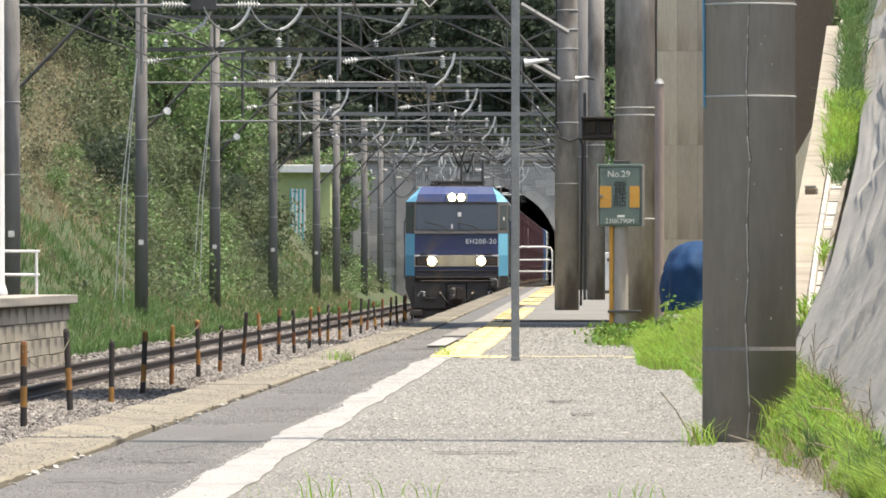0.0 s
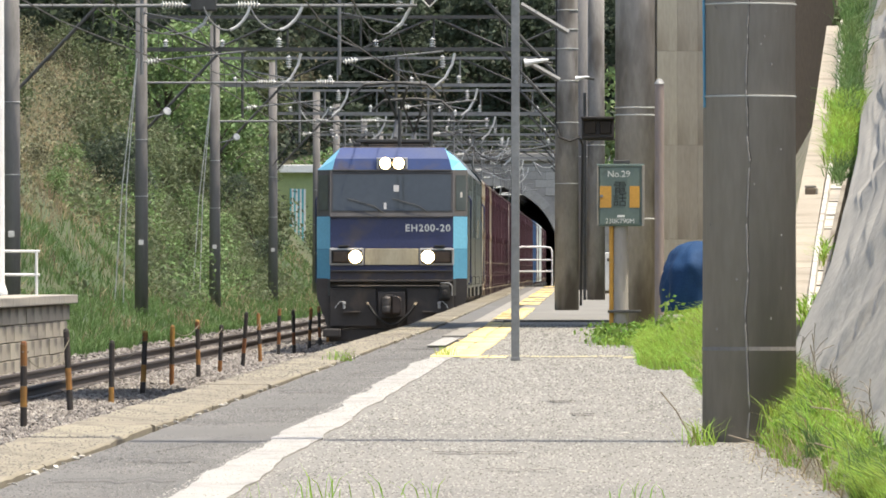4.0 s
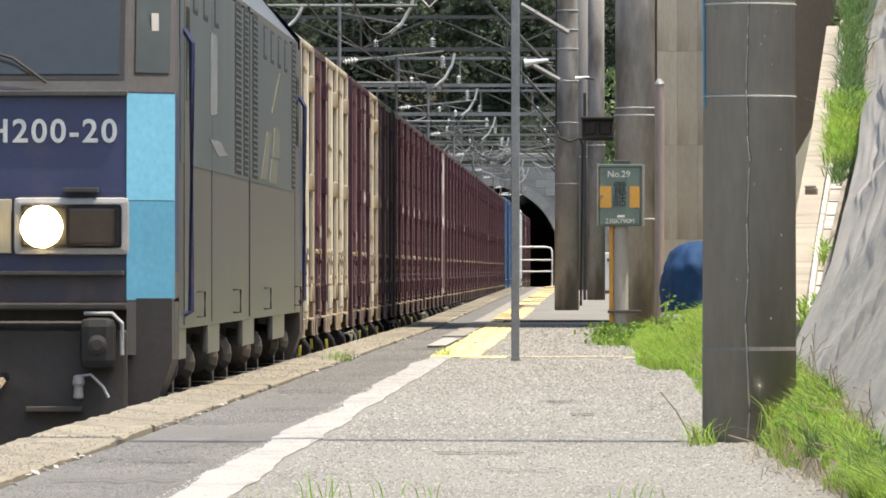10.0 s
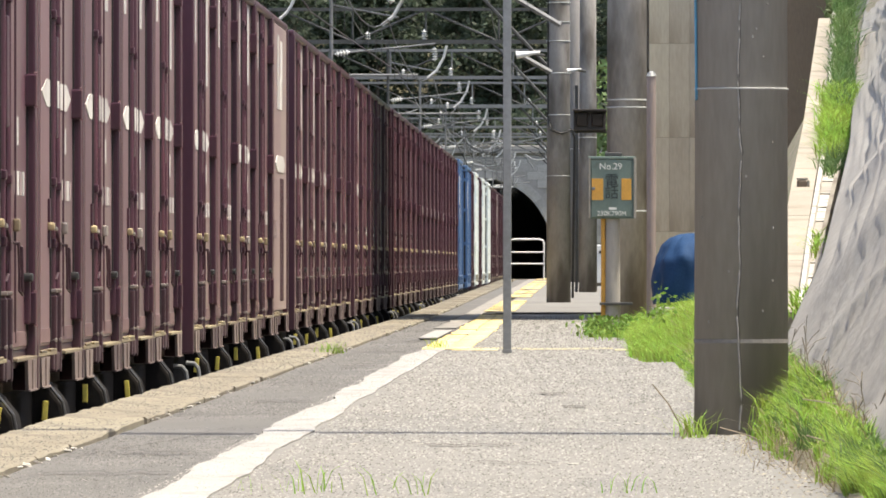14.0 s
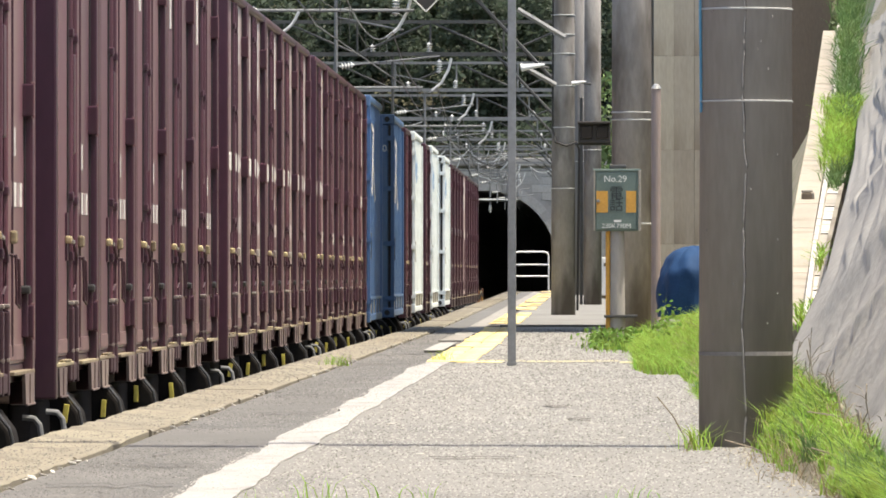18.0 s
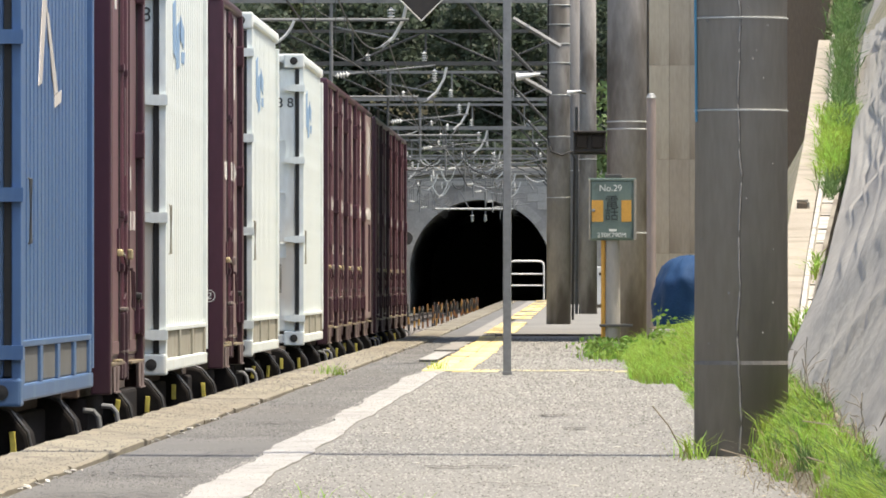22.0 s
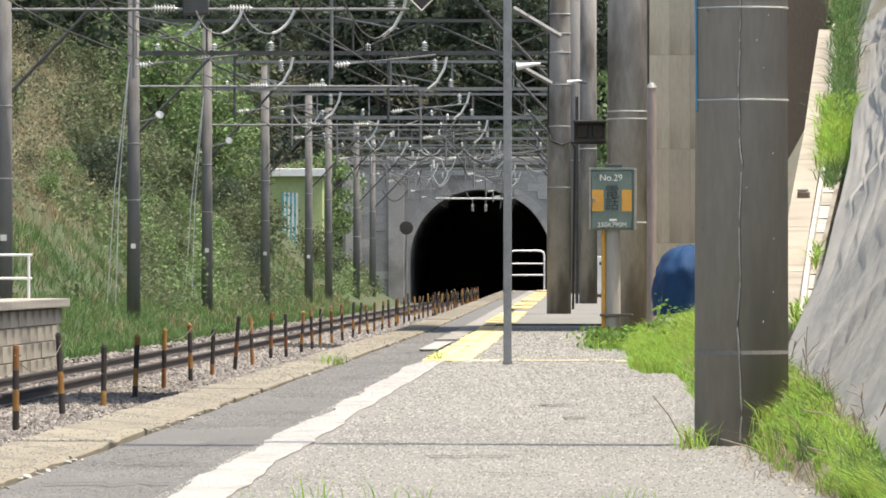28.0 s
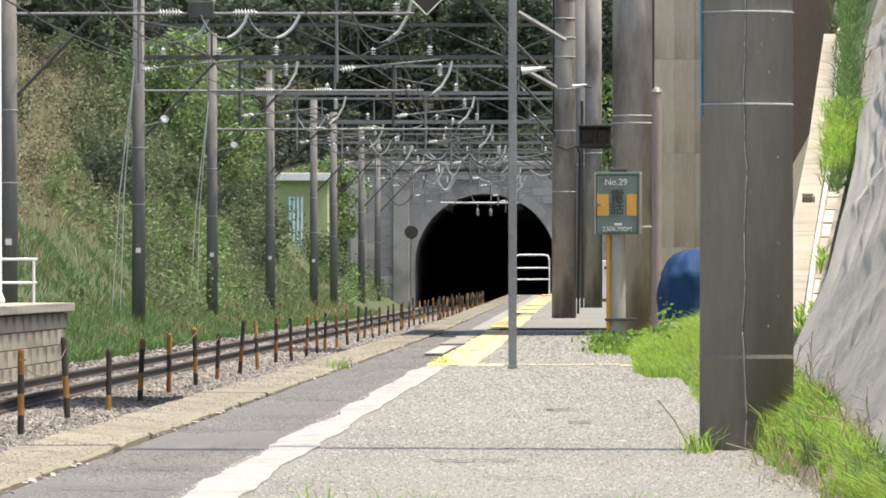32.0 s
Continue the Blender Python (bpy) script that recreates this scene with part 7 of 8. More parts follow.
def speaker_arms():
    y = 139.0
    k = y / FOCAL
    for (px, py, sc) in ((948, 110, 1.0), (1030, 137, 0.6)):
        s = thing("loudspeaker", "white horn loudspeaker on a pole bracket", "loudspeaker", "loudspeakers on the pole", at=pose((px - 1052) * k, y - 0.3 + (0.6 if sc < 1 else 0), 0.70 + (478 - py) * k))
        bm = bmesh.new()
        lathe(bm, [(0.015, -0.2), (0.03, -0.1), (0.045, 0.06), (0.06, 0.17), (0.05, 0.175), (0.02, 0.1)], pose(0, 0, 0, 0, -98, 0) @ Matrix.Scale(sc, 4), 16)
        part("horn", bm, M["white_paint"], s)
        bm = bmesh.new()
        rod(bm, (0.05, 0, 0), (0.2 * sc + 0.06, 0.15, -0.02), 0.02, seg=6)
        part("bracket", bm, M["steel_dark"], s)
    for (ax, ay, bx, by) in ((922, 8, 1006, 58), (926, 106, 990, 142)):
        s = thing("strut", "grey steel angle strut on the catenary pole", "strut", "pole struts")
        part("angle", rod(bmesh.new(), ((ax - 1052) * k, y, 0.70 + (478 - ay) * k), ((bx - 1052) * k, y, 0.70 + (478 - by) * k), 0.04, seg=4), M["steel_matte"], s)


speaker_arms()


def phone_box():
    y = 84.0
    k = y / FOCAL

    def X(px):
        return (px - 1052) * k

    def Z(py):
        return 0.70 + (478 - py) * k
    b = thing("telephone_box", "grey-green lineside telephone box with an amber band on a concrete post", "telephone box", at=pose(X(1098), y, 0))
    w, z0, z1 = 40 * k, Z(401), Z(293)
    part("case", boxm(-w, -0.09, z0, w, 0.09, z1, 0.012), M["box_green"], b)
    part("lid", boxm(-w - 0.012, -0.105, z1 - 0.015, w + 0.012, 0.105, z1 + 0.012, 0.006), M["box_green"], b)
    door = part("door", boxm(-w + 0.015, -0.10, z0 + 0.015, w - 0.03, -0.085, z1 - 0.02, 0.006), M["box_green"], b)
    part("amber_band", boxm(-w + 0.018, -0.104, Z(368), -0.085, -0.099, Z(330), 0.001), M["box_orange"], door, "amber painted band")
    part("amber_band", boxm(0.085, -0.104, Z(368), w - 0.033, -0.099, Z(330), 0.001), M["box_orange"], door, "amber painted band")
    part("edge_strip", boxm(w - 0.012, -0.108, z0, w + 0.014, -0.09, z1, 0.004), M["gutter"], b, "pale door edge")
    part("edge_strip", boxm(-w - 0.008, -0.107, z0, -w + 0.006, -0.09, z1, 0.003), M["gutter"], b, "chipped pale edge")
    part("vent_hood", boxm(-0.07, -0.07, z1 + 0.012, 0.09, 0.07, z1 + 0.05, 0.01), M["steel_dark"], b)
    part("door_knob", boxm(-w + 0.02, -0.125, Z(350), -w + 0.05, -0.10, Z(345), 0.004), M["steel"], door)
    at = lambda px, py: Matrix.Translation(((px - 1098) * k, -0.1045, Z(py))) @ FACING
    label_text("No.29", 0.085, door, at(1095, 309), M["lettering"])
    for ch, py in (("電", 335), ("話", 356)):
        label_text(ch, 0.135, door, at(1097, py), M["lettering_dark"], "lettering_dark")
    part("lettering_bar", boxm(-0.03, -0.106, Z(385), 0.04, -0.1, Z(381)), M["lettering"], door)
    label_text("230K790M", 0.062, door, at(1097, 392), M["lettering"])
    bm = bmesh.new()
    lathe(bm, [(0.078, -0.02), (0.07, z0)], seg=20)
    p = part("post", bm, M["pole"], b, "round concrete post")
    bm = bmesh.new()
    rod(bm, (-0.085, -0.03, 0.15), (-0.085, -0.03, z0), 0.022, seg=10)
    part("conduit", bm, M["box_orange"], b, "amber conduit pipe")
    part("clamp", boxm(-0.12, -0.09, 0.30, 0.19, 0.09, 0.325, 0.005), M["steel_dark"], b)
    part("junction", boxm(-0.13, -0.06, 0.0, -0.05, 0.04, 0.16, 0.01), M["steel_dark"], b)
    # warning lamp on the pole behind
    y2 = 138.0
    k2 = y2 / FOCAL
    s = thing("warning_lamp", "dark hooded twin warning lamp box on a pole", "warning lamp", at=pose((1058 - 1052) * k2, y2, 0.70 + (478 - 226) * k2))
    part("case", boxm(-0.25, -0.12, -0.17, 0.25, 0.12, 0.15, 0.02), M["stake_black"], s)
    part("hood", boxm(-0.26, -0.22, 0.13, 0.26, 0.12, 0.165, 0.01), M["stake_black"], s)
    for sx in (-0.12, 0.12):
        part("lens", boxm(sx - 0.09, -0.13, -0.10, sx + 0.09, -0.118, 0.10, 0.02), M["lens_dark"], s, "unlit dark amber lens")
    part("bracket", boxm(-0.3, -0.03, -0.20, 0.3, 0.03, -0.17, 0.01), M["steel_dark"], s)


phone_box()


def tarp():
    y = 82.0
    k = y / FOCAL
    t = thing("tarpaulin_bundle", "crumpled blue tarpaulin tied over a heap on the bank", "tarpaulin", at=pose((1233 - 1052) * k, y, 0.70 + (478 - 545) * k))
    bm = bmesh.new()
    rings = []
    for j in range(19):
        u = j / 18
        r = 0.33 * min(1.0, u * 1.9) ** 0.55
        ring = []
        for i in range(54):
            a = 2 * math.pi * i / 54
            d = Vector((math.cos(a), math.sin(a), 0))
            crease = abs(noise.noise((d.x * 1.9 + 3, d.y * 1.9, u * 1.3))) * 0.16 + abs(noise.noise((d.x * 4.0, d.y * 4.0 + 5, u * 3.0))) * 0.07
            rr = r * (1.06 - crease * min(1.0, u * 2.5) * 1.6)
            ring.append(bm.verts.new((rr * d.x, rr * 1.3 * d.y, 0.60 * (1 - u ** 1.7) * (1.03 - crease * 0.6) - 0.04 * u * abs(d.x))))
        rings.append(ring)
    for a, b in zip(rings, rings[1:]):
        for i in range(54):
            bm.faces.new((a[i], a[(i + 1) % 54], b[(i + 1) % 54], b[i]))
    bmesh.ops.remove_doubles(bm, verts=bm.verts, dist=0.001)
    for f in bm.faces:
        f.smooth = True
    part("sheet", bm, M["tarp"], t)
    part("eyelet", boxm(-0.205, -0.30, 0.10, -0.185, -0.28, 0.14, 0.004), M["white_paint"], t, "white eyelet")
    st = thing("kerb_stone", "rough concrete block beside the tarpaulin", "block", at=pose((1192 - 1052) * k, y - 1.0, ground_z((1192 - 1052) * k, y - 1.0) - 0.03))
    part("block", boxm(-0.13, -0.2, 0, 0.10, 0.2, 0.16, 0.03), M["pole"], st)


tarp()


def railing(name, xs, y, z0, z1, label, rails=(1.0, 0.55), hoop=False):
    r = thing(name, label, "railing")
    for x in xs:
        bm = bmesh.new()
        rod(bm, (x, y, z0), (x, y, z1), 0.026, seg=10)
        part("post", bm, M["white_paint"], r)
    for u in rails:
        bm = bmesh.new()
        z = z0 + (z1 - z0) * u
        rod(bm, (xs[0] - 0.03, y, z), (xs[-1] + 0.06, y, z), 0.024, seg=10)
        part("rail", bm, M["white_paint"], r)
    return r


railing("end_railing", [-13.2, -11.8, -10.42, -9.72], 156.4, 0.27, 1.04, "white painted pipe railing at the platform end", (0.98, 0.45))
def lamp_post():
    p = thing("lamp_post", "white painted steel post on the opposite platform", "post", at=pose(-10.36, 155.6, 0.27))
    part("shaft", rod(bmesh.new(), (0, 0, 0.16), (0, 0, 7.0), 0.14, 0.12, seg=24), M["white_paint"], p)
    part("base", lathe(bmesh.new(), [(0.19, 0.0), (0.19, 0.05), (0.15, 0.16), (0.14, 0.18)], seg=24), M["white_paint"], p)


lamp_post()


def gate():
    y, x0, x1, z0, z1 = 250.0, -2.15, -1.18, plat_z(250), 1.34
    g = thing("gate_railing", "white pipe barrier with rounded corners at the far platform end", "railing")
    part("hoop", tube(bmesh.new(), [(x0, y, z0), (x0, y, z1 - 0.12), (x0 + 0.04, y, z1 - 0.03), (x0 + 0.14, y, z1), (x1 - 0.14, y, z1), (x1 - 0.04, y, z1 - 0.03), (x1, y, z1 - 0.12), (x1, y, z0)], 0.026, 8), M["white_paint"], g)
    for z in (0.98, 0.66):
        part("rail", rod(bmesh.new(), (x0, y, z), (x1, y, z), 0.022, seg=8), M["white_paint"], g)


gate()


def far_cabinet():
    y = 200.0
    k = y / FOCAL
    c = thing("relay_cabinet", "pale grey lineside cabinet beside the pole", "cabinet", at=pose((1076 - 1052) * k, y, plat_z(y)))
    part("case", boxm(-0.13, -0.2, 0.1, 0.16, 0.2, 0.95, 0.02), M["white_paint"], c)
    part("plinth", boxm(-0.13, -0.18, -0.1, 0.16, 0.18, 0.1, 0.01), M["concrete"], c)
    part("lock", boxm(-0.02, -0.215, 0.75, 0.05, -0.199, 0.82, 0.004), M["steel_dark"], c)


far_cabinet()


def hut():
    y = 440.0
    k = y / FOCAL

    def X(px):
        return (px - 1052) * k

    def Z(py):
        return 0.70 + (478 - py) * k
    h = thing("lineside_hut", "small pale-green hut with a white roof among bushes", "hut")
    x0, x1 = X(462), X(588)
    part("wall", boxm(x0 + 0.2, y, -1.0, x1 - 0.1, y + 3, Z(305), 0.02), surface("hut_wall", rgb(0.42, 0.48, 0.22), rgb(0.34, 0.4, 0.2), 0.8), h)
    part("roof", boxm(x0 - 0.15, y - 0.4, Z(306), x1 + 0.1, y + 3.3, Z(292), 0.03), M["white_paint"], h, "white sheet roof")
    s = thing("striped_sheet", "teal and white striped sheet hanging by the hut", "sheet")
    for i in range(8):
        part("stripe", boxm(X(513) + i * 0.098, y - 0.3, Z(458), X(513) + i * 0.098 + 0.096, y - 0.26, Z(334) - 0.004 * i), M["white_paint"] if i % 2 else surface("teal_cloth", rgb(0.10, 0.42, 0.46), rgb(0.09, 0.36, 0.4), 0.8), s)


hut()


def hanging_sign():
    y = 172.0
    k = y / FOCAL
    s = thing("diamond_sign", "dark diamond-shaped sign with a pale rim hanging over the track", "sign", at=pose((760 - 1052) * k, y, 0.70 + (478 + 32) * k))
    bm = bmesh.new()
    prism(bm, [(-0.48, 0), (0, 0.48), (0.48, 0), (0, -0.48)], "y", -0.012, 0.012)
    part("plate", bm, M["stake_black"], s)
    bm = bmesh.new()
    o = [(-0.48, 0), (0, 0.48), (0.48, 0), (0, -0.48)]
    for (a, b), (c, d) in zip(o, o[1:] + o[:1]):
        rod(bm, (a, -0.014, b), (c, -0.014, d), 0.014, seg=6)
    part("rim", bm, M["plate_white"], s)
    part("hanger", rod(bmesh.new(), (0, 0, 0.45), (0, 0, 1.2), 0.02, seg=6), M["steel"], s)


hanging_sign()


# ---- vegetation ----
def tree(name, label, height, crown_r, material, n, size, seed, rng_scale=1.0):
    rng = np.random.default_rng(seed)
    t = thing(name, label, "tree", "trees on the hillside")
    bm = bmesh.new()
    rod(bm, (0, 0, -0.5), (0.1, 0, height * 0.6), 0.16, 0.07, seg=8)
    clumps = []
    for i in range(9):
        a = i * 2.4 + rng.uniform(-0.4, 0.4)
        zz = height * (0.35 + 0.6 * (i / 8.0))
        rr = crown_r * (0.9 - 0.6 * abs(i / 8.0 - 0.35)) * rng.uniform(0.6, 1.0)
        c = Vector((rr * math.cos(a), rr * math.sin(a), zz))
        rod(bm, (0.05, 0, height * (0.25 + 0.35 * i / 8.0)), c, 0.06, 0.02, seg=5)
        clumps.append((c, crown_r * rng.uniform(0.45, 0.7)))
    clumps.append((Vector((0, 0, height * 0.92)), crown_r * 0.5))
    part("trunk", bm, M["bark"], t)
    pts = []
    for c, r in clumps:
        m = n // len(clumps)
        d = rng.normal(size=(m, 3))
        d /= np.linalg.norm(d, axis=1)[:, None]
        d *= (r * rng.uniform(0.45, 1.0, m) ** 0.5)[:, None] * np.array([1, 1, 0.75])
        pts.append(d + np.array(c))
    v, f = leaves(np.concatenate(pts), size, rng)
    soup("crown", v, f, material, t)
    return t


def forest():
    rng = np.random.default_rng(3)
    dark = [tree("forest_tree", "dark green broadleaf tree on the hillside above the tunnel", 7.5, 2.6, M["leaf_dark"], 4200, 0.40, s) for s in (11, 12, 13)]
    mid = [tree("forest_tree", "green broadleaf tree on the hillside", 6.5, 2.3, M["leaf"], 4200, 0.36, s) for s in (21, 22)]
    used = set()
    k = 0
    for row in range(9):
        y = 508 + row * 9.5
        for i in range(15):
            x = -38 + i * 3.9 + (row % 2) * 1.9 + rng.uniform(-1.2, 1.2)
            src = mid[k % 2] if rng.uniform() < 0.34 else dark[k % 3]
            k += 1
            m = pose(x, y + rng.uniform(-2, 2), ground_z(x, y) - 0.3, 0, 0, rng.uniform(0, 360)) 
            if src in used:
                copy_thing(src, m)
            else:
                used.add(src)
                src.matrix_basis = m
    # brighter trees by the line
    bright = [tree("lineside_tree", "bright green young tree on the bank", 5.2, 1.9, M["leaf_bright"], 3600, 0.24, s) for s in (31, 32)]
    spots = [(-17.0, 355, 3.8), (-22.0, 380, 7.5), (-17.6, 395, 1.5), (-19, 430, 4.5), (-13.4, 450, -0.6), (-27, 410, 8.5), (-16.0, 380, 0), (-15.3, 368, 0), (-17.2, 388, 0), (-17.0, 404, 0), (1.4, 230, 0.6), (1.8, 300, 0.8), (2.2, 380, 1.0)]
    for i, (x, y, z) in enumerate(spots):
        src = bright[i % 2]
        m = pose(x, y, ground_z(x, y) - 0.2, 0, 0, 67 * i)
        if src in used:
            copy_thing(src, m)
        else:
            used.add(src)
            src.matrix_basis = m
    # darker trees along the top of the bank
    for i, (x, y) in enumerate(((-21.5, 300), (-23, 280), (-25, 320), (-22.5, 340), (-24, 365), (-20.5, 320), (-26, 300), (-28, 340), (-22, 262), (-25, 255), (-27, 275), (-20, 345), (-30, 310), (-21.5, 395), (-24, 415), (-19.5, 440), (-18, 460))):
        copy_thing(dark[i % 3] if i % 4 else mid[0], pose(x, y, ground_z(x, y) - 0.6, 0, 0, 53 * i))
    # bushes down the bank
    def bush(label, mat, seed):
        r2 = np.random.default_rng(seed)
        b = thing("bush", label, "bush", "bushes on the bank")
        stems = bmesh.new()
        cl = []
        for i in range(8):
            a = r2.uniform(0, 6.28)
            tip = Vector((math.cos(a) * r2.uniform(0.2, 0.85), math.sin(a) * r2.uniform(0.2, 0.85), r2.uniform(0.5, 1.5)))
            rod(stems, (0, 0, -0.1), tip, 0.025, 0.008, seg=5)
            cl.append(tip)
        part("trunk", stems, M["bark"], b)
        c = np.array([tuple(cl[i]) for i in r2.integers(0, 8, 1500)]) + r2.normal(0, 0.26, (1500, 3))
        v, f = leaves(c, 0.13, r2)
        soup("foliage", v, f, mat, b)
        return b
    kinds = [bush("green leafy bush on the railway bank", M["leaf"], 41), bush("fresh green bush on the railway bank", M["leaf_bright"], 42), bush("dull green bush on the railway bank", M["leaf_dark"], 43), bush("dry brownish bush on the railway bank", M["leaf_brown"], 44)]
    n = 0
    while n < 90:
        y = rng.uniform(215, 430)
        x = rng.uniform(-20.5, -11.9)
        # no bushes on the camera's sight line to the hut
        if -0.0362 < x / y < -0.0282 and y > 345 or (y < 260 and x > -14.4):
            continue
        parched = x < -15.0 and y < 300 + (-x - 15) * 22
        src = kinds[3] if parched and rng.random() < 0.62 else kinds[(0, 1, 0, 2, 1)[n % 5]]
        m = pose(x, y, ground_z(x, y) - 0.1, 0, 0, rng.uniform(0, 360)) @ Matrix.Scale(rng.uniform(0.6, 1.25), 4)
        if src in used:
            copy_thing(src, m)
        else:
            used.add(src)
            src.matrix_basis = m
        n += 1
    for i, (x, y) in enumerate(((-13.0, 424), (-12.6, 418), (-12.5, 436), (-16.4, 434))):
        copy_thing(kinds[(0, 1, 2)[i % 3]], pose(x, y, ground_z(x, y) - 0.2, 0, 0, 71 * i))


forest()


def slope_cover():
    rng = np.random.default_rng(5)

    def dry(x, y):
        """1 where the bank is parched: its upper part, towards the station."""
        return max(0.0, min(1.0, (-13.4 - x) / 2.2)) * max(0.0, min(1.0, (285 + max(-x - 14.0, 0) * 24 - y) / 70))

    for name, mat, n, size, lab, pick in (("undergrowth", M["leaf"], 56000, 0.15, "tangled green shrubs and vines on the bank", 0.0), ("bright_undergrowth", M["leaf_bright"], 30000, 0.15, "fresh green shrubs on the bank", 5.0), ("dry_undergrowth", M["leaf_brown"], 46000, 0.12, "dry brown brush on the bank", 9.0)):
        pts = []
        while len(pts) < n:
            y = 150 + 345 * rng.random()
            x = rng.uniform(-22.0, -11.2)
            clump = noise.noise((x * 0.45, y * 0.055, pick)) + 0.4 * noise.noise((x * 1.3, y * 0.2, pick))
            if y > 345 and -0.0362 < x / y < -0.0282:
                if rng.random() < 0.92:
                    continue  # growth thinned along the camera's sight line to the hut
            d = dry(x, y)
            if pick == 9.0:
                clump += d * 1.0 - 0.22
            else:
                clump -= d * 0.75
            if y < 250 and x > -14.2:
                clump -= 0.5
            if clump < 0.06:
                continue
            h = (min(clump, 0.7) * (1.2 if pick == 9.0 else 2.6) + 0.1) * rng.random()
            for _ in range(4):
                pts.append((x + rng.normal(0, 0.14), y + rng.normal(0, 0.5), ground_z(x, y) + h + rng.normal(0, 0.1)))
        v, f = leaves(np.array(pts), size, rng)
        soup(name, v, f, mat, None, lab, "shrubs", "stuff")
    for name, mat, n, lab, x0, x1, h in (("bank_grass", M["bank_grass"], 46000, "long green grass on the railway bank", -15.5, -9.7, 0.36), ("dry_bank_grass", M["grass_dry"], 36000, "long dry grass on the railway bank", -21.5, -10.2, 0.5)):
        pts = []
        while len(pts) < n:
            y = 150 + 260 * rng.random() ** 1.4
            x = rng.uniform(x0, x1)
            if name == "dry_bank_grass" and rng.random() > (0.0 if x > -13.8 and y < 260 else 0.12) + dry(x, y) + (0.5 if -15.8 < x < -13.8 and y < 260 else 0.0) + max(0, noise.noise((x * 0.8, y * 0.1, 20.0))):
                continue
            if name == "bank_grass" and rng.random() < max(dry(x, y) * 0.8, 0.85 if x < -13.9 and y < 262 else 0.0):
                continue
            pts.append((x, y, ground_z(x, y) - 0.03))
        v, f = blades(np.array(pts), h, 0.022, 0.8, rng)
        soup(name, v, f, mat, None, lab, "grass", "stuff")


slope_cover()


def hill_cover():
    rng = np.random.default_rng(15)
    n = 80000
    y = 503.6 + 60 * rng.random(n) ** 1.3
    x = rng.uniform(-38, 8, n)
    z = np.array([ground_z(a, b) for a, b in zip(x, y)]) + 3.6 * rng.random(n) * (0.45 + 0.55 * np.array([noise.noise((a * 0.25, b * 0.25, 7.0)) for a, b in zip(x, y)]))
    v, f = leaves(np.stack([x, y, z], 1), 0.42, rng)
    soup("hill_undergrowth", v, f, M["leaf_dark"], None, "dark undergrowth on the hillside above the tunnel", "shrubs", "stuff")


hill_cover()


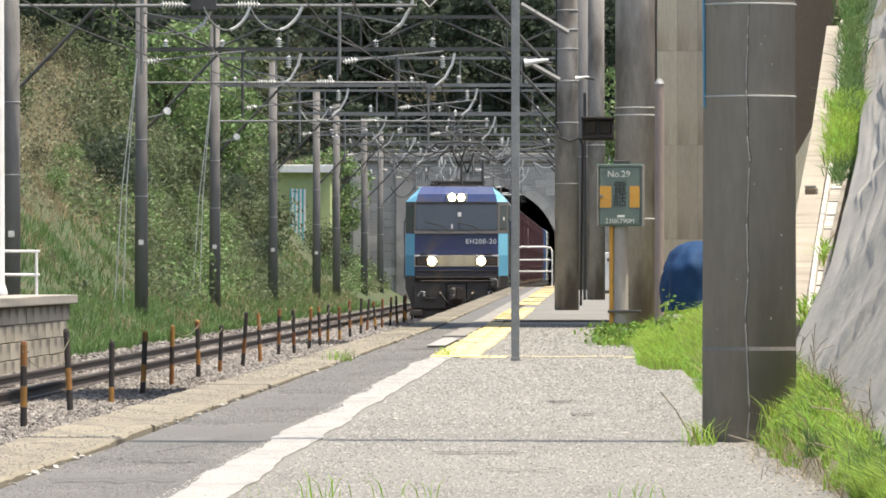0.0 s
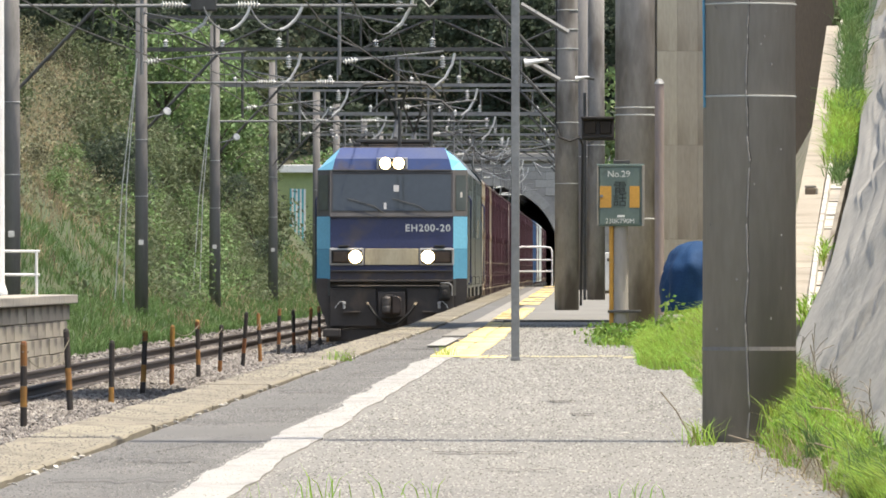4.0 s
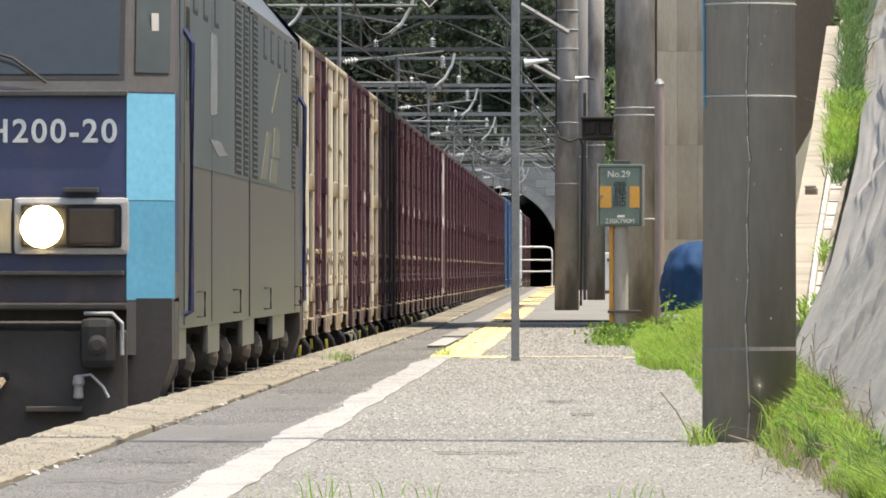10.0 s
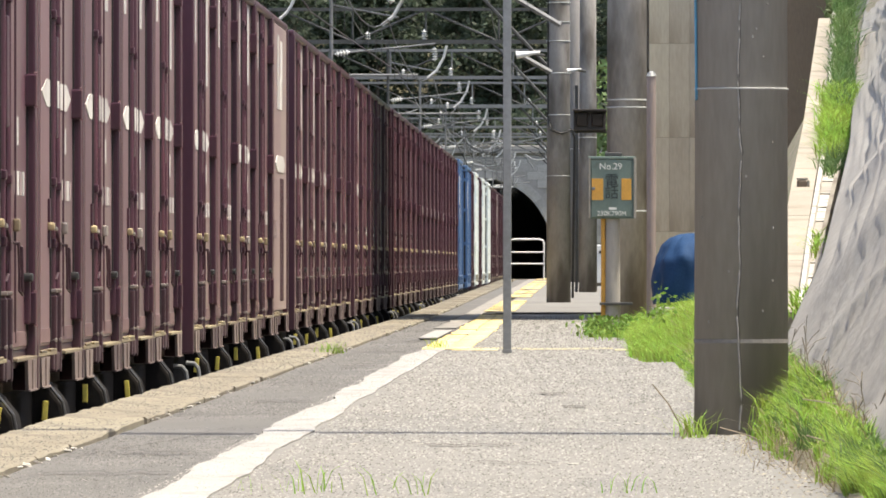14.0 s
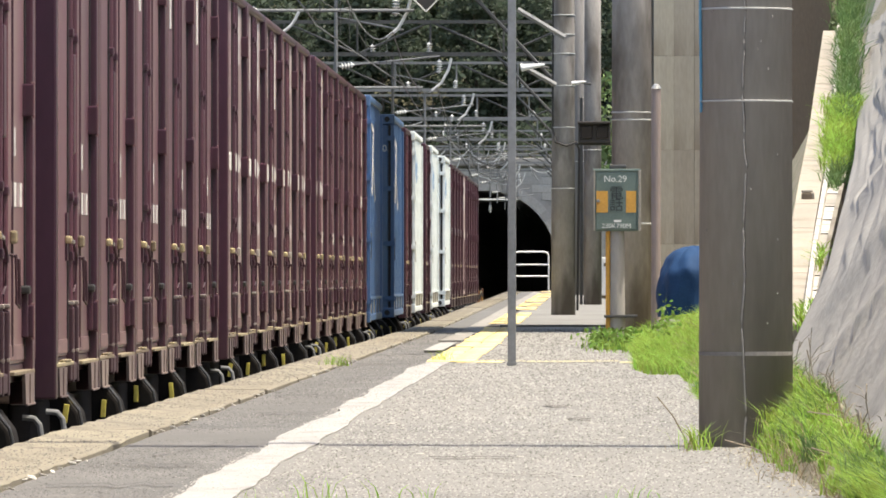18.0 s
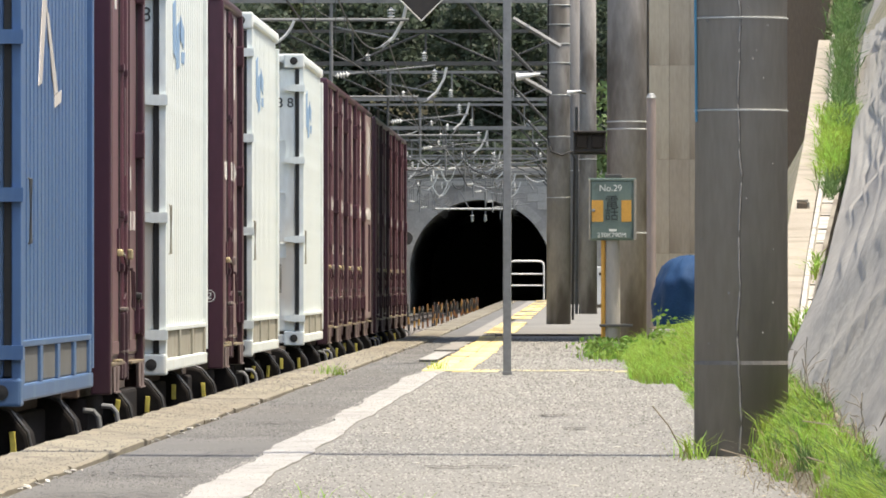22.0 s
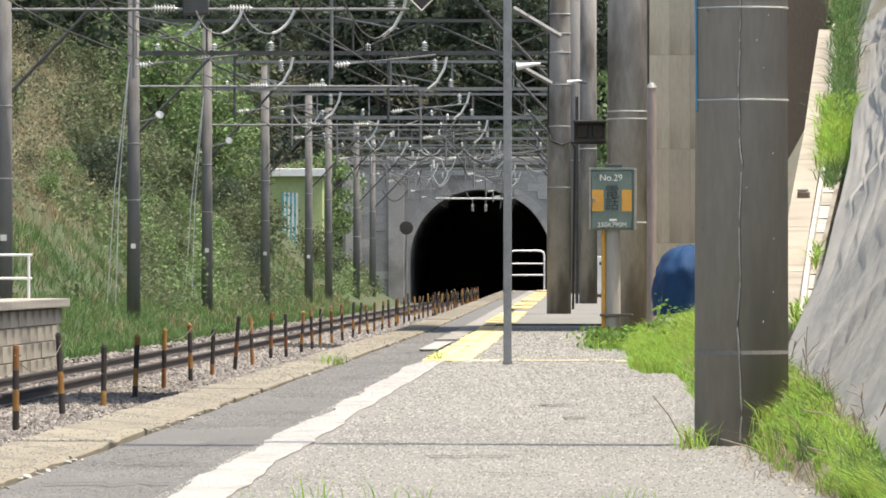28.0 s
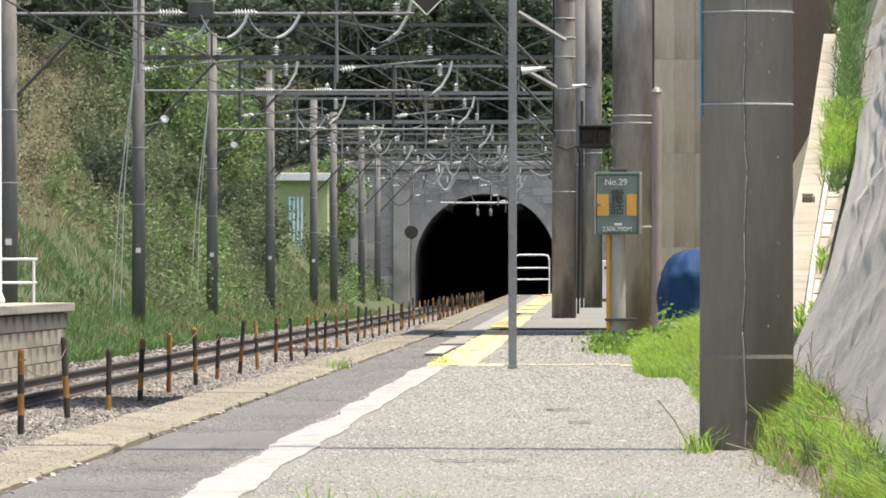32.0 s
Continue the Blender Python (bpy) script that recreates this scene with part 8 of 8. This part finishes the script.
def platform_grass():
    rng = np.random.default_rng(6)

    def fill(n, y0, y1, keep, spread=1.1):
        pts = []
        while len(pts) < n:
            y = 1 / (1 / y0 + (1 / y1 - 1 / y0) * rng.random())
            b0 = edge_x(y) - 0.02 if y < 62 else 0.36
            top = min(wall_foot(y) + 0.16, 0.875 + max(y - 26, 0) * 0.009) if y < 55 else wall_foot(y) + 0.16
            x = b0 + (top - b0) * rng.random() ** spread
            if noise.noise((x * 4.0, y * 0.5, 4.0)) + 0.5 * noise.noise((x * 11.0, y * 1.4, 4.0)) < keep:
                continue
            if (y < 31.5 and x > 0.90 + 0.03 * noise.noise((y * 1.5, 2.0, 1.0))) or math.hypot(x - 0.631, (y - 36.6)) < 0.21 or (y < 36.5 and x < edge_x(y) + 0.07 + 0.06 * noise.noise((y * 0.8, 0.0, 1.0))):
                continue
            pts.append((x, y, ground_z(x, y) - 0.01))
        return np.array(pts)

    v, f = blades(fill(20000, 18, 62, 0.03), 0.085, 0.0048, 1.1, rng)
    soup("platform_grass", v, f, M["grass"], None, "lush green grass along the platform edge", "grass", "stuff")
    n = 5200
    y = 1 / (1 / 25 + (1 / 46 - 1 / 25) * rng.random(n))
    x = np.where(y < 31.5, 0.80, 0.74) + np.where(y < 31.5, 0.09, 0.14) * rng.random(n) + np.maximum(y - 30, 0) * 0.006
    b = np.stack([x, y, np.array([ground_z(i, j) for i, j in zip(x, y)]) - 0.005], 1)
    v, f = blades(b, 0.075, 0.0046, 1.2, rng)
    soup("slope_foot_grass", v, f, M["grass"], None, "short bright grass at the foot of the mortar slope", "grass", "stuff")
    v, f = blades(fill(12000, 62, 140, -0.18), 0.12, 0.0075, 1.0, rng)
    soup("verge_grass", v, f, M["grass"], None, "lush green grass on the verge behind the poles", "grass", "stuff")
    v, f = blades(fill(4200, 18, 140, 0.10), 0.11, 0.006, 0.8, rng)
    soup("dark_platform_grass", v, f, M["bank_grass"], None, "darker coarse grass among the platform verge", "grass", "stuff")
    pts = []
    while len(pts) < 5000:
        x, y = rng.uniform(0.28, 1.3), rng.uniform(62.5, 74)
        if x > 0.30 + 0.10 * abs(y - 67) / 5:
            pts.append((x, y, max(0.0, ground_z(x, y)) - 0.01))
    v, f = blades(np.array(pts), 0.13, 0.0065, 1.0, rng)
    soup("verge_front_grass", v, f, M["grass"], None, "lush grass overhanging the asphalt's edge", "grass", "stuff")
    v, f = blades(fill(6000, 44, 70, -0.6), 0.10, 0.0055, 1.0, rng)
    soup("verge_grass", v, f, M["grass"], None, "thick grass on the verge behind the stout pole", "grass", "stuff")
    v, f = blades(fill(5000, 70, 86, -0.9), 0.13, 0.0065, 1.0, rng)
    soup("verge_grass", v, f, M["grass"], None, "thick grass on the verge beside the sign post", "grass", "stuff")
    b = np.stack([rng.normal(0.66, 0.06, 420), rng.normal(78, 1.6, 420), 0.10 + np.abs(rng.normal(0.0, 0.13, 420))], 1)
    v, f = leaves(b, 0.05, rng)
    soup("tall_weeds", v, f, M["weed"], None, "tall leafy weeds growing before the blue tarpaulin", "weeds", "stuff")
    # broad weed leaves and straw
    w = fill(2600, 26, 120, 0.0)
    w[:, 2] += 0.01 + 0.07 * rng.random(len(w))
    v, f = leaves(w, 0.035, rng, droop=0.0)
    soup("verge_weeds", v, f, M["weed"], None, "small broad-leaved weeds on the verge", "weeds", "stuff")
    b = np.stack([rng.normal(0.25, 0.12, 900), rng.normal(86, 2.5, 900), np.full(900, 0.0)], 1)
    v, f = blades(b, 0.16, 0.008, 0.9, rng)
    soup("post_grass", v, f, M["grass"], None, "grass and weeds round the telephone post", "grass", "stuff")
    b = np.stack([rng.normal(0.22, 0.11, 700), rng.normal(84, 1.5, 700), rng.uniform(0.02, 0.2, 700)], 1)
    v, f = leaves(b, 0.06, rng)
    soup("post_weeds", v, f, M["weed"], None, "leafy weeds round the telephone post", "weeds", "stuff")
    pts = [(b0, y, ground_z(b0, y)) for y, b0 in zip(rng.uniform(27, 80, 2400), rng.uniform(0.68, 0.95, 2400))]
    v, f = blades(np.array(pts), 0.11, 0.004, 1.4, rng)
    soup("dry_platform_grass", v, f, M["grass_dry"], None, "dry stalks among the platform grass", "grass", "stuff")
    n = 3200
    y = rng.uniform(26, 46, n)
    x = np.array([edge_x(j) for j in y]) + 0.03 + rng.normal(0, 0.07, n)
    b = np.stack([x, y, np.array([max(ground_z(i, j), 0.0) for i, j in zip(x, y)]) + 0.006], 1)
    v, f = leaves(b, 0.016, rng, droop=0.0)
    v[:, 2] = np.repeat(b[:, 2], 4) + (v[:, 2] - np.repeat(b[:, 2], 4)) * 0.25
    soup("leaf_litter", v, f, M["straw"], None, "dry leaf litter and straw along the asphalt's edge", "litter", "stuff")
    for x0, y0, n in ((0.40, 36.1, 26), (0.60, 33.0, 26), (0.68, 30.5, 30)):
        b = np.stack([rng.normal(x0, 0.05, n), rng.normal(y0, 0.5, n), np.full(n, 0.0)], 1)
        v, f = blades(b, 0.06, 0.003, 1.2, rng)
        soup("dry_tuft", v, f, M["grass_dry"], None, "dry stalks in the platform's broken edge", "weeds", "stuff")
    # coarse clumps leaning over the asphalt's broken edge and the foot of the mortar slope
    for i in range(46):
        y0 = rng.uniform(26.5, 43)
        x0 = edge_x(y0) + rng.uniform(0.02, 0.15) if i % 2 else rng.uniform(0.80, 0.97)
        if math.hypot(x0 - 0.631, y0 - 36.6) < 0.26 or (y0 < 31.5 and x0 > 0.88):
            continue
        n = int(rng.integers(26, 70))
        b = np.stack([rng.normal(x0, 0.022, n), rng.normal(y0, 0.12, n), np.full(n, max(0.0, ground_z(x0, y0)) - 0.01)], 1)
        v, f = blades(b, rng.uniform(0.08, 0.15), 0.0055, 0.7, rng)
        soup("grass_clump", v, f, M["grass"] if i % 3 else M["bank_grass"], None, "loose clump of grass on the verge beside the asphalt", "grass", "stuff")
    # tufts in the platform edge and cracks
    for x0, y0, n, s, h in ((-1.96, 69.0, 60, 0.05, 0.10), (0.43, 36.0, 60, 0.04, 0.11), (-1.2, 72.5, 40, 0.05, 0.10), (-0.88, 27.3, 16, 0.05, 0.11), (-0.80, 27.5, 10, 0.04, 0.07), (-0.66, 27.2, 7, 0.06, 0.10), (-0.50, 27.2, 6, 0.05, 0.08), (0.11, 27.2, 14, 0.05, 0.07), (-1.05, 27.6, 6, 0.03, 0.05), (0.86, 37.0, 160, 0.06, 0.11), (0.80, 39.5, 120, 0.05, 0.12), (0.97, 39.0, 90, 0.06, 0.10), (0.72, 38.4, 40, 0.04, 0.08)):
        b = np.stack([rng.normal(x0, s, n), rng.normal(y0, s * 4, n), np.full(n, max(0.0, ground_z(x0, y0)))], 1)
        v, f = blades(b, h, 0.006 if y0 > 28 else 0.0038, 0.8, rng)
        soup("grass_tuft", v, f, M["grass"], None, "small grass tuft in a platform crack", "grass", "stuff")
    # grass hanging beside the gutter: dark above, a bright drooping clump below
    for name, mat, n, p0, p1, c0, c1, w0, w1, lab in (("gutter_grass", M["bank_grass"], 3000, -40, 200, 1514, 1502, 12, 9, "darker grass growing along the gutter"), ("gutter_clump", M["grass"], 2600, 165, 285, 1500, 1488, 16, 12, "bright drooping grass clump over the gutter"),
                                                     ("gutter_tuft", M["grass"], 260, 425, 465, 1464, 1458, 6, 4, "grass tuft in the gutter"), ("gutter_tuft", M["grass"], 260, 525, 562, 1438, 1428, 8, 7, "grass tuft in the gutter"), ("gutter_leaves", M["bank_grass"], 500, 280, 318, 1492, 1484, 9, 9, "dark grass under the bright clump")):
        py = rng.uniform(p0, p1, n)
        u = (py - p0) / (p1 - p0)
        y = 73.0 - (py + 30) * 0.046 + rng.uniform(-0.5, 0.5, n)
        px = c0 + (c1 - c0) * u + rng.normal(0, 1, n) * (w0 + (w1 - w0) * u)
        b = np.stack([(px - 1052) * y / FOCAL, y, 0.70 + (478 - py) * y / FOCAL - 0.05], 1)
        v, f = blades(b, 0.13 if n > 300 else 0.10, 0.008, 1.2, rng)
        soup(name, v, f, mat, None, lab, "grass", "stuff")


platform_grass()


def verge_bits():
    rng = np.random.default_rng(16)
    # pale rocks and a flat slab at the foot of the mortar slope
    for i in range(10):
        y = rng.uniform(29, 58)
        x = rng.uniform(0.72, 1.0)
        s = rng.uniform(0.015, 0.035)
        bm = bmesh.new()
        bmesh.ops.create_icosphere(bm, subdivisions=2, radius=1.0)
        for v in bm.verts:
            v.co = Vector((v.co.x * s, v.co.y * s * 1.4, v.co.z * s * 0.6)) * (1 + 0.35 * noise.noise(v.co * 1.6 + Vector((i * 5.0, 0, 0))))
        r = thing("rock", "pale angular stone lying in the verge", "rock", "stones in the verge", at=pose(x, y, ground_z(x, y) + s * 0.25))
        part("stone", bm, M["apron"], r)
    r = thing("stone_slab", "flat pale stone slab at the platform's edge", "slab", at=pose(0.955, 29.0, ground_z(0.90, 29.0) - 0.01, 0, -14, 0))
    bm = bmesh.new()
    bmesh.ops.create_grid(bm, x_segments=8, y_segments=12, size=1.0)
    for v in bm.verts:
        v.co = Vector((v.co.x * (0.10 + 0.02 * noise.noise((v.co.y * 2, 0, 0))), v.co.y * 1.0, 0.03 + 0.01 * noise.noise(v.co * 2.0)))
    e = bmesh.ops.extrude_face_region(bm, geom=bm.faces[:])
    for v in e["geom"]:
        if isinstance(v, bmesh.types.BMVert):
            v.co.z -= 0.06
    bmesh.ops.recalc_face_normals(bm, faces=bm.faces)
    part("stone", bm, M["apron"], r)
    # bare twigs leaning over the verge
    for i in range(26):
        y = rng.uniform(29, 48)
        x = 0.88 + 0.10 * rng.random()
        g = thing("dead_twig", "bare grey twig standing in the verge", "twig", "dead twigs in the verge", at=pose(x, y, ground_z(x, y) - 0.01))
        bm = bmesh.new()
        lean = Vector((rng.uniform(-0.6, 0.8), rng.uniform(-0.5, 0.5), 1.0)).normalized()
        h = rng.uniform(0.10, 0.26)
        pts = [lean * h * k / 5 + Vector((0.02 * noise.noise((k * 0.8, i * 3.0, 0)), 0, 0)) for k in range(6)]
        tube(bm, pts, 0.0022, 5)
        part("stem", bm, M["twig"], g)
        for k in (2, 3, 4):
            d = Vector((rng.uniform(-1, 1), rng.uniform(-1, 1), rng.uniform(0.2, 1.0))).normalized() * h * 0.4
            part("branch", tube(bmesh.new(), [pts[k], pts[k] + d * 0.5 + Vector((0, 0, 0.01)), pts[k] + d], 0.0014, 5), M["twig"], g)
    for x, y, dx, dz in ((0.64, 40.6, 0.19, 0.02), (0.33, 36.0, 0.13, 0.20), (0.60, 33.6, 0.20, 0.07), (0.92, 39.5, 0.28, 0.05), (0.88, 32.0, 0.22, 0.04), (0.80, 29.4, 0.16, 0.06)):
        g = thing("fallen_stick", "dry fallen stick leaning in the grass", "stick", "dead twigs in the verge", at=pose(x, y, max(ground_z(x, y), 0) + 0.012))
        part("stick", tube(bmesh.new(), [(-dx / 2, 0, dz), (0, 0.02, dz * 0.6), (dx / 2, 0.05, 0.0)], 0.003, 6), M["twig"], g)


verge_bits()
motions()
